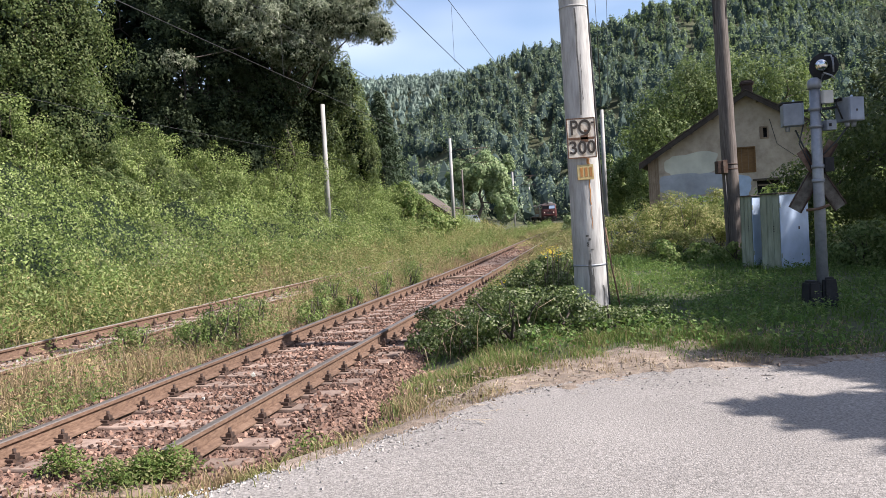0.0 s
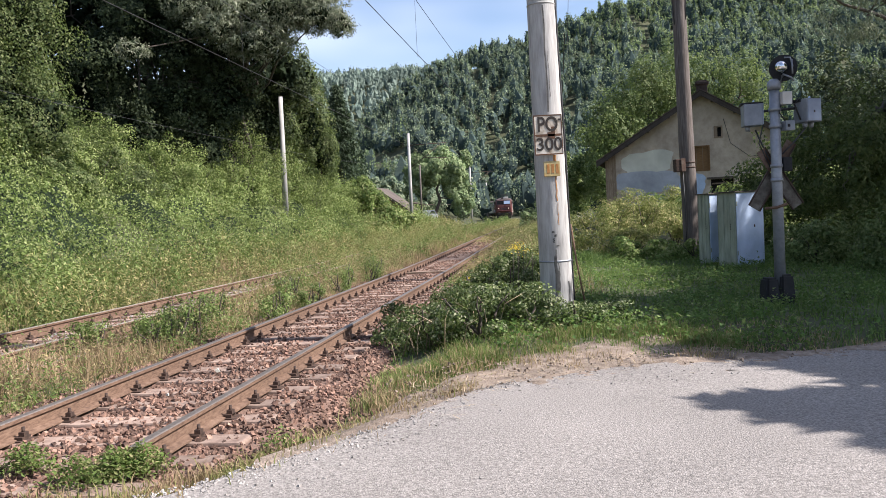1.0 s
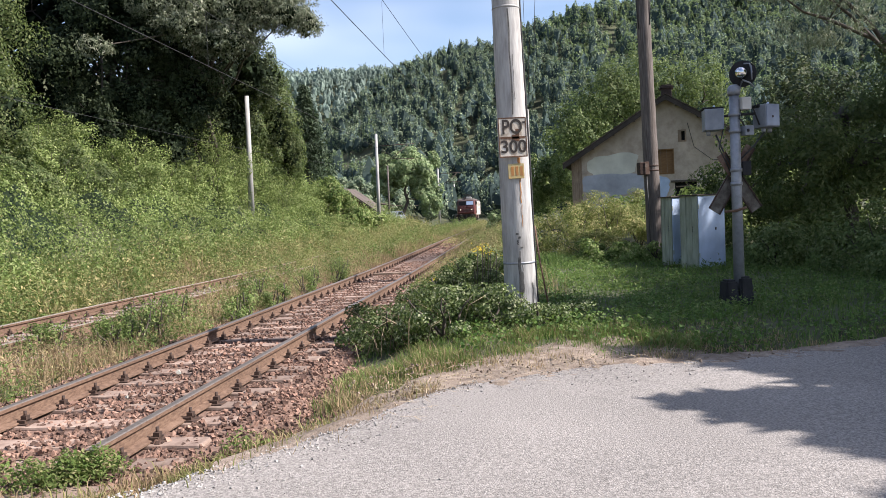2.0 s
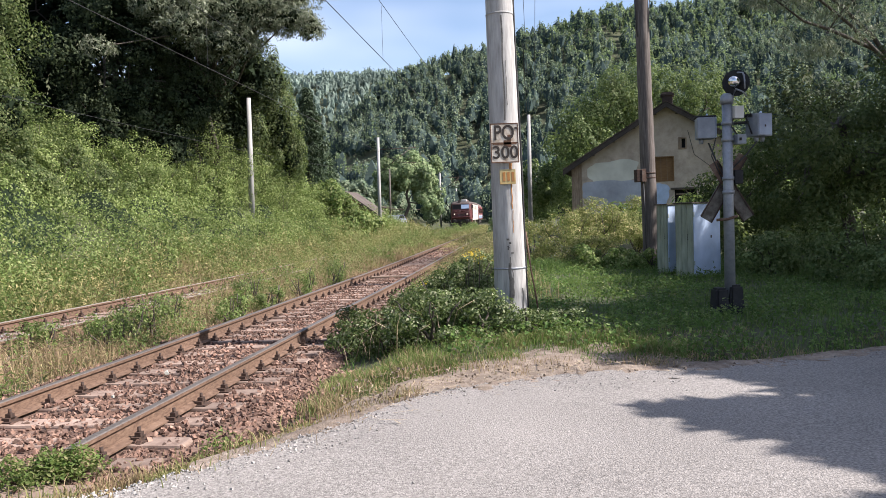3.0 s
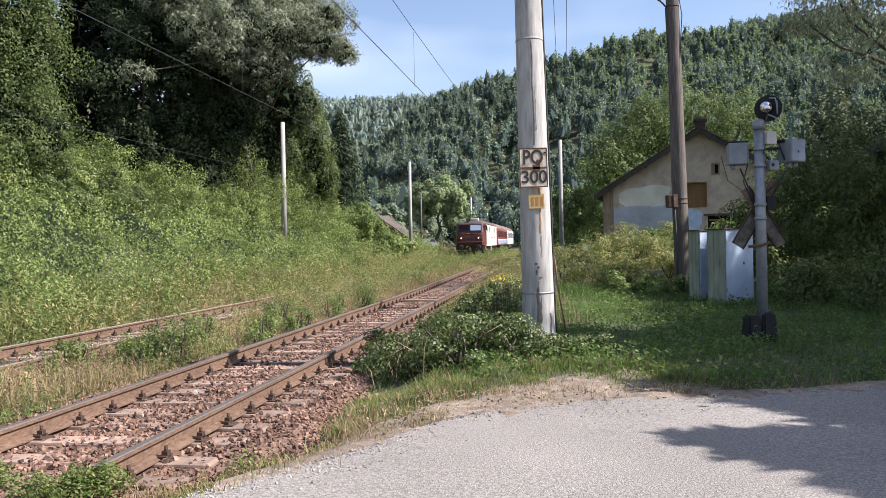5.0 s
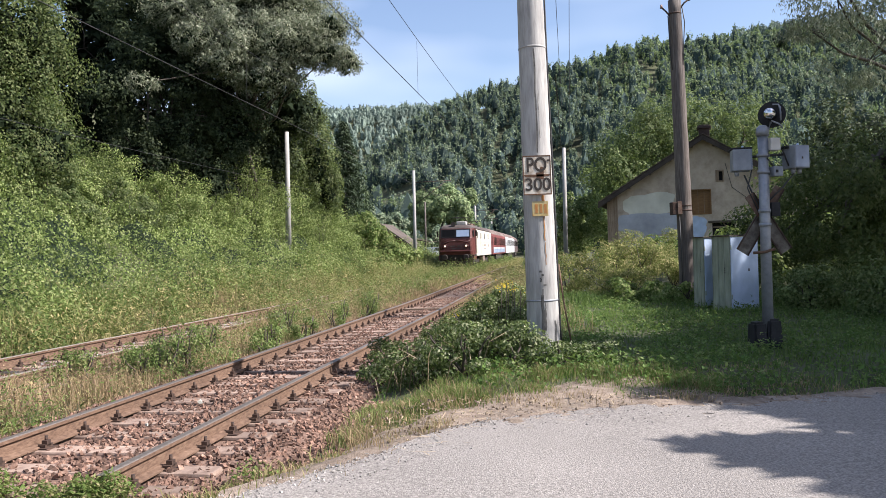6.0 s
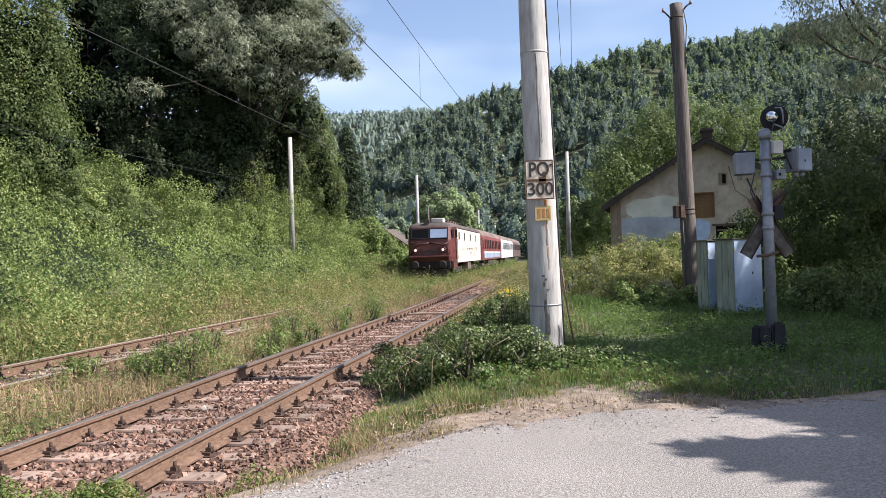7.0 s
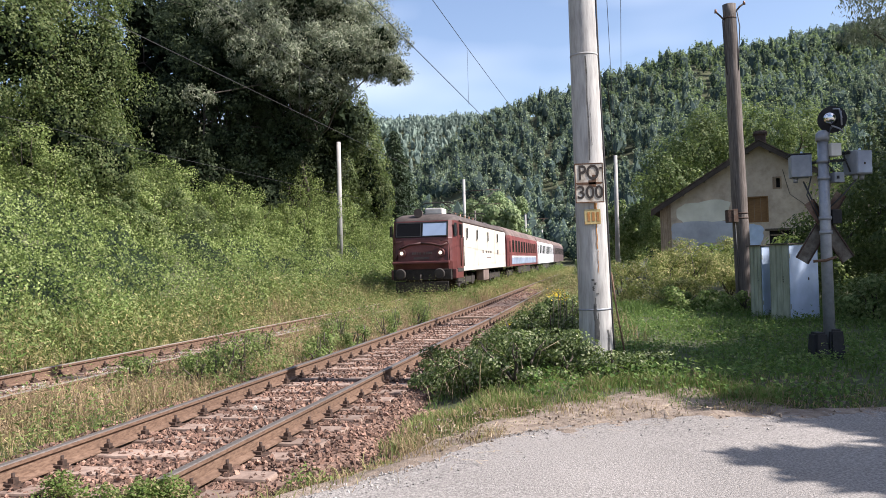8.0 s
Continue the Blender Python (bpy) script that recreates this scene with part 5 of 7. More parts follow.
def way_at(s):
    """A place on the train's track: straight, then bending to the left far off."""
    if s <= BEND:
        return Vector(on_track(np.array(TRAIN_U), np.array(s)))
    a = (s - BEND) / RADIUS
    o = Vector(on_track(np.array(TRAIN_U), np.array(BEND)))
    d, lft = Vector((math.sin(radians(TURN)), math.cos(radians(TURN)), 0)), Vector((-math.cos(radians(TURN)), math.sin(radians(TURN)), 0))
    p = o + d * RADIUS * math.sin(a) + lft * RADIUS * (1 - math.cos(a))
    p.z = float(rise(p.y))
    return p


def run(t):
    """How far the front of the locomotive is along the track at t seconds."""
    return 22.5 + PACE * (8 - t)


def on_way(s, length):
    a, b = way_at(s), way_at(s + length)
    d = b - a
    return pose(a.x, a.y, a.z, math.degrees(math.atan2(d.z, math.hypot(d.x, d.y))), 0, -math.degrees(math.atan2(d.x, d.y)))


# ---- plants ----
def clumps(blobs, n, sub=14, spread=0.36, up=0.35):
    """Points and outward ways for n leaves in uneven clumps over ellipsoids (x, y, z, rx, ry, rz)."""
    B = np.array(blobs, float)
    w = (B[:, 3] * B[:, 4] * B[:, 5]) ** (2 / 3)
    pick = rng.choice(len(B), n, p=w / w.sum())
    cen = []
    for b in B:
        d = unit(rng.normal(size=(sub, 3)))
        cen.append(b[:3] + d * b[3:] * rng.uniform(0.45, 1.0, (sub, 1)))
    cen = np.array(cen)
    k = rng.integers(0, sub, n)
    c = cen[pick, k]
    d = unit(rng.normal(size=(n, 3)))
    size = rng.uniform(0.6, 1.25, (len(B), sub))[pick, k][:, None]
    P = c + d * B[pick, 3:] * spread * size * rng.uniform(0.75, 1.05, (n, 1))
    N = d + unit((P - B[pick, :3]) / B[pick, 3:]) * 0.8 + rng.normal(size=(n, 3)) * 0.45
    N[:, 2] += up
    return P, N


def limb(bm, a, b, r0, r1, seed):
    r = random.Random(seed)
    a, b = Vector(a), Vector(b)
    pts = [a.lerp(b, t) + Vector((r.uniform(-1, 1), r.uniform(-1, 1), r.uniform(-0.3, 0.8))) * (b - a).length * 0.06 * (0 < t < 1) for t in (0, 0.25, 0.5, 0.75, 1)]
    tube(pts, [r0 + (r1 - r0) * t for t in (0, 0.25, 0.5, 0.75, 1)], 7 if r0 > 0.04 else 4, bm)


def tree(name, label, base, top, r, blobs, n, size, leaf, width=0.32, droop=0.45, sub=14, spread=0.36, category="tree", limbs=True, shade_core=0):
    z0 = float(land(base[0], base[1])) - 0.2
    t = thing(name, label, category)
    bm = bmesh.new()
    limb(bm, (base[0], base[1], z0), top, r, r * 0.5, len(blobs))
    mid = Vector((base[0], base[1], z0)).lerp(Vector(top), 0.6)
    if limbs:
        for i, b in enumerate(blobs):
            limb(bm, mid if i % 2 else top, b[:3], r * 0.4, r * 0.1, i)
            for j in range(3):
                d = Vector(unit(rng.normal(size=(1, 3)))[0])
                limb(bm, b[:3], Vector(b[:3]) + Vector((d.x * b[3], d.y * b[4], d.z * b[5])) * 0.85, r * 0.12, r * 0.03, i * 7 + j)
    part("trunk", bm, M["bark"], t)
    P, N = clumps(blobs, n, sub, spread)
    leaves("crown", P, N, rng.uniform(size * 0.7, size * 1.3, n), leaf, t, width, droop, False)
    if shade_core:
        # Inner leaves are coloured near-black to hold the crown's inner shade.
        P, N = clumps([(*b[:3], *(0.5 * v for v in b[3:])) for b in blobs], shade_core, sub, 0.45)
        leaves("inner_foliage", P, N, rng.uniform(0.2, 0.36, shade_core), LEAF["inner_shade"], t, 0.45, 0.4, False)
    return t


def shrub(name, label, blobs, n, size, leaf, group="", sub=12, spread=0.4, category="bush", width=0.32):
    """Blobs have their z over the ground."""
    B = [(b[0], b[1], float(land(b[0], b[1])) + b[2], *b[3:]) for b in blobs]
    t = thing(name, label, category, group=group)
    bm = bmesh.new()
    for i, b in enumerate(B):
        for j in range(5):
            d = Vector(unit(rng.normal(size=(1, 3)))[0])
            g = Vector((b[0], b[1], float(land(b[0], b[1])) - 0.05))
            limb(bm, g, Vector(b[:3]) + Vector((d.x * b[3], d.y * b[4], abs(d.z) * b[5])) * 0.9, 0.025, 0.006, i * 9 + j)
    tagged(part("stem", bm, M["bark"], t), kind="stuff")
    P, N = clumps(B, n, sub, spread)
    ok = P[:, 2] > land(P[:, 0], P[:, 1])
    leaves("foliage", P[ok], N[ok], rng.uniform(size * 0.65, size * 1.35, ok.sum()), leaf, t, width)
    return t


def spruce(base, h, rad):
    z0 = float(land(*base))
    t = thing("spruce_tree", "dark green spruce on the slope", "tree")
    bm = bmesh.new()
    tube([(base[0], base[1], z0 - 0.3), (base[0], base[1], z0 + h)], [0.22, 0.03], 8, bm)
    part("trunk", bm, M["bark"], t)
    n = 15000
    k = rng.integers(0, 150, n)
    zz = np.linspace(0.08, 1, 150)
    an = np.arange(150) * 2.4
    out = (1 - zz[k]) ** 0.8 * rad * rng.uniform(0.15, 1.08, n)
    P = np.stack([base[0] + np.cos(an[k]) * out, base[1] + np.sin(an[k]) * out, z0 + zz[k] * h - out * 0.28], 1) + rng.normal(size=(n, 3)) * 0.13
    N = rng.normal(size=(n, 3)) * 0.5 + np.array([0, 0, 1.0])
    leaves("crown", P, N, rng.uniform(0.2, 0.42, n), LEAF["spruce"], t, 0.16, 0.7, False)


def vine_height(x, y):
    return np.maximum(0.15, 0.6 + 0.72 * waves(x, y, 3.0, 21) + 0.42 * waves(x, y, 1.2, 22) + 0.22 * waves(x, y, 0.45, 23)) * step(-2.2, 0.6, -3.6 - (x - x_b(y)) * 0.985)


def build_bank():
    ys = np.arange(4, 92, 0.5)
    ds = np.concatenate([np.arange(-0.6, 8, 0.4), np.arange(8, 30, 1.0)])
    gy, gd = np.meshgrid(ys, ds)
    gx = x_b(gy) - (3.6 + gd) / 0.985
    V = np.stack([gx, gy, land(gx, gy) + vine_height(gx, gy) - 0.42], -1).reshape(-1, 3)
    n = len(ys)
    i = (np.arange(len(ds) - 1)[:, None] * n + np.arange(n - 1)[None]).ravel()
    # Sheet coloured near-black: painted shade for the gaps between creeper leaves.
    bed = new("undergrowth", mesh_np("undergrowth", V, np.stack([i, i + 1, i + n + 1, i + n], 1), LEAF["inner_shade"], True))
    tagged(bed, "undergrowth covering the railway bank, coloured dark for the shade between leaves", "undergrowth", kind="stuff")
    n = 430000
    y = 6 + 84 * rng.uniform(0, 1, n) ** 1.75
    d = -1.0 + 18 * rng.uniform(0, 1, n) ** 1.15
    x = x_b(y) - (3.6 + d) / 0.985
    ok = (x > -0.68 * y - 3) & (d > -1.0 + 0.9 * step(14, 26, y) + 0.5 * waves(x, y, 2.0, 24))
    x, y, d = x[ok], y[ok], d[ok]
    n = len(x)
    h = vine_height(x, y)
    e = 0.25
    gx = (land(x + e, y) + vine_height(x + e, y) - land(x, y) - h) / e
    gy = (land(x, y + e) + vine_height(x, y + e) - land(x, y) - h) / e
    up = unit(np.stack([-gx, -gy, np.ones(n)], 1))
    P = np.stack([x, y, land(x, y) + h - 0.04], 1) + up * (rng.normal(size=(n, 1)) * 0.07)
    N = up * 0.9 + rng.normal(size=(n, 3)) * 0.55
    # most leaves sit on billowing mounds with dark gaps between them
    heads = rng.choice(n, 6000, replace=False)
    own = rng.integers(0, 6000, n)
    mound = rng.uniform(0, 1, n) < 0.7
    d = unit(rng.normal(size=(n, 3)) + up[heads[own]] * 1.1)
    r = (rng.uniform(0.2, 0.62, 6000) * (1 + 0.008 * y[heads]))[own][:, None]
    P[mound] = (P[heads[own]] + d * r * rng.uniform(0.8, 1.06, (n, 1)))[mound]
    N[mound] = (d * 1.1 + up[heads[own]] * 0.3 + rng.normal(size=(n, 3)) * 0.4)[mound]
    ob = leaves("creeper_leaves", P, N, rng.uniform(0.034, 0.078, n) * (1 + 0.012 * P[:, 1]), LEAF["vine"], None, 0.42, 0.5, False)
    tagged(ob, "bright green creeper leaves covering the slope", "creeper", kind="stuff")
    # tall grass along the foot of the bank
    n = 32000
    y = 7 + 80 * rng.uniform(0, 1, n) ** 1.5
    d = rng.uniform(-2.0, 1.6, n)
    x = x_b(y) - (3.3 + d) / 0.985
    keep = (waves(x, y, 3, 30) + rng.uniform(-0.8, 0.8, n) > -0.5)
    x, y, d = x[keep], y[keep], d[keep]
    h = (0.3 + 0.5 * step(-1.9, -0.6, d)) * rng.uniform(0.5, 1.3, len(x)) * np.clip(0.75 + 1.1 * waves(x, y, 1.3, 31), 0.1, 1.8)
    P = np.stack([x, y, land(x, y) - 0.02 + 0.4 * vine_height(x, y)], 1)
    dry = waves(x, y, 2.5, 32) + rng.uniform(-0.5, 0.5, len(x)) > 0.55 + 0.6 * d - 0.8 * step(15, 28, y)
    tagged(blades("tall_grass", P[~dry], h[~dry], 0.01 + 0.0004 * y[~dry], LEAF["grass"], 0.5), "tall green grass at the foot of the bank", "grass", kind="stuff")
    tagged(blades("dry_grass", P[dry], h[dry] * 0.8, 0.006 + 0.0003 * y[dry], LEAF["dry"], 0.6), "dry yellow grass beside the track", "grass", kind="stuff")

    n = 20000
    y = 8 + 74 * rng.uniform(0, 1, n) ** 1.5
    d = rng.uniform(-1.9, 1.8, n)
    x = x_b(y) - (3.3 + d) / 0.985
    h = (0.4 + 0.55 * step(-1.8, -0.4, d)) * rng.uniform(0.5, 1.5, n) * np.clip(0.75 + 1.3 * waves(x, y, 1.2, 33), 0.0, 1.9)
    z = land(x, y) + 0.4 * vine_height(x, y)
    ok = h > 0.14
    x, y, d, h, z = x[ok], y[ok], d[ok], h[ok], z[ok]
    n = len(x)
    k = waves(x, y, 1.6, 34) + rng.uniform(-0.5, 0.5, n) - 0.7 * d - 0.6 + 1.0 * step(15, 28, y) > 0
    stalks("bank_weeds", "upright green weeds at the foot of the bank", x[~k], y[~k], z[~k], h[~k], 7, 0.09, LEAF["weed"], 0.2)
    stalks("bank_weeds", "upright yellowing weeds at the foot of the bank", x[k], y[k], z[k], h[k], 6, 0.08, LEAF["stalk"], 0.17)

    r = random.Random(31)
    tufts = {"weed": [], "stalk": [], "vine": [], "vine_dark": []}
    for _ in range(760):
        y = 8 + 66 * r.random() ** 1.3
        d = r.uniform(-5.4, 1.2) if y > 24 and r.random() < 0.45 else r.uniform(-1.9, 1.2)
        x = x_b(y) - (3.3 + d) / 0.985
        k = r.uniform(0.18, 0.42) * (1 + 0.006 * y)
        tufts[r.choice(("stalk", "stalk", "weed", "weed", "vine_dark") if d < -0.3 else ("weed", "vine", "stalk", "vine_dark"))].append((x, y, float(land(x, y)) + 0.6 * k + 0.3 * float(vine_height(x, y)), k * 0.7, k * 0.7, k * r.uniform(0.9, 1.7)))
    for lf, b in tufts.items():
        P, N = clumps(b, 85 * len(b), 8, 0.5)
        ok = P[:, 2] > land(P[:, 0], P[:, 1])
        tagged(leaves("tussocks", P[ok], N[ok], rng.uniform(0.05, 0.11, ok.sum()) * (1 + 0.012 * P[ok][:, 1]), LEAF[lf], None, 0.16, -0.3, False), "rough tussocks at the foot of the bank", "weeds", kind="stuff")


def stalks(name, label, x, y, z, h, per, size, leaf, width=0.15):
    """Upright weeds: small narrow leaves up each stalk."""
    n = len(x)
    t = np.tile(np.linspace(0.12, 1.0, per), n) + rng.uniform(-0.06, 0.06, n * per)
    i = np.repeat(np.arange(n), per)
    a = rng.uniform(0, 2 * math.pi, n)[i]
    ln = rng.uniform(0, 0.3, n)[i] * h[i] * t * t
    d = unit(rng.normal(size=(n * per, 3)) * [1, 1, 0.3])
    P = np.stack([x[i] + np.cos(a) * ln, y[i] + np.sin(a) * ln, z[i] + h[i] * t], 1) + d * (0.03 * (1.2 - t))[:, None]
    N = d * 0.5 + rng.normal(size=d.shape) * 0.4 + [0, 0, 0.7]
    ob = leaves(name, P, N, size * rng.uniform(0.6, 1.4, n * per) * (1.25 - 0.6 * t) * (1 + 0.012 * y[i]), leaf, None, width, -0.1, False)
    return tagged(ob, label, "weeds", kind="stuff")


def strip(n, u0, u1, s0, s1, power=1.6):
    s = s0 + (s1 - s0) * rng.uniform(0, 1, n) ** power
    u = rng.uniform(u0, u1, n)
    P = on_track(u, s, 0.0)
    return P[:, 0], P[:, 1], u, s


def build_verges():
    # between the two tracks
    x, y, u, s = strip(62000, -3.3, -1.1, -8, 90)
    den = waves(x, y, 1.6, 40)
    keep = (den + rng.uniform(-0.9, 0.9, len(x)) > -0.45) & (y > road_edge(x) - 0.1)
    x, y, u, s = x[keep], y[keep], u[keep], s[keep]
    h = (0.26 + 0.32 * np.clip(waves(x, y, 1.4, 41) + 0.4, 0, 1.3) + 0.14 * step(8, 25, s)) * rng.uniform(0.5, 1.35, len(x)) * (0.4 + 0.6 * step(-1.1, -1.6, u))
    P = np.stack([x, y, -0.3 + rise(y)], 1)
    dry = waves(x, y, 2.2, 42) + rng.uniform(-0.7, 0.7, len(x)) > -0.3 - 0.4 * step(20, 8, y) - 0.3 * step(18, 30, y)
    tagged(blades("dry_grass", P[dry], h[dry] * 0.85, 0.0045 + 0.0004 * y[dry], LEAF["dry"], 0.75), "dry straw-coloured grass between the tracks", "grass", kind="stuff")
    tagged(blades("green_grass", P[~dry], h[~dry], 0.006 + 0.0004 * y[~dry], LEAF["grass"], 0.6), "green grass between the tracks", "grass", kind="stuff")
    # grass over the second track
    x, y, u, s = strip(26000, -6.6, -2.6, 9.5, 95, 1.3)
    h = rng.uniform(0.2, 0.6, len(x)) * (0.7 + 0.4 * waves(x, y, 2, 44)) * np.where(np.abs(u + 4.1) < 1.3, 0.7 * step(9, 20, s), 1.0)
    P = np.stack([x, y, -0.27 + rise(y)], 1)
    dry = waves(x, y, 3, 45) + rng.uniform(-0.6, 0.6, len(x)) > -0.35
    tagged(blades("dry_grass", P[dry], h[dry], 0.012 + 0.0005 * y[dry], LEAF["dry"], 0.45), "dry grass half hiding the second track", "grass", kind="stuff")
    tagged(blades("green_grass", P[~dry], h[~dry], 0.012 + 0.0005 * y[~dry], LEAF["grass"], 0.45), "green grass half hiding the second track", "grass", kind="stuff")
    x, y, u, s = strip(9000, -6.6, -1.5, -6, 95, 1.3)
    h = rng.uniform(0.25, 0.75, len(x)) * (0.8 + 0.4 * waves(x, y, 1.5, 46)) * np.where(u > -2.7, 1.0, 1.25 * step(3, 11, s)) * (1 - 0.45 * step(-2.0, -1.5, u))
    ok = (h > 0.08) & ~((u < -2.9) & (u > -5.5) & (s < 7.5)) & (waves(x, y, 1.8, 47) + rng.uniform(-0.6, 0.6, len(x)) > -0.35)
    x, y, h = x[ok], y[ok], h[ok]
    k = rng.uniform(0, 1, len(x)) < 0.4
    stalks("track_weeds", "yellowing weeds between the tracks", x[~k], y[~k], -0.28 + rise(y[~k]), h[~k], 7, 0.06, LEAF["stalk"])
    stalks("track_weeds", "green weeds between the tracks", x[k], y[k], -0.28 + rise(y[k]), h[k], 8, 0.07, LEAF["weed"])
    x, y, u, s = strip(6000, -3.2, -1.3, -7.5, 18, 1.0)
    h = rng.uniform(0.3, 0.75, len(x)) * np.clip(0.8 + 0.6 * waves(x, y, 1.1, 48), 0.25, 1.3) * (1 - 0.55 * step(-1.7, -1.3, u))
    k = waves(x, y, 1.3, 49) + rng.uniform(-0.5, 0.5, len(x)) > 0.25
    stalks("track_weeds", "dry seed-headed weeds beside the near track", x[~k], y[~k], -0.3 + 0 * y[~k], h[~k], 9, 0.04, LEAF["dry"], 0.13)
    stalks("track_weeds", "dark green bushy weeds beside the near track", x[k], y[k], -0.3 + 0 * y[k], h[k] * 1.1, 10, 0.055, LEAF["weed"], 0.17)
    x, y, u, s = strip(5200, -5.9, -2.3, 8.5, 50, 1.0)
    h = rng.uniform(0.45, 1.15, len(x)) * np.clip(0.8 + 0.5 * waves(x, y, 2.0, 43), 0.3, 1.3) * step(6, 15, s)
    k = rng.uniform(0, 1, len(x)) < 0.6
    stalks("track_weeds", "tall yellowing weeds on the second track", x[k], y[k], -0.28 + rise(y[k]), h[k], 8, 0.055, LEAF["stalk"])
    stalks("track_weeds", "tall green weeds on the second track", x[~k], y[~k], -0.28 + rise(y[~k]), h[~k], 8, 0.06, LEAF["weed"])
    x, y, u, s = strip(7500, -2.4, 3.6, 24, 120, 1.1)
    h = rng.uniform(0.2, 0.6, len(x)) * (0.3 + 0.7 * np.clip(np.abs(u + 0.75) * 2.5, 0, 1)) * np.where(np.abs(u) < 1.3, step(26, 42, s), 1.0)
    ok = h > 0.1
    x, y, h = x[ok], y[ok], h[ok]
    stalks("track_weeds", "dry weeds over the far end of the track", x, y, -0.25 + rise(y), h, 6, 0.09, LEAF["stalk"])
    # tall growth hiding the right-hand rail beyond the brambles
    x, y, u, s = strip(11000, 1.05, 3.4, 4.5, 44, 1.1)
    h = rng.uniform(0.4, 0.95, len(x)) * np.clip(0.85 + 0.5 * waves(x, y, 1.3, 67), 0.3, 1.4) * (0.5 + 0.5 * step(1.1, 1.7, u)) * step(4, 11, s)
    ok = (h > 0.12) & (x < 3.4 + 0.14 * (y - 14))
    x, y, h = x[ok], y[ok], h[ok]
    k = waves(x, y, 1.6, 68) + rng.uniform(-0.6, 0.6, len(x))
    for name, sel, lf, w in (("dry seeding grass", k > 0.25, "dry", 0.12), ("yellowing weeds", (k <= 0.25) & (k > -0.35), "stalk", 0.15), ("green weeds", k <= -0.35, "weed", 0.2)):
        stalks("rail_weeds", "tall " + name + " beside the right-hand rail", x[sel], y[sel], land(x[sel], y[sel]) - 0.02, h[sel], 8, 0.06, LEAF[lf], w)
    # leafy weeds between and right of the tracks
    r = random.Random(11)
    spots = []
    for _ in range(330):
        s = 0.5 + 98 * r.random() ** 1.1
        side = r.random()
        u = r.uniform(-2.7, -1.5) if side < 0.55 else r.uniform(2.7, 4.8)
        if s < 16 and side < 0.55 and r.random() < 0.6:
            continue
        p = on_track(np.array(u), np.array(s))
        if u > 0 and p[1] < 14:
            continue
        k = r.uniform(0.25, 0.5) * (1 + 0.006 * s)
        spots.append((p[0], p[1], -0.15 + float(rise(p[1])) + k * 0.5, k * 0.8, k * 0.8, k * r.uniform(0.7, 1.3)))
    for x, y in ((-3.6, 11.3), (-3.3, 12.6), (-3.5, 12.0), (-3.1, 13.4), (-2.9, 14.3), (-3.7, 13.3), (-3.2, 15.2), (-5.1, 9.6)):
        spots.append((x - 0.25, y, 0.02, 0.28, 0.35, 0.48))
    P, N = clumps(spots, 30000, 8, 0.5)
    ok = P[:, 2] > -0.3
    tagged(leaves("weeds", P[ok], N[ok], rng.uniform(0.03, 0.065, ok.sum()) * (1 + 0.015 * P[ok][:, 1]), LEAF["weed"], None, 0.26), "leafy green weeds along the tracks", "weeds", kind="stuff")
    for x, y, k in ((-4.3, 11.9, 1.0), (-4.15, 12.9, 1.2), (-4.0, 13.8, 1.1), (-4.5, 12.5, 0.8), (-5.2, 11.6, 0.8), (-3.0, 14.6, 0.9), (-2.6, 16.4, 0.9), (-3.2, 17.5, 1.1), (-2.2, 19.5, 1.1), (-1.6, 22.5, 1.2)):
        shrub("weed_bush", "bushy dark green weed between the tracks", [(x, y, 0.28 * k, 0.3 * k, 0.4 * k, 0.36 * k), (x + 0.15, y + 0.3, 0.4 * k, 0.2 * k, 0.25 * k, 0.3 * k)], 1500, 0.045, LEAF["weed"], "weeds between the tracks", 14, 0.36, "weed", 0.24)
    # shaded lawn behind the lane, part of its shade put into the leaf colour
    n = 48000
    x, y = rng.uniform(-1, 11, n), 7.2 + 17 * rng.uniform(0, 1, n) ** 1.4
    ua = (x - x_a(y)) * 0.985
    ok = (ua > 1.7) & (y > road_edge(x) + 0.06 + 0.5 * np.clip(waves(x, y, 1.2, 50), -0.3, 1) * step(4.0, 3.0, x) + 0.6 * step(3.4, 1.8, x))
    bare = waves(x, y, 1.0, 51) - 1.1 * step(3.2, 1.2, x) * step(10.2, 8.6, y) < -0.75
    ok &= ~(bare & (rng.uniform(0, 1, n) < 0.85))
    x, y = x[ok], y[ok]
    h = rng.uniform(0.05, 0.16, len(x)) * (1 + 0.5 * waves(x, y, 1.5, 52)) * (1 + 0.8 * step(14, 20, y))
    tagged(blades("lawn_grass", np.stack([x, y, land(x, y) - 0.01], 1), h, 0.012, LEAF["lawn_shade"], 0.8), "short grass in the shade beside the lane", "grass", kind="stuff")
    n = 56000
    x, y = rng.uniform(0.4, 11, n), 8.0 + 15 * rng.uniform(0, 1, n) ** 1.3
    ok = (waves(x, y, 0.9, 53) + rng.uniform(-0.5, 0.5, n) > -0.25) & (y > road_edge(x) + 0.35 + 0.8 * step(3.4, 1.8, x)) & ((x - x_a(y)) > 2.2)
    x, y = x[ok], y[ok]
    P = np.stack([x, y, land(x, y) + rng.uniform(0.02, 0.16, len(x)) * (1 + 0.6 * waves(x, y, 1.6, 54))], 1)
    # These weeds take the darker lawn green in place of the weed green.
    tagged(leaves("ground_weeds", P, rng.normal(size=P.shape) * 0.5 + [0, 0, 1], rng.uniform(0.03, 0.07, len(x)), LEAF["lawn_shade"], None, 0.36, 0.2), "low broad-leaved weeds in the shade, coloured darker for it", "weeds", kind="stuff")
    n = 5200
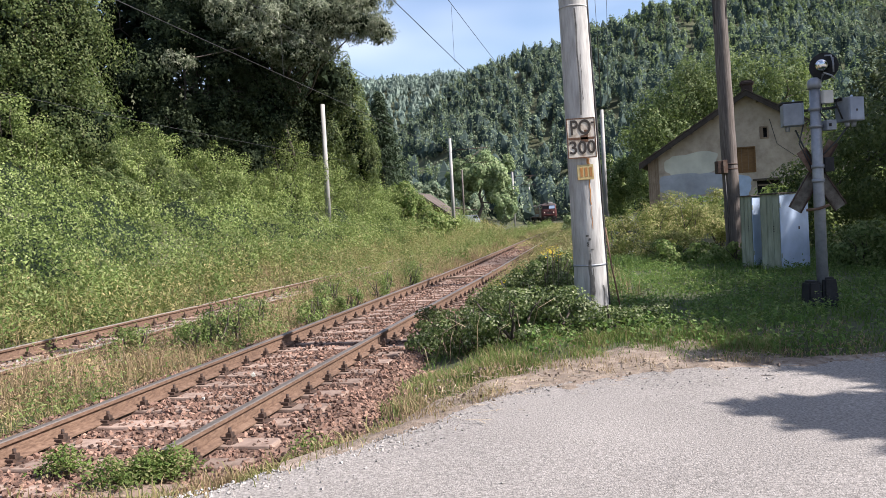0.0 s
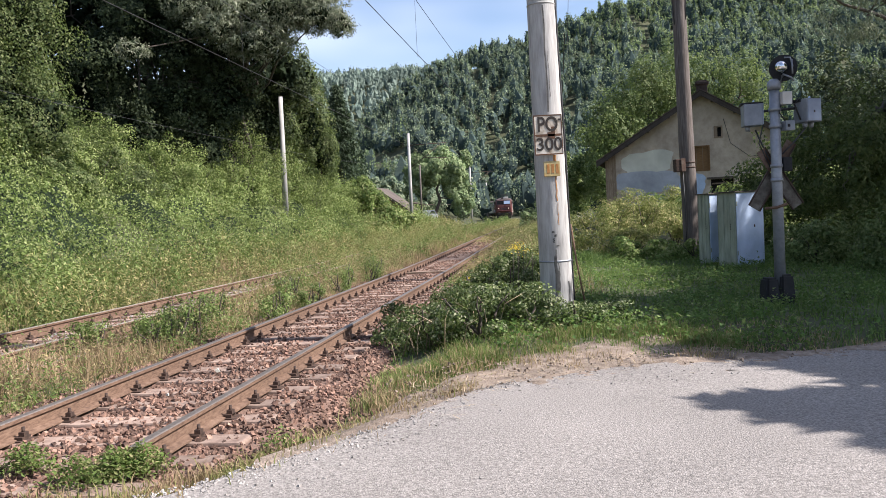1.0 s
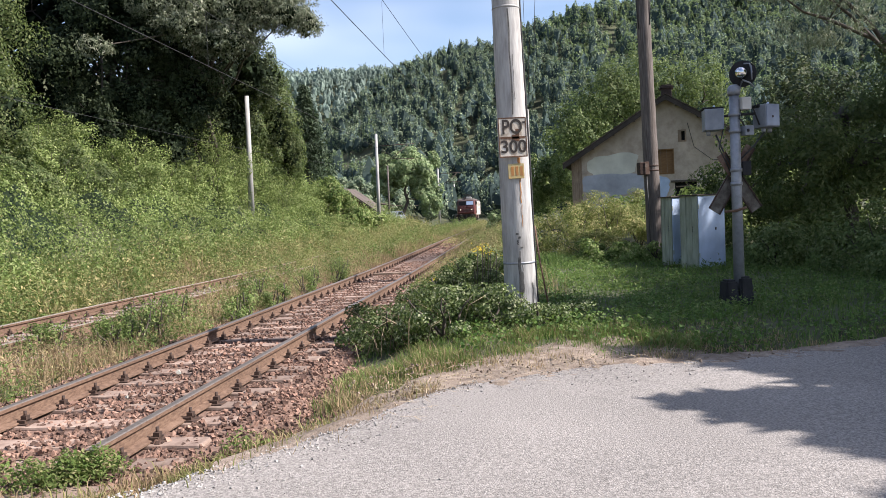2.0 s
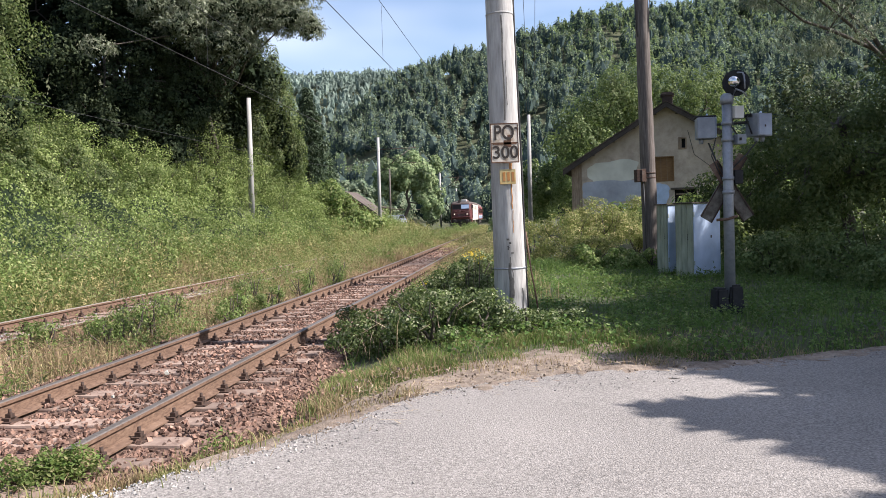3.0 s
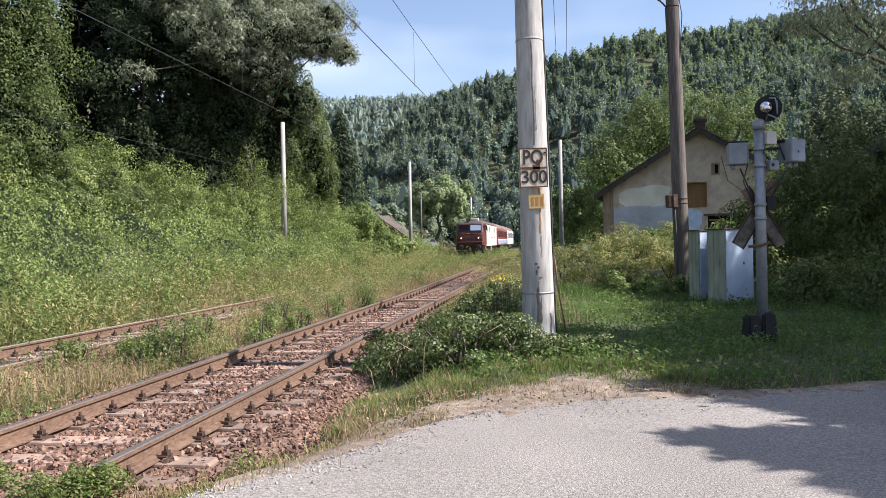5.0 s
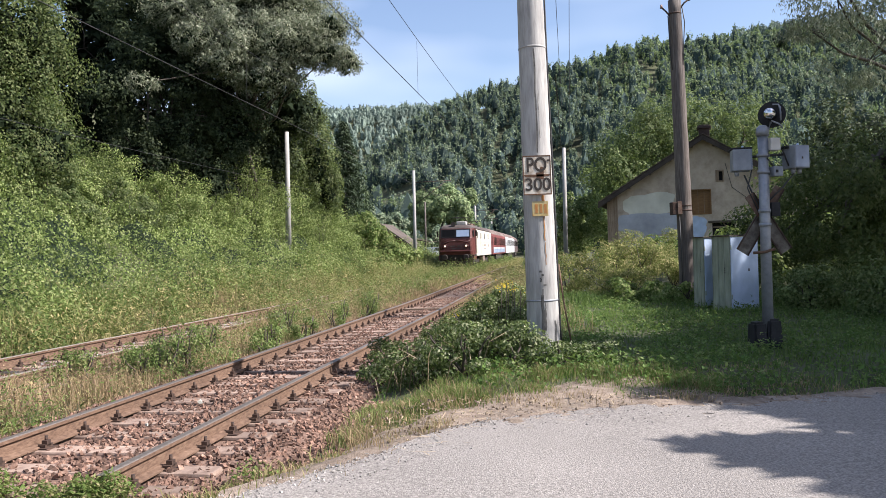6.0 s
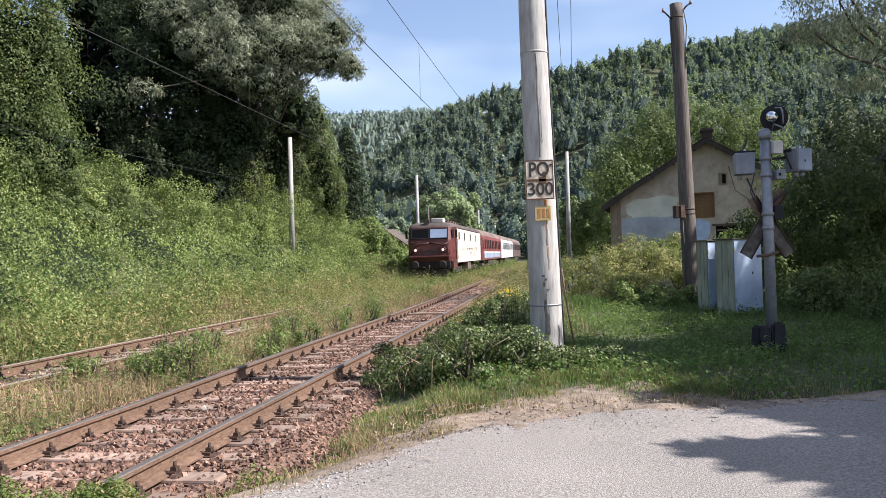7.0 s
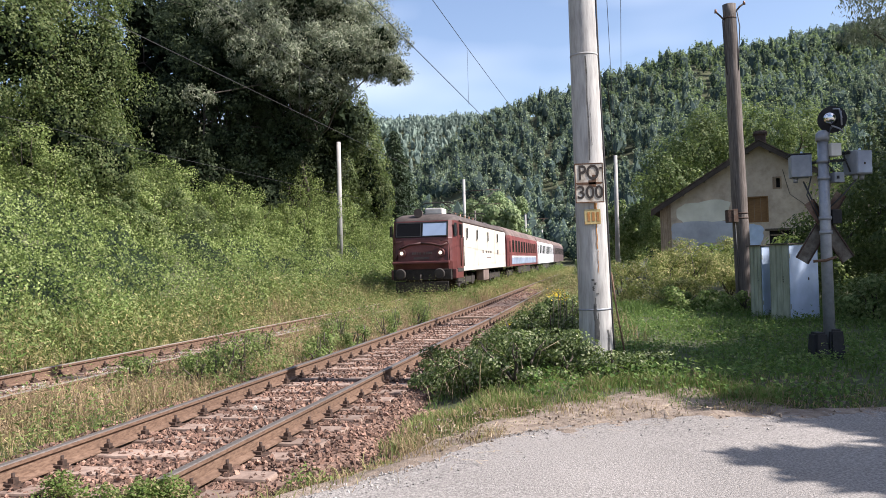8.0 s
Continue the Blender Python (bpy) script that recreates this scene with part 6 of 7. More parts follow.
    x, y = rng.uniform(0.6, 11, n), 8.2 + 14 * rng.uniform(0, 1, n) ** 1.2
    ok = (waves(x, y, 1.1, 57) + rng.uniform(-0.4, 0.4, n) > 0.0) & (y > road_edge(x) + 0.25 + 0.9 * step(3.4, 1.8, x)) & ((x - x_a(y)) > 2.3)
    x, y = x[ok], y[ok]
    h = rng.uniform(0.08, 0.3, len(x)) * np.clip(0.9 + 0.6 * waves(x, y, 0.9, 58), 0.3, 1.6)
    k = rng.uniform(0, 1, len(x)) < 0.55
    stalks("lawn_weeds", "leafy weeds standing in the shaded grass", x[k], y[k], land(x[k], y[k]), h[k], 7, 0.055, LEAF["lawn_shade"], 0.26)
    stalks("lawn_weeds", "pale-leaved weeds standing in the shaded grass", x[~k], y[~k], land(x[~k], y[~k]), h[~k], 7, 0.05, LEAF["weed"], 0.22)
    # dry fringe of the lane
    n = 9000
    x = rng.uniform(-3.4, 9, n)
    y = road_edge(x) + rng.normal(size=n) * 0.22 + 0.22 + 0.25 * rng.uniform(0, 1, n) * step(-1, 1.5, x)
    ok = (rng.uniform(0, 1, n) < 0.35 + 0.5 * step(-2.2, -0.6, x) * step(2.8, 1.2, x)) & ((waves(x, y, 0.5, 60) + rng.uniform(-0.6, 0.6, n)) > -0.1)
    x, y = x[ok], y[ok]
    g = rng.uniform(0, 1, len(x)) < np.where(x < -0.9, 0.62, 0.2)
    P = np.stack([x, y, np.maximum(land(x, y), -0.12)], 1)
    h = rng.uniform(0.04, 0.2, len(x)) * np.where(x < 0.0, 1.0, 0.4)
    tagged(blades("dry_fringe", P[~g], h[~g], 0.008, LEAF["dry"], 0.9), "dry grass fringe along the lane", "grass", kind="stuff")
    tagged(blades("green_fringe", P[g], h[g] * 0.9, 0.009, LEAF["grass"], 0.8), "green grass fringe along the lane", "grass", kind="stuff")
    n = 13000
    x = rng.uniform(-3.0, 0.1, n)
    y = road_edge(x) - 0.02 + np.abs(rng.normal(size=n)) * 0.3
    ok = waves(x, y, 0.6, 63) + rng.uniform(-0.5, 0.5, n) > -0.1
    x, y = x[ok], y[ok]
    P = np.stack([x, y, np.maximum(land(x, y), -0.17)], 1)
    h = rng.uniform(0.03, 0.16, len(x))
    g = waves(x, y, 0.6, 64) + rng.uniform(-0.6, 0.6, len(x)) > 0.1
    tagged(blades("edge_grass", P[g], h[g], 0.008, LEAF["grass"], 1.0), "low green grass where ballast meets lane", "grass", kind="stuff")
    tagged(blades("edge_grass", P[~g], h[~g], 0.007, LEAF["dry"], 1.0), "low dry grass where ballast meets lane", "grass", kind="stuff")
    # fresh grass before the brambles
    n = 14000
    c = np.array([(-0.5, 8.0), (-0.3, 8.6), (-0.05, 8.95), (0.5, 9.4), (-0.7, 8.9), (1.2, 9.3), (1.8, 9.1), (2.3, 9.3), (1.5, 9.6), (-0.9, 7.5), (2.1, 8.75), (2.6, 8.9), (2.9, 8.6), (1.0, 8.8), (0.4, 8.6)])
    w = np.array([0.14, 0.18, 0.12, 0.05, 0.14, 0.06, 0.07, 0.06, 0.04, 0.05, 0.06, 0.06, 0.05, 0.05, 0.04])
    k = rng.choice(len(c), n, p=w / w.sum())
    x, y = c[k, 0] + rng.normal(size=n) * np.where(k > 4, 0.12, 0.26), c[k, 1] + rng.normal(size=n) * np.where(k > 4, 0.12, 0.26)
    ok = (y > road_edge(x) + 0.25) & ((x - x_a(y)) > 1.75)
    x, y = x[ok], y[ok]
    h = rng.uniform(0.04, 0.2, len(x)) * np.clip(0.9 + 0.6 * waves(x, y, 0.5, 55), 0.25, 1.6)
    g = rng.uniform(0, 1, len(x)) < 0.25 + 0.35 * step(8.6, 7.9, y)
    P = np.stack([x, y, land(x, y) - 0.01], 1)
    tagged(blades("fresh_grass", P[~g], h[~g], 0.008, LEAF["fresh"], 0.9), "fresh green grass in front of the brambles", "grass", kind="stuff")
    tagged(blades("dry_grass", P[g], h[g], 0.007, LEAF["dry"], 0.9), "dry stems among the fresh grass", "grass", kind="stuff")
    # weeds at the end of the rails
    n = 3600
    c = np.array([(-2.58, 5.62), (-2.42, 5.7), (-3.3, 5.9), (-2.68, 5.4), (-2.8, 5.5), (-1.5, 6.0)])
    k = rng.choice(len(c), n, p=[0.35, 0.2, 0.2, 0.05, 0.15, 0.05])
    x, y = c[k, 0] + rng.normal(size=n) * 0.09, c[k, 1] + rng.normal(size=n) * 0.07
    P = np.stack([x, y, -0.16 + rng.uniform(0, 0.2, len(x)) * np.exp(-30 * ((x - c[k, 0]) ** 2 + (y - c[k, 1]) ** 2))], 1)
    tagged(leaves("crossing_weeds", P, rng.normal(size=P.shape) * 0.6 + [0, 0, 1], rng.uniform(0.02, 0.05, len(x)), LEAF["fresh"], None, 0.24, 0.2), "low weeds where the rails meet the lane", "weeds", kind="stuff")
    y = rng.uniform(5.2, 9.6, 1900)
    x = x_a(y) + rng.uniform(1.6, 2.45, 1900)
    ok = y > road_edge(x) + 0.1
    x, y = x[ok], y[ok]
    z = -0.25 + np.where(y < road_edge(x) + 0.8, 0.09, 0.0)
    tagged(stones("stray_ballast", np.stack([x, y, z], 1), 0.014 + 0.03 * rng.uniform(0, 1, len(x)) ** 1.6, M["ballast"]), "stray ballast stones beside the track", "ballast", kind="stuff")
    x, y = rng.uniform(-5, 6.2, 1500), rng.uniform(74, 128, 1500)
    ok = x < x_b(y) - 2.2
    x, y = x[ok], y[ok]
    stalks("far_weeds", "tall weeds round the shed down the line", x, y, land(x, y), rng.uniform(0.5, 1.2, len(x)), 6, 0.16, LEAF["stalk"], 0.2)
    x = rng.uniform(-2.2, 0.4, 1100)
    y = road_edge(x) + 0.08 - np.abs(rng.normal(size=1100)) * 0.32
    tagged(stones("edge_pebbles", np.stack([x, y, np.full(1100, -0.058)], 1), 0.005 + 0.014 * rng.uniform(0, 1, 1100) ** 2.5, M["gravel"]), "pale pebbles along the broken edge of the lane", "gravel", kind="stuff")
    # dead tufts and clods on the bare earth
    n = 5200
    x, k = rng.uniform(-0.9, 4.2, n), rng.uniform(0, 1, n) ** 1.3
    y = road_edge(x) + 0.05 + 1.9 * k
    ok = (waves(x, y, 0.45, 62) + rng.uniform(-0.5, 0.5, n) > 0.2) & ((x - x_a(y)) > 1.8)
    x, y = x[ok], y[ok]
    P = np.stack([x, y, np.maximum(land(x, y), -0.06)], 1)
    tagged(blades("dead_grass", P, rng.uniform(0.03, 0.12, len(x)), 0.006, LEAF["dry"], 1.3), "dead trampled grass on the bare earth", "grass", kind="stuff")
    x = rng.uniform(-0.8, 4.0, 900)
    y = road_edge(x) + rng.uniform(-0.15, 1.7, 900)
    tagged(stones("clods", np.stack([x, y, np.maximum(land(x, y), -0.06) + 0.004], 1), 0.006 + 0.022 * rng.uniform(0, 1, 900) ** 3, M["dirt"]), "crumbs of dry earth", "earth", kind="stuff")
    # straw and dead stalks lying on the verge
    n = 420
    x, y = rng.uniform(-0.6, 2.8, n), 0
    y = road_edge(x) + rng.normal(size=n) * 0.38 + 0.4
    a, ln = rng.uniform(-1.5, 1.6, n), 0.04 + 0.2 * rng.uniform(0, 1, n) ** 2
    d = np.stack([np.cos(a), np.sin(a), 0 * a], 1) * ln[:, None]
    b = np.stack([-np.sin(a), np.cos(a), 0 * a], 1) * 0.004
    c = np.stack([x, y, np.maximum(land(x, y), -0.055) + 0.012 + rng.uniform(0, 0.02, n)], 1)
    V = np.stack([c - b, c + b, c + d + b, c + d - b], 1).reshape(-1, 3)
    ob = new("lying_straw", mesh_np("lying_straw", V, np.arange(4 * n).reshape(-1, 4), M["straw_lying"]))
    tagged(ob, "dry straw lying on the verge", "straw", kind="stuff")
    u, q = rng.uniform(-5.6, -2.7, 1500), -3 + 15 * rng.uniform(0, 1, 1500)
    ok = waves(u * 2, q, 1.6, 66) + rng.uniform(-0.5, 0.5, 1500) > 0.05
    tagged(stones("track_gravel", on_track(u[ok], q[ok], -0.19), rng.uniform(0.02, 0.05, ok.sum()), M["gravel"]), "pale gravel lying along the second track", "gravel", kind="stuff")
    # a few pale stones on the ballast
    u, q = rng.uniform(-0.6, 1.4, 6), rng.uniform(-6.0, 0.0, 6)
    tagged(stones("pale_stones", on_track(u, q, -0.165), rng.uniform(0.024, 0.04, 6), M["plaster_new"]), "pale stones lying on the ballast", "stone", kind="stuff")
    # grit and pebbles on the lane and its edge
    n = 2600
    x = rng.uniform(-3.5, 7, n)
    y = np.where(rng.uniform(0, 1, n) < 0.94, road_edge(x) - np.abs(rng.normal(size=n)) * 0.4 + 0.1, rng.uniform(2.2, 8, n))
    ok = y < road_edge(x) + 0.2
    x, y = x[ok], y[ok]
    tagged(stones("lane_grit", np.stack([x, y, np.full(len(x), -0.062)], 1), 0.004 + 0.013 * rng.uniform(0, 1, len(x)) ** 3, M["gravel"]), "loose pale grit on the lane", "gravel", kind="stuff")


def build_brambles():
    b = [(-0.75, 11.2, 0.2, 0.45, 0.6, 0.36), (-0.3, 10.4, 0.25, 0.6, 0.7, 0.42), (0.3, 10.0, 0.26, 0.65, 0.6, 0.42), (0.45, 11.2, 0.3, 0.7, 0.8, 0.46), (0.95, 10.2, 0.22, 0.55, 0.6, 0.36), (0.25, 12.5, 0.25, 0.6, 0.9, 0.4), (0.95, 12.5, 0.36, 0.6, 0.9, 0.5), (0.9, 14.4, 0.3, 0.6, 1.2, 0.45), (1.5, 9.95, 0.12, 0.5, 0.4, 0.25), (2.0, 10.4, 0.1, 0.6, 0.5, 0.22), (1.6, 14.2, 0.4, 0.7, 1.0, 0.5), (0.95, 12.0, 0.5, 0.45, 0.5, 0.42), (0.5, 11.7, 0.42, 0.45, 0.5, 0.4), (1.2, 13.2, 0.55, 0.4, 0.6, 0.4)]
    shrub("bramble_bush", "sprawling bramble bush with pale-backed leaves by the pole", b, 70000, 0.04, LEAF["bramble"], sub=34, spread=0.25)
    r = random.Random(2)
    rag = thing("ragwort_plant", "yellow-flowered ragwort above the brambles", "flower")
    bm, P = bmesh.new(), []
    for i in range(9):
        x, y = (r.gauss(1.02, 0.09), r.gauss(11.75, 0.12)) if i < 7 else (r.gauss(0.4, 0.12), r.gauss(12.8, 0.2))
        z = float(land(x, y)) + (r.uniform(0.9, 1.04) if i < 7 else r.uniform(0.6, 0.66))
        tube([(x, y, z - 0.8), (x + 0.03, y, z)], 0.005, 5, bm)
        for _ in range(16):
            P.append((x + r.gauss(0, 0.045), y + r.gauss(0, 0.045), z + r.gauss(0, 0.03)))
    tagged(part("stem", bm, M["bark"], rag), kind="stuff")
    bm = bmesh.new()
    for i in range(46):
        x, y = r.uniform(-0.75, 0.5), r.uniform(9.6, 11.3)
        a, ln = r.uniform(0, 6.28), r.uniform(0.25, 0.6)
        z = float(land(x, y))
        tube([(x, y, z), (x + 0.25 * ln * math.cos(a), y + 0.25 * ln * math.sin(a), z + 0.75 * ln), (x + 0.7 * ln * math.cos(a), y + 0.7 * ln * math.sin(a), z + ln)], [0.007, 0.005, 0.002], 4, bm)
    canes = part("dead_canes", bm, M["straw_lying"])
    tagged(canes, "bleached dead canes among the brambles", "canes", kind="stuff")
    P = np.array(P)
    tagged(leaves("flowers", P, rng.normal(size=P.shape) * 0.4 + [0, -0.5, 1], rng.uniform(0.014, 0.026, len(P)), LEAF["flower"], rag, 0.45, 0.0), kind="stuff")
    n = 900
    x, y = rng.uniform(1.5, 2.6, n), 12.6 + 14 * rng.uniform(0, 1, n)
    tagged(blades("dry_stalks", np.stack([x + 0.1 * (y - 12.6), y, land(x, y) - 0.02], 1), rng.uniform(0.25, 0.65, n), 0.007, LEAF["dry"], 0.7), "tall dry stalks behind the concrete pole", "grass", kind="stuff")


def build_trees():
    global rng
    tree("ivy_tree", "tall tree smothered in green creeper", (-17, 31.5), (-16.5, 31.5, 14), 0.4,
         [(-16.2, 31, 6.5, 3.0, 2.6, 3.6), (-17.4, 30, 10.5, 3.2, 2.6, 3.6), (-15.6, 32, 10.0, 2.6, 2.6, 3.6), (-16.6, 32, 14, 3.0, 3.0, 3.4), (-19.8, 29, 8, 2.6, 2.6, 5.0), (-14.3, 31.5, 6.0, 1.6, 1.8, 2.2), (-19, 30, 14, 3, 3, 3.5)], 105000, 0.098, LEAF["vine_dark"], 0.4, sub=60, spread=0.24, shade_core=9000)
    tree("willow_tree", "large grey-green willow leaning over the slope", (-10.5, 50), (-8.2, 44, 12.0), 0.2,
         [(-8.6, 43, 13.0, 3.0, 4.0, 2.4), (-6.4, 42.3, 12.8, 2.8, 3.2, 1.8), (-8.6, 44, 16.4, 4.4, 4.5, 2.8), (-4.3, 41.6, 12.1, 1.6, 1.8, 0.9), (-13.3, 39.6, 10.3, 0.9, 0.9, 0.6), (-7.6, 41.6, 10.9, 2.0, 1.8, 1.1), (-6.6, 45, 15.0, 3.2, 3.4, 2.4), (-4.4, 42.5, 13.6, 1.8, 2.0, 1.1), (-3.4, 41.4, 11.6, 0.9, 1.2, 0.7), (-10.6, 43.5, 15.0, 1.8, 3, 2.0), (-10.9, 41.6, 13.0, 1.7, 2.0, 1.1), (-9.6, 41.0, 11.6, 1.5, 1.5, 0.8), (-12.4, 41.5, 14.6, 1.6, 1.8, 1.2)], 108000, 0.15, LEAF["willow"], 0.16, 0.8, sub=150, spread=0.17, shade_core=9000)
    tree("shaded_tree", "broadleaf tree beside the willow, its shade put into the leaf colour", (-14.4, 48), (-14, 45, 13), 0.25,
         [(-13.6, 43.5, 12.6, 2.6, 3.0, 2.8), (-14.5, 45, 16, 3.5, 4, 3), (-12.0, 42.5, 11.0, 2.0, 2.0, 1.6), (-15.5, 42, 10.4, 2.0, 2.0, 2.6), (-11.2, 44.5, 14.0, 1.8, 2.4, 2.4), (-13.2, 45.5, 8.4, 2.6, 1.8, 2.4), (-10.4, 46.5, 9.4, 2.6, 1.8, 2.4), (-7.8, 50.0, 10.4, 2.4, 1.8, 2.0), (-12.6, 42.5, 8.0, 2.2, 1.4, 2.2), (-9.6, 43.5, 8.4, 2.2, 1.4, 2.2), (-11.0, 42.5, 5.8, 2.2, 1.2, 1.8), (-9.2, 50.0, 7.6, 2.0, 1.2, 2.2), (-14.0, 41.0, 6.6, 1.8, 1.2, 1.8)], 48000, 0.15, LEAF["shade_leaf"], 0.34, 0.6, sub=40, spread=0.26, shade_core=8000)
    # Backing tree: its near-black leaves paint in the shade under the crowns.
    tree("shaded_tree", "tree behind the willow, shade put into its near-black leaves", (-15, 50), (-14.5, 50, 13), 0.35,
         [(-18, 49, 9, 3.2, 2, 5), (-14.5, 51, 8, 3, 2, 5), (-11.5, 51, 8, 2.6, 2, 5), (-19, 47, 14, 3, 3, 4), (-15, 51, 14, 4, 2.5, 4), (-22, 46, 11, 3, 3, 5), (-12.6, 49, 6.0, 2.6, 1.4, 3.0), (-16.4, 48, 6.4, 2.4, 1.4, 3.0), (-12, 50, 13.5, 4, 1.6, 3.6), (-9, 50, 12.5, 2.6, 1.6, 3.2), (-17.5, 50, 17, 4, 2, 3.6), (-13, 50, 17.5, 4, 1.6, 3), (-9.5, 51, 16.5, 3, 1.4, 2.6)], 22000, 0.5, LEAF["inner_shade"], 0.4, sub=24, spread=0.34)
    tree("ivy_tree", "trees hung with dark ivy above the mast", (-8.4, 56), (-7.6, 53, 10), 0.16,
         [(-8.6, 52, 8.4, 2.2, 2.2, 3.4), (-6.6, 52.5, 7.6, 1.7, 2.0, 3.4), (-7.6, 52, 11.0, 2.0, 2.2, 2.4), (-10.4, 50.5, 7.2, 1.6, 1.6, 2.0), (-5.8, 53, 6.0, 1.2, 1.6, 2.0)], 42000, 0.13, LEAF["vine_dark"], 0.36, sub=46, spread=0.28, shade_core=5000)
    spruce((-5.5, 63), 9.8, 3.0)
    shrub("bush", "rounded green bush on the bank", [(-4.6, 60, 1.6, 1.9, 2.0, 1.9), (-2.8, 62, 1.4, 1.8, 2.0, 1.6), (-3.8, 61, 2.6, 1.5, 1.6, 1.3)], 11000, 0.2, LEAF["weed"], "bushes on the bank", 20, 0.34)
    shrub("bush", "bright green bush on the bank", [(-1.4, 64, 1.0, 1.5, 1.8, 1.3), (-0.6, 67, 0.7, 1.2, 1.5, 1.0), (-2.6, 57, 0.7, 1.4, 1.4, 0.9)], 7500, 0.24, LEAF["vine"], "bushes on the bank", 20, 0.34)
    for x, y, k, lf in ((-13.2, 33, 1.1, "vine"), (-11.6, 36, 0.7, "vine_dark"), (-10, 40, 1.2, "vine"), (-15.2, 28.5, 1.2, "vine"), (-12.5, 30, 0.8, "vine_dark"), (-9.2, 44.5, 1.0, "vine"), (-13.0, 36, 1.3, "vine"), (-14.9, 33.5, 1.2, "vine_dark"), (-11.2, 39.5, 1.25, "vine"), (-12.0, 34.2, 1.0, "vine_dark"), (-9.4, 46.5, 1.7, "vine"), (-7.8, 50, 1.7, "vine"), (-6.0, 53, 1.6, "vine"), (-5.2, 57, 1.5, "vine"), (-17.5, 25.5, 1.3, "vine_dark")):
        shrub("bush", "creeper-covered bush high on the bank", [(x, y, 0.8 * k, 1.3 * k, 1.3 * k, 1.1 * k), (x - 0.9, y + 0.5, 1.3 * k, 1.1 * k, 1.1 * k, 1.1 * k)], 8500, 0.09, LEAF[lf], "bushes on the bank", 30, 0.28)
    # trees down the line
    tree("broadleaf_tree", "round pale green tree beside the far line", (3.6, 112), (4.2, 112, 7), 0.3,
         [(3.4, 112, 8.6, 3.4, 3.2, 3.2), (6.4, 113, 7.6, 2.8, 3.0, 3.4), (1.2, 112, 7.0, 2.4, 2.4, 2.6), (7.6, 112, 4.0, 1.8, 2.0, 2.6)], 16000, 0.38, LEAF["wood_bright"], 0.36, sub=26, spread=0.3)
    tree("broadleaf_tree", "dark tree beside the far line", (0, 120), (0, 120, 6), 0.3,
         [(-2, 120, 5.0, 3.2, 3, 3.4), (3, 124, 4.0, 2.6, 3, 3.2), (-6, 118, 5.5, 3, 3, 3.5), (8.6, 124, 3.2, 2.2, 2.0, 2.6)], 12000, 0.4, LEAF["wood_hazy"], 0.36, sub=26, spread=0.3)
    tree("broadleaf_tree", "green trees beside the line by the house", (15.5, 64), (15.6, 64, 6), 0.3,
         [(13.2, 66, 4.0, 2.0, 2.2, 2.6), (15.6, 64, 5.6, 2.6, 2.6, 3.4), (17.2, 62, 7.2, 2.6, 2.4, 3.0), (14.4, 70, 3.2, 2.2, 2.4, 2.6)], 20000, 0.24, LEAF["tree_mid"], 0.36, sub=40, spread=0.27)
    tree("broadleaf_tree", "spreading green tree behind the house", (17.5, 54), (17.6, 54, 7), 0.35,
         [(15.6, 54, 8.6, 2.8, 2.6, 3.0), (18.6, 55, 9.8, 3.2, 2.8, 3.2), (13.4, 53, 6.4, 2.0, 2.2, 2.6), (22.4, 54, 8.6, 3.0, 2.6, 3.2), (12.8, 52, 3.4, 1.6, 2.2, 2.4)], 38000, 0.16, LEAF["tree_mid"], 0.36, sub=60, spread=0.26)
    # Leaf colour carries the shaded side of this tree.
    tree("broadleaf_tree", "dense tree beside the house, its shade put into the leaf colour", (21.6, 40), (21.6, 40, 6), 0.3,
         [(20.4, 38.5, 5.0, 2.4, 2.2, 3.4), (23.0, 39, 5.6, 3.0, 2.6, 2.6), (21.0, 37, 2.6, 2.2, 2.0, 2.2), (25.5, 38, 4.0, 2.8, 2.6, 3.6)], 17000, 0.19, LEAF["shade_leaf"], 0.36, sub=36, spread=0.3)
    # right-hand side, near
    tree("weeping_tree", "tall fine-leaved tree with drooping twigs", (20.6, 29.6), (19.3, 29.3, 10.9), 0.26,
         [(17.9, 28.8, 11.9, 4.0, 3.6, 3.0), (15.3, 28.4, 10.4, 2.3, 2.6, 1.5), (21.0, 30.5, 14.6, 5.0, 4.6, 4.0), (15.2, 29.1, 12.9, 2.5, 3.0, 1.7), (16.9, 29.4, 8.2, 1.7, 2.2, 1.2), (14.1, 28.1, 9.2, 1.3, 1.5, 0.7)], 30000, 0.18, LEAF["willow"], 0.14, 1.1, sub=40, spread=0.25)
    tree("broadleaf_tree", "dark bushy tree behind the signal", (12.4, 21), (12.4, 21, 4), 0.2,
         [(10.6, 19.8, 2.2, 1.6, 1.6, 2.0), (12.6, 20.5, 3.0, 2.2, 2.0, 1.8), (11.4, 22.5, 2.4, 2.0, 1.8, 1.6), (14.5, 20, 3.0, 2.2, 2.0, 3.0), (9.6, 22.0, 1.4, 1.3, 1.3, 1.3)], 42000, 0.1, LEAF["vine_dark"], 0.36, sub=44, spread=0.27)
    others, rng = rng, np.random.default_rng(8)
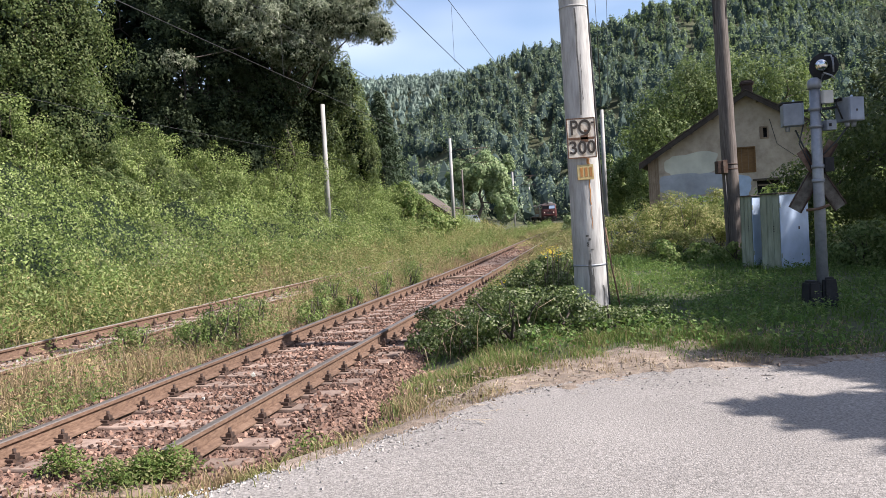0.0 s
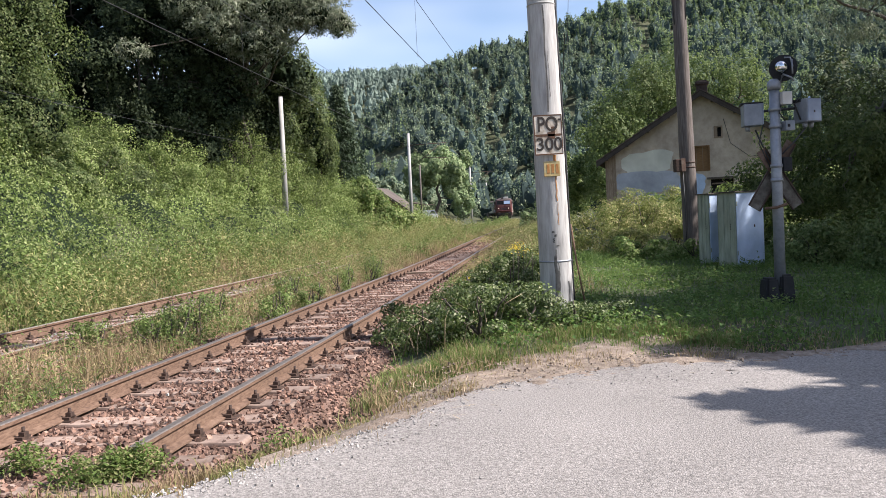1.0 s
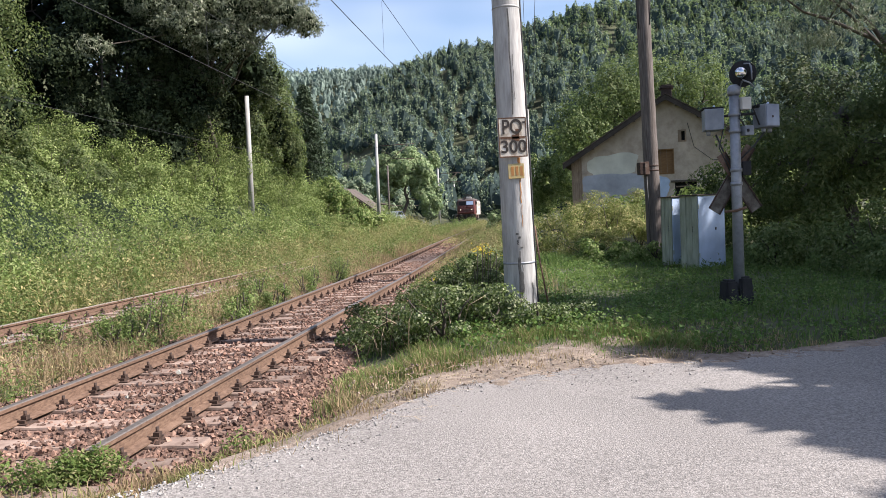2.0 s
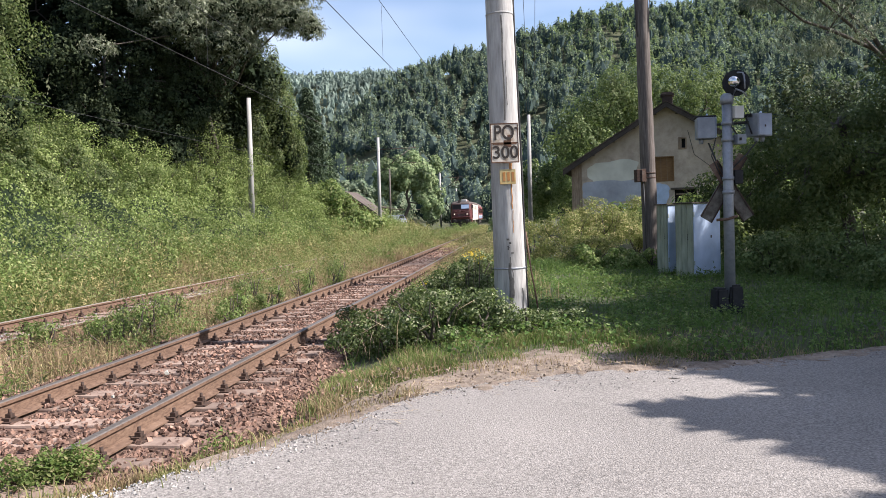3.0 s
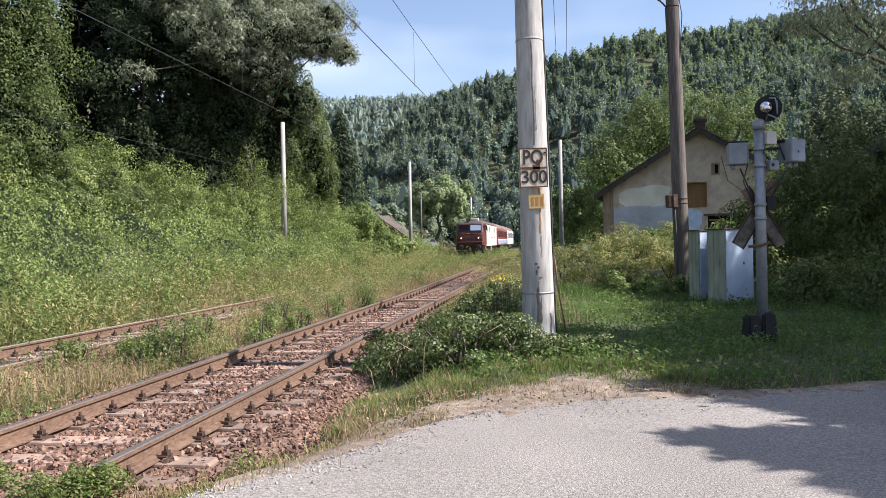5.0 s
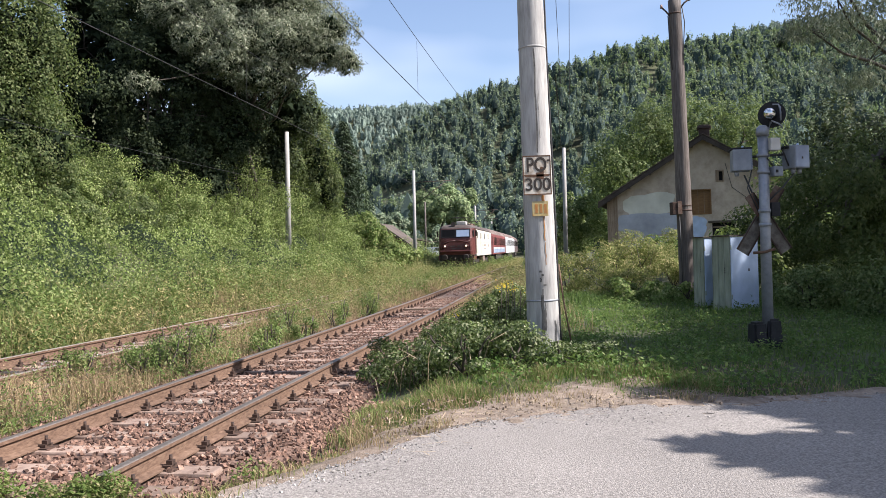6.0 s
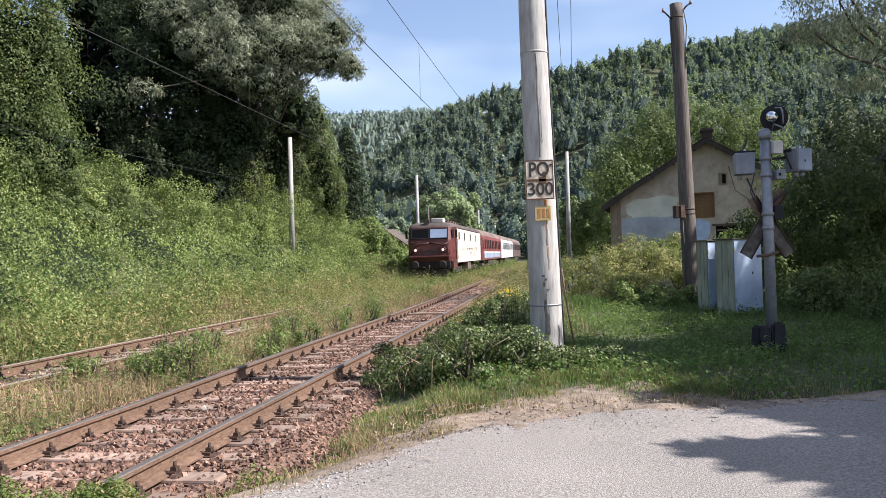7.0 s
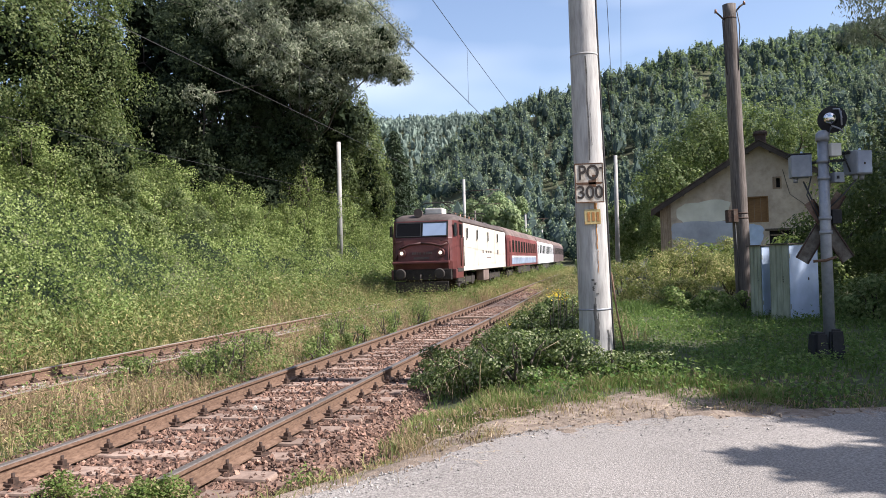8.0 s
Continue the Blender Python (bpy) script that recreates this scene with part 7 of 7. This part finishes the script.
    tree("broadleaf_tree", "leafy tree shading the verge and the lane", (13.6, 10.2), (13.2, 10.0, 6), 0.28,
         [(12.4, 9.6, 6.2, 2.6, 2.4, 2.2), (14.6, 9.2, 7.6, 2.6, 2.6, 2.4), (11.2, 11.2, 5.2, 1.8, 1.8, 1.5), (13.4, 12.4, 6.6, 2.2, 2.0, 2.0), (11.4, 8.4, 5.0, 1.6, 1.4, 1.2), (10.8, 9.0, 7.2, 1.5, 1.2, 1.2), (10.2, 10.4, 7.4, 1.8, 1.6, 1.4), (12.0, 6.6, 7.8, 1.5, 0.9, 0.9), (11.8, 7.4, 6.6, 1.8, 1.2, 1.2), (13.6, 7.2, 7.0, 2.2, 1.4, 1.4), (14.8, 10.4, 6.2, 2.2, 1.8, 1.6), (15.6, 7.8, 6.0, 2.0, 1.6, 1.6), (13.0, 8.0, 5.2, 1.8, 1.2, 1.0), (14.6, 8.8, 5.2, 1.8, 1.4, 1.2), (12.2, 9.6, 4.6, 1.6, 1.2, 1.0), (11.0, 7.4, 6.2, 1.4, 0.9, 0.7)], 16000, 0.66, LEAF["vine_dark"], 0.36, sub=26, spread=0.3)
    rng = np.random.default_rng(12)
    tree("broadleaf_tree", "leafy tree shading the lane", (12.2, 4.6), (11.8, 4.6, 5.5), 0.24,
         [(8.89, 4.47, 5.8, 0.95, 0.45, 0.5), (10.44, 4.37, 6.0, 1.4, 0.7, 0.5), (9.49, 3.37, 6.2, 0.85, 0.65, 0.5), (10.44, 3.37, 5.8, 1.5, 0.7, 0.5), (11.84, 4.17, 6.0, 1.5, 1.0, 0.5), (10.14, 2.47, 6.2, 1.5, 0.8, 0.5), (12.04, 2.77, 5.8, 1.5, 1.1, 0.5), (11.64, 1.57, 6.0, 1.5, 0.9, 0.5), (10.19, 5.87, 6.2, 0.85, 0.55, 0.5), (10.94, 5.67, 5.8, 1.2, 0.7, 0.5), (12.24, 5.27, 6.0, 1.2, 0.8, 0.5), (10.84, 6.57, 6.2, 1.1, 0.6, 0.5), (11.44, 6.47, 5.8, 1.2, 0.7, 0.5), (9.8, 4.0, 6.1, 1.1, 0.7, 0.5), (9.3, 3.9, 6.0, 0.7, 0.6, 0.4), (10.6, 4.9, 6.0, 1.3, 0.7, 0.5), (11.2, 3.6, 6.1, 1.6, 0.9, 0.5), (10.3, 1.8, 5.9, 1.3, 0.8, 0.5), (9.3, 2.2, 6.1, 0.8, 0.5, 0.4), (8.3, 4.75, 5.8, 0.7, 0.28, 0.3), (8.7, 4.4, 5.8, 0.8, 0.38, 0.3), (8.95, 4.1, 5.8, 0.8, 0.42, 0.3), (9.4, 3.65, 5.8, 0.8, 0.45, 0.3), (9.6, 5.7, 5.8, 0.6, 0.5, 0.4), (10.0, 5.25, 5.8, 0.8, 0.4, 0.4), (10.4, 3.0, 5.9, 1.4, 0.6, 0.4)], 34000, 0.31, LEAF["vine_dark"], 0.36, sub=30, spread=0.3)
    rng = others
    # Stands out of view; added only to shade the bushes below.
    tree("broadleaf_tree", "unseen leafy tree added to shade the bushes", (18.5, 17), (18, 17, 8), 0.35,
         [(17.0, 16.6, 8.0, 2.8, 2.6, 3.0), (19.6, 16, 10.5, 3.4, 3.0, 3.0), (16.5, 19.5, 8.0, 2.6, 2.6, 2.6), (15.4, 14.6, 8.0, 2.4, 1.8, 2.0), (20.5, 20, 9, 3.2, 3.0, 3.4)], 7000, 0.44, LEAF["vine_dark"], 0.4, sub=24, spread=0.32, shade_core=4000)
    shrub("bush", "dark bushes in the shade beside the lane", [(9.4, 15.2, 0.5, 1.2, 1.0, 0.9), (8.2, 16.8, 0.4, 0.9, 0.9, 0.7), (10.6, 13.8, 0.6, 1.2, 1.2, 1.0), (8.8, 13.2, 0.2, 0.9, 0.8, 0.5)], 26000, 0.07, LEAF["tree_mid"], "bushes beside the lane", 34, 0.28)
    shrub("bush", "sunlit yellow-green bush before the house", [(5.6, 24.5, 0.7, 1.2, 1.2, 0.9), (6.9, 25.5, 0.9, 1.3, 1.2, 1.0), (4.6, 26, 0.5, 1.0, 1.2, 0.8), (8.4, 26.5, 0.9, 1.2, 1.2, 1.0), (5.6, 22.4, 0.3, 0.9, 0.8, 0.6)], 34000, 0.07, LEAF["grass"], "bushes beside the lane", 54, 0.22, width=0.22)
    shrub("bush", "leafy weeds at the foot of the dark pole", [(6.0, 20.0, 0.25, 0.5, 0.4, 0.4), (6.5, 19.5, 0.2, 0.4, 0.3, 0.35), (5.2, 20.6, 0.25, 0.6, 0.5, 0.4)], 7000, 0.07, LEAF["weed"], "bushes beside the lane", 18, 0.36)
    shrub("bush", "bushes hiding the foot of the house", [(11.0, 36.5, 0.5, 1.5, 1.2, 0.9), (13.5, 37, 0.5, 1.6, 1.2, 0.8), (16.5, 36.5, 0.8, 1.4, 1.2, 1.2), (9.0, 36, 0.4, 1.4, 1.2, 0.9)], 11000, 0.15, LEAF["fresh"], "bushes beside the lane", 24, 0.32)
    shrub("bush", "dense bushes beyond the shaded verge", [(11.5, 27, 0.9, 1.8, 1.4, 1.3), (14.5, 28, 1.1, 2.0, 1.6, 1.6), (17.5, 30, 1.2, 2.2, 1.6, 1.8), (9.8, 29, 0.7, 1.4, 1.2, 1.0), (13.0, 32, 0.8, 1.8, 1.2, 1.2)], 12000, 0.18, LEAF["vine"], "bushes beside the lane", 26, 0.32)
    shrub("bush", "dark bushes behind the signal", [(12.8, 23.6, 0.6, 1.6, 1.2, 1.0), (14.6, 26, 0.6, 1.5, 1.2, 1.0), (10.9, 18.0, 0.5, 1.0, 0.9, 0.8)], 14000, 0.1, LEAF["tree_mid"], "bushes beside the lane", 26, 0.34)
    shrub("bush", "green bushes beside the far track", [(10.6, 70, 0.6, 1.4, 2.0, 1.1), (13, 84, 0.7, 1.8, 2.5, 1.4), (17, 100, 0.8, 2.2, 3, 1.6), (9.6, 60, 0.5, 1.2, 1.4, 0.8)], 12000, 0.22, LEAF["wood_bright"], "bushes down the line", 18, 0.36)


def crown_shape(d, i, cone):
    """How far a crown reaches in the way d: lobed for broad trees, drawn in towards the top for pointed ones."""
    lobes = 1 + 0.2 * np.sin(d[..., 0] * 4.1 + 1.7 * i) * np.sin(d[..., 1] * 3.7 + 2.3 * i) + 0.16 * np.sin(d[..., 2] * 5.3 + 0.9 * i + 2 * d[..., 0])
    top = np.where(cone, np.clip(1.05 - 0.45 * (d[..., 2] + 0.3), 0.3, 1.1), np.clip(1.12 - 0.16 * (d[..., 2] + 0.4), 0.7, 1.12))
    return lobes, top


def build_woods():
    """Woods on the hills: every crown a knot of leaf clumps round a core, darkened for inner shade save on the ridge.
    """
    rr = np.random.default_rng(21)
    spots = []
    for a0, a1, r0, r1, gap in ((-0.14, 0.68, 100, 470, 5.7), (-0.2, 0.1, 590, 830, 5.4), (0.31, 0.6, 700, 830, 8.0)):
        n = int((a1 - a0) * (r1 * r1 - r0 * r0) / 2 / gap ** 2)
        a = rr.uniform(a0, a1, n)
        r = np.sqrt(rr.uniform(r0 * r0, r1 * r1, n))
        y = r / np.sqrt(1 + a * a)
        spots.append(np.stack([a * y, y], 1))
    S = np.concatenate(spots)
    x, y = S.T
    z = land(x, y)
    line = x_b(y) - np.maximum(y - 138, 0) ** 2 / 610
    clear = (np.abs(x - line - 2) > np.where(y > 150, 6.5, 12)) & (y > 75)
    clear &= ~((x < -0.02 * y) & (y < 270))
    clear &= ~((np.abs(x - 14) < 9) & (y < 75))
    clear &= ~((x < line + 4) & (y < 150)) & ((z > 2.2) | (y > 120))
    x, y, z = x[clear], y[clear], z[clear]
    n = len(x)
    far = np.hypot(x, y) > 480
    cone = rr.uniform(0, 1, n) < 0.16
    h = rr.uniform(6.5, 12.5, n) * np.where(cone, 1.1, 1.0)
    w = h * rr.uniform(0.2, 0.3, n) * np.where(cone, 0.72, 1.0)
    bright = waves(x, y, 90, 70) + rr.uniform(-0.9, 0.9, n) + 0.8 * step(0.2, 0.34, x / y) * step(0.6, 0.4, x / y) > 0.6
    own = bmesh.new()
    bmesh.ops.create_icosphere(own, subdivisions=1, radius=1.0)
    own.verts.ensure_lookup_table()
    O = np.array([v.co[:] for v in own.verts])
    F0 = np.array([[v.index for v in f.verts] for f in own.faces])
    own.free()
    for nm, sel, lf in (("hill_woods", ~bright & ~far, "wood_hazy"), ("hill_woods_bright", bright & ~far, "wood_bright"), ("ridge_woods", far, "ridge_hazy")):
        ids = np.nonzero(sel)[0]
        k = ids[:, None]
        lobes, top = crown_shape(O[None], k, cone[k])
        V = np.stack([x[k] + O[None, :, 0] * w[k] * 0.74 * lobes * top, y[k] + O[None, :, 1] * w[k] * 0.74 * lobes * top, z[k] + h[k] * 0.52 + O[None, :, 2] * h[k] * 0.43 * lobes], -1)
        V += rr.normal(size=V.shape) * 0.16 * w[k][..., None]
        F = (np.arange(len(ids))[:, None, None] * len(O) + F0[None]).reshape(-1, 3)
        ob = new("crowns", mesh_np("crowns", V.reshape(-1, 3), F, LEAF["shade_core"] if nm != "ridge_woods" else LEAF[lf]))
        tagged(ob, "crown cores over the hillside, dark ones painting inner shade", "woods", kind="stuff")
        i = np.repeat(ids, 36 if lf == "ridge_hazy" else 200)
        d = unit(rr.normal(size=(len(i), 3)) + [0.15, -0.25, 0.4])
        # leaf clumps gather on a few boughs
        d = unit(d + 0.28 * np.sin(d * 6 + np.stack([1.1 * i, 2.3 * i, 3.7 * i], 1)))
        lobes, top = crown_shape(d, i, cone[i])
        reach = lobes * rr.uniform(0.78, 1.12, len(i))
        P = np.stack([x[i] + d[:, 0] * w[i] * reach * top, y[i] + d[:, 1] * w[i] * reach * top, z[i] + h[i] * 0.53 + d[:, 2] * h[i] * 0.47 * reach], 1)
        N = d + rr.normal(size=d.shape) * 0.5
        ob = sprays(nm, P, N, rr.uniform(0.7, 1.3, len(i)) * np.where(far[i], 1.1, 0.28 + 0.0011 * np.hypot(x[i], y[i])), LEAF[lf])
        tagged(ob, "dense green woods covering the hillside", "woods", kind="stuff")


def build_far_things():
    shed = thing("trackside_shed", "small red-walled shed with a grey roof far down the line", "shed", pose(-1.4, 86, 0.3, 0, 0, -12))
    part("wall", prism([(-5.4, 0), (0.8, 0), (0.8, 2.3), (-2.3, 4.5), (-5.4, 2.3)], 0, 5), M["brick_red"], shed)
    for x in (-0.95, -0.1):
        part("white_panel", box(x, x + 0.35, -0.03, -0.003, 0.2, 1.9), M["white_box"], shed)
    for sx in (-1, 1):
        part("roof", prism([(-2.3, 4.52), (-2.3 + sx * 3.5, 2.02), (-2.3 + sx * 3.5, 2.3), (-2.3, 4.8)], -0.5, 5.4), M["roof_grey"], shed, "grey-brown roof slope")
    car = thing("parked_car", "grey-blue car parked beyond the shed", "car", pose(1.9, 100, 1.1, 0, 0, 70))
    own = bmesh.new()
    prof = [(-2.1, 0.35), (-2.1, 0.85), (-1.2, 0.98), (-0.6, 1.42), (0.8, 1.45), (1.6, 0.98), (2.1, 0.85), (2.1, 0.35)]
    prism(prof, -0.82, 0.82, own, 0, Matrix.Rotation(0, 4, "Z"))
    part("body", own, M["car_paint"], car)
    for sy in (-0.825, 0.825):
        part("side_window", prism([(-1.05, 1.0), (-0.55, 1.36), (0.72, 1.39), (1.35, 1.0)], sy - 0.006, sy + 0.006), M["glass"], car)
        for x in (-1.3, 1.3):
            bm = bmesh.new()
            tube([(x, sy - 0.1, 0.32), (x, sy + 0.1, 0.32)], 0.32, 16, bm)
            part("wheel", bm, M["rubber"], car)
    part("windscreen", box(-0.02, 0.02, -0.7, 0.7, 0.05, 0.55), M["glass"], car).matrix_basis = pose(-0.92, 0, 0.93, 0, 52, 0)


# ---- build ----
build_ground()
right_track = build_track(0.0, -30, 150, (-7.2, 60, 36), "rusty railway track on concrete sleepers in reddish ballast", M["rail_top"], 25000)
left_track = build_track(-GAP * 0.985, -30, 150, (-3.0, 26, 20), "overgrown second railway track in dry grass", M["rail_rusty"], 5000)
plank = part("loose_plank", box(-0.75, 0.6, -0.09, 0.09, 0.0, 0.05, 0.008), M["plank"])
plank.matrix_basis = pose(0.15, 24.4, -0.17, 0, 0, -6)
tagged(plank, "weathered plank lying across the track", "plank")
build_main_pole()
build_old_pole()
for args in ((-7.6, 47.5, 9.0, 0.14), (-0.1, 73, 9.3, 0.14, 3.4), (9.1, 119, 9.1, 0.14, 3.4), (16.1, 165, 9.0, 0.14), (10.85, 58, 9.1, 0.14), (21.8, 110, 9.2, 0.14), (1.25, 95, 7.9, 0.1, 0, True)):
    build_mast(*args)
build_wires()
build_house()
build_signal()
build_cabinet(pose(6.58, 17.2, 0.1, 0, 0, 25), 0.85, 0.5, 1.62)
build_cabinet(pose(6.3, 18.0, 0.15, 0, 0, 25), 0.7, 0.32, 1.56)
build_far_things()
locomotive, loco_wheels = build_loco()
coach_1, wheels_1 = build_coach(M["coach_red"], (M["coach_blue"], M["coach_white"]), "dark red coach with a blue and white stripe")
coach_2, wheels_2 = build_coach(M["coach_white"], None, "white coach with dark windows")
coach_3, wheels_3 = build_coach(M["coach_dark"], None, "dark brown coach at the end of the train")
build_bank()
build_verges()
build_brambles()
build_trees()
build_woods()


def motions():
    """The train comes down its track at a steady pace, its wheels rolling."""
    times = [0.25 * i for i in range(33)]
    back = 0.0
    for ob, length in ((locomotive, 20.7), (coach_1, 24.5), (coach_2, 24.5), (coach_3, 24.5)):
        walk(ob, [(t, on_way(run(t) + back, length)) for t in times])
        back += length
    for w, r, y in loco_wheels + wheels_1:
        walk(w, [(i / 30, pose(0, y, r, (math.degrees(PACE * i / 30 / r)) % 360, 0, 0)) for i in range(241)])


motions()
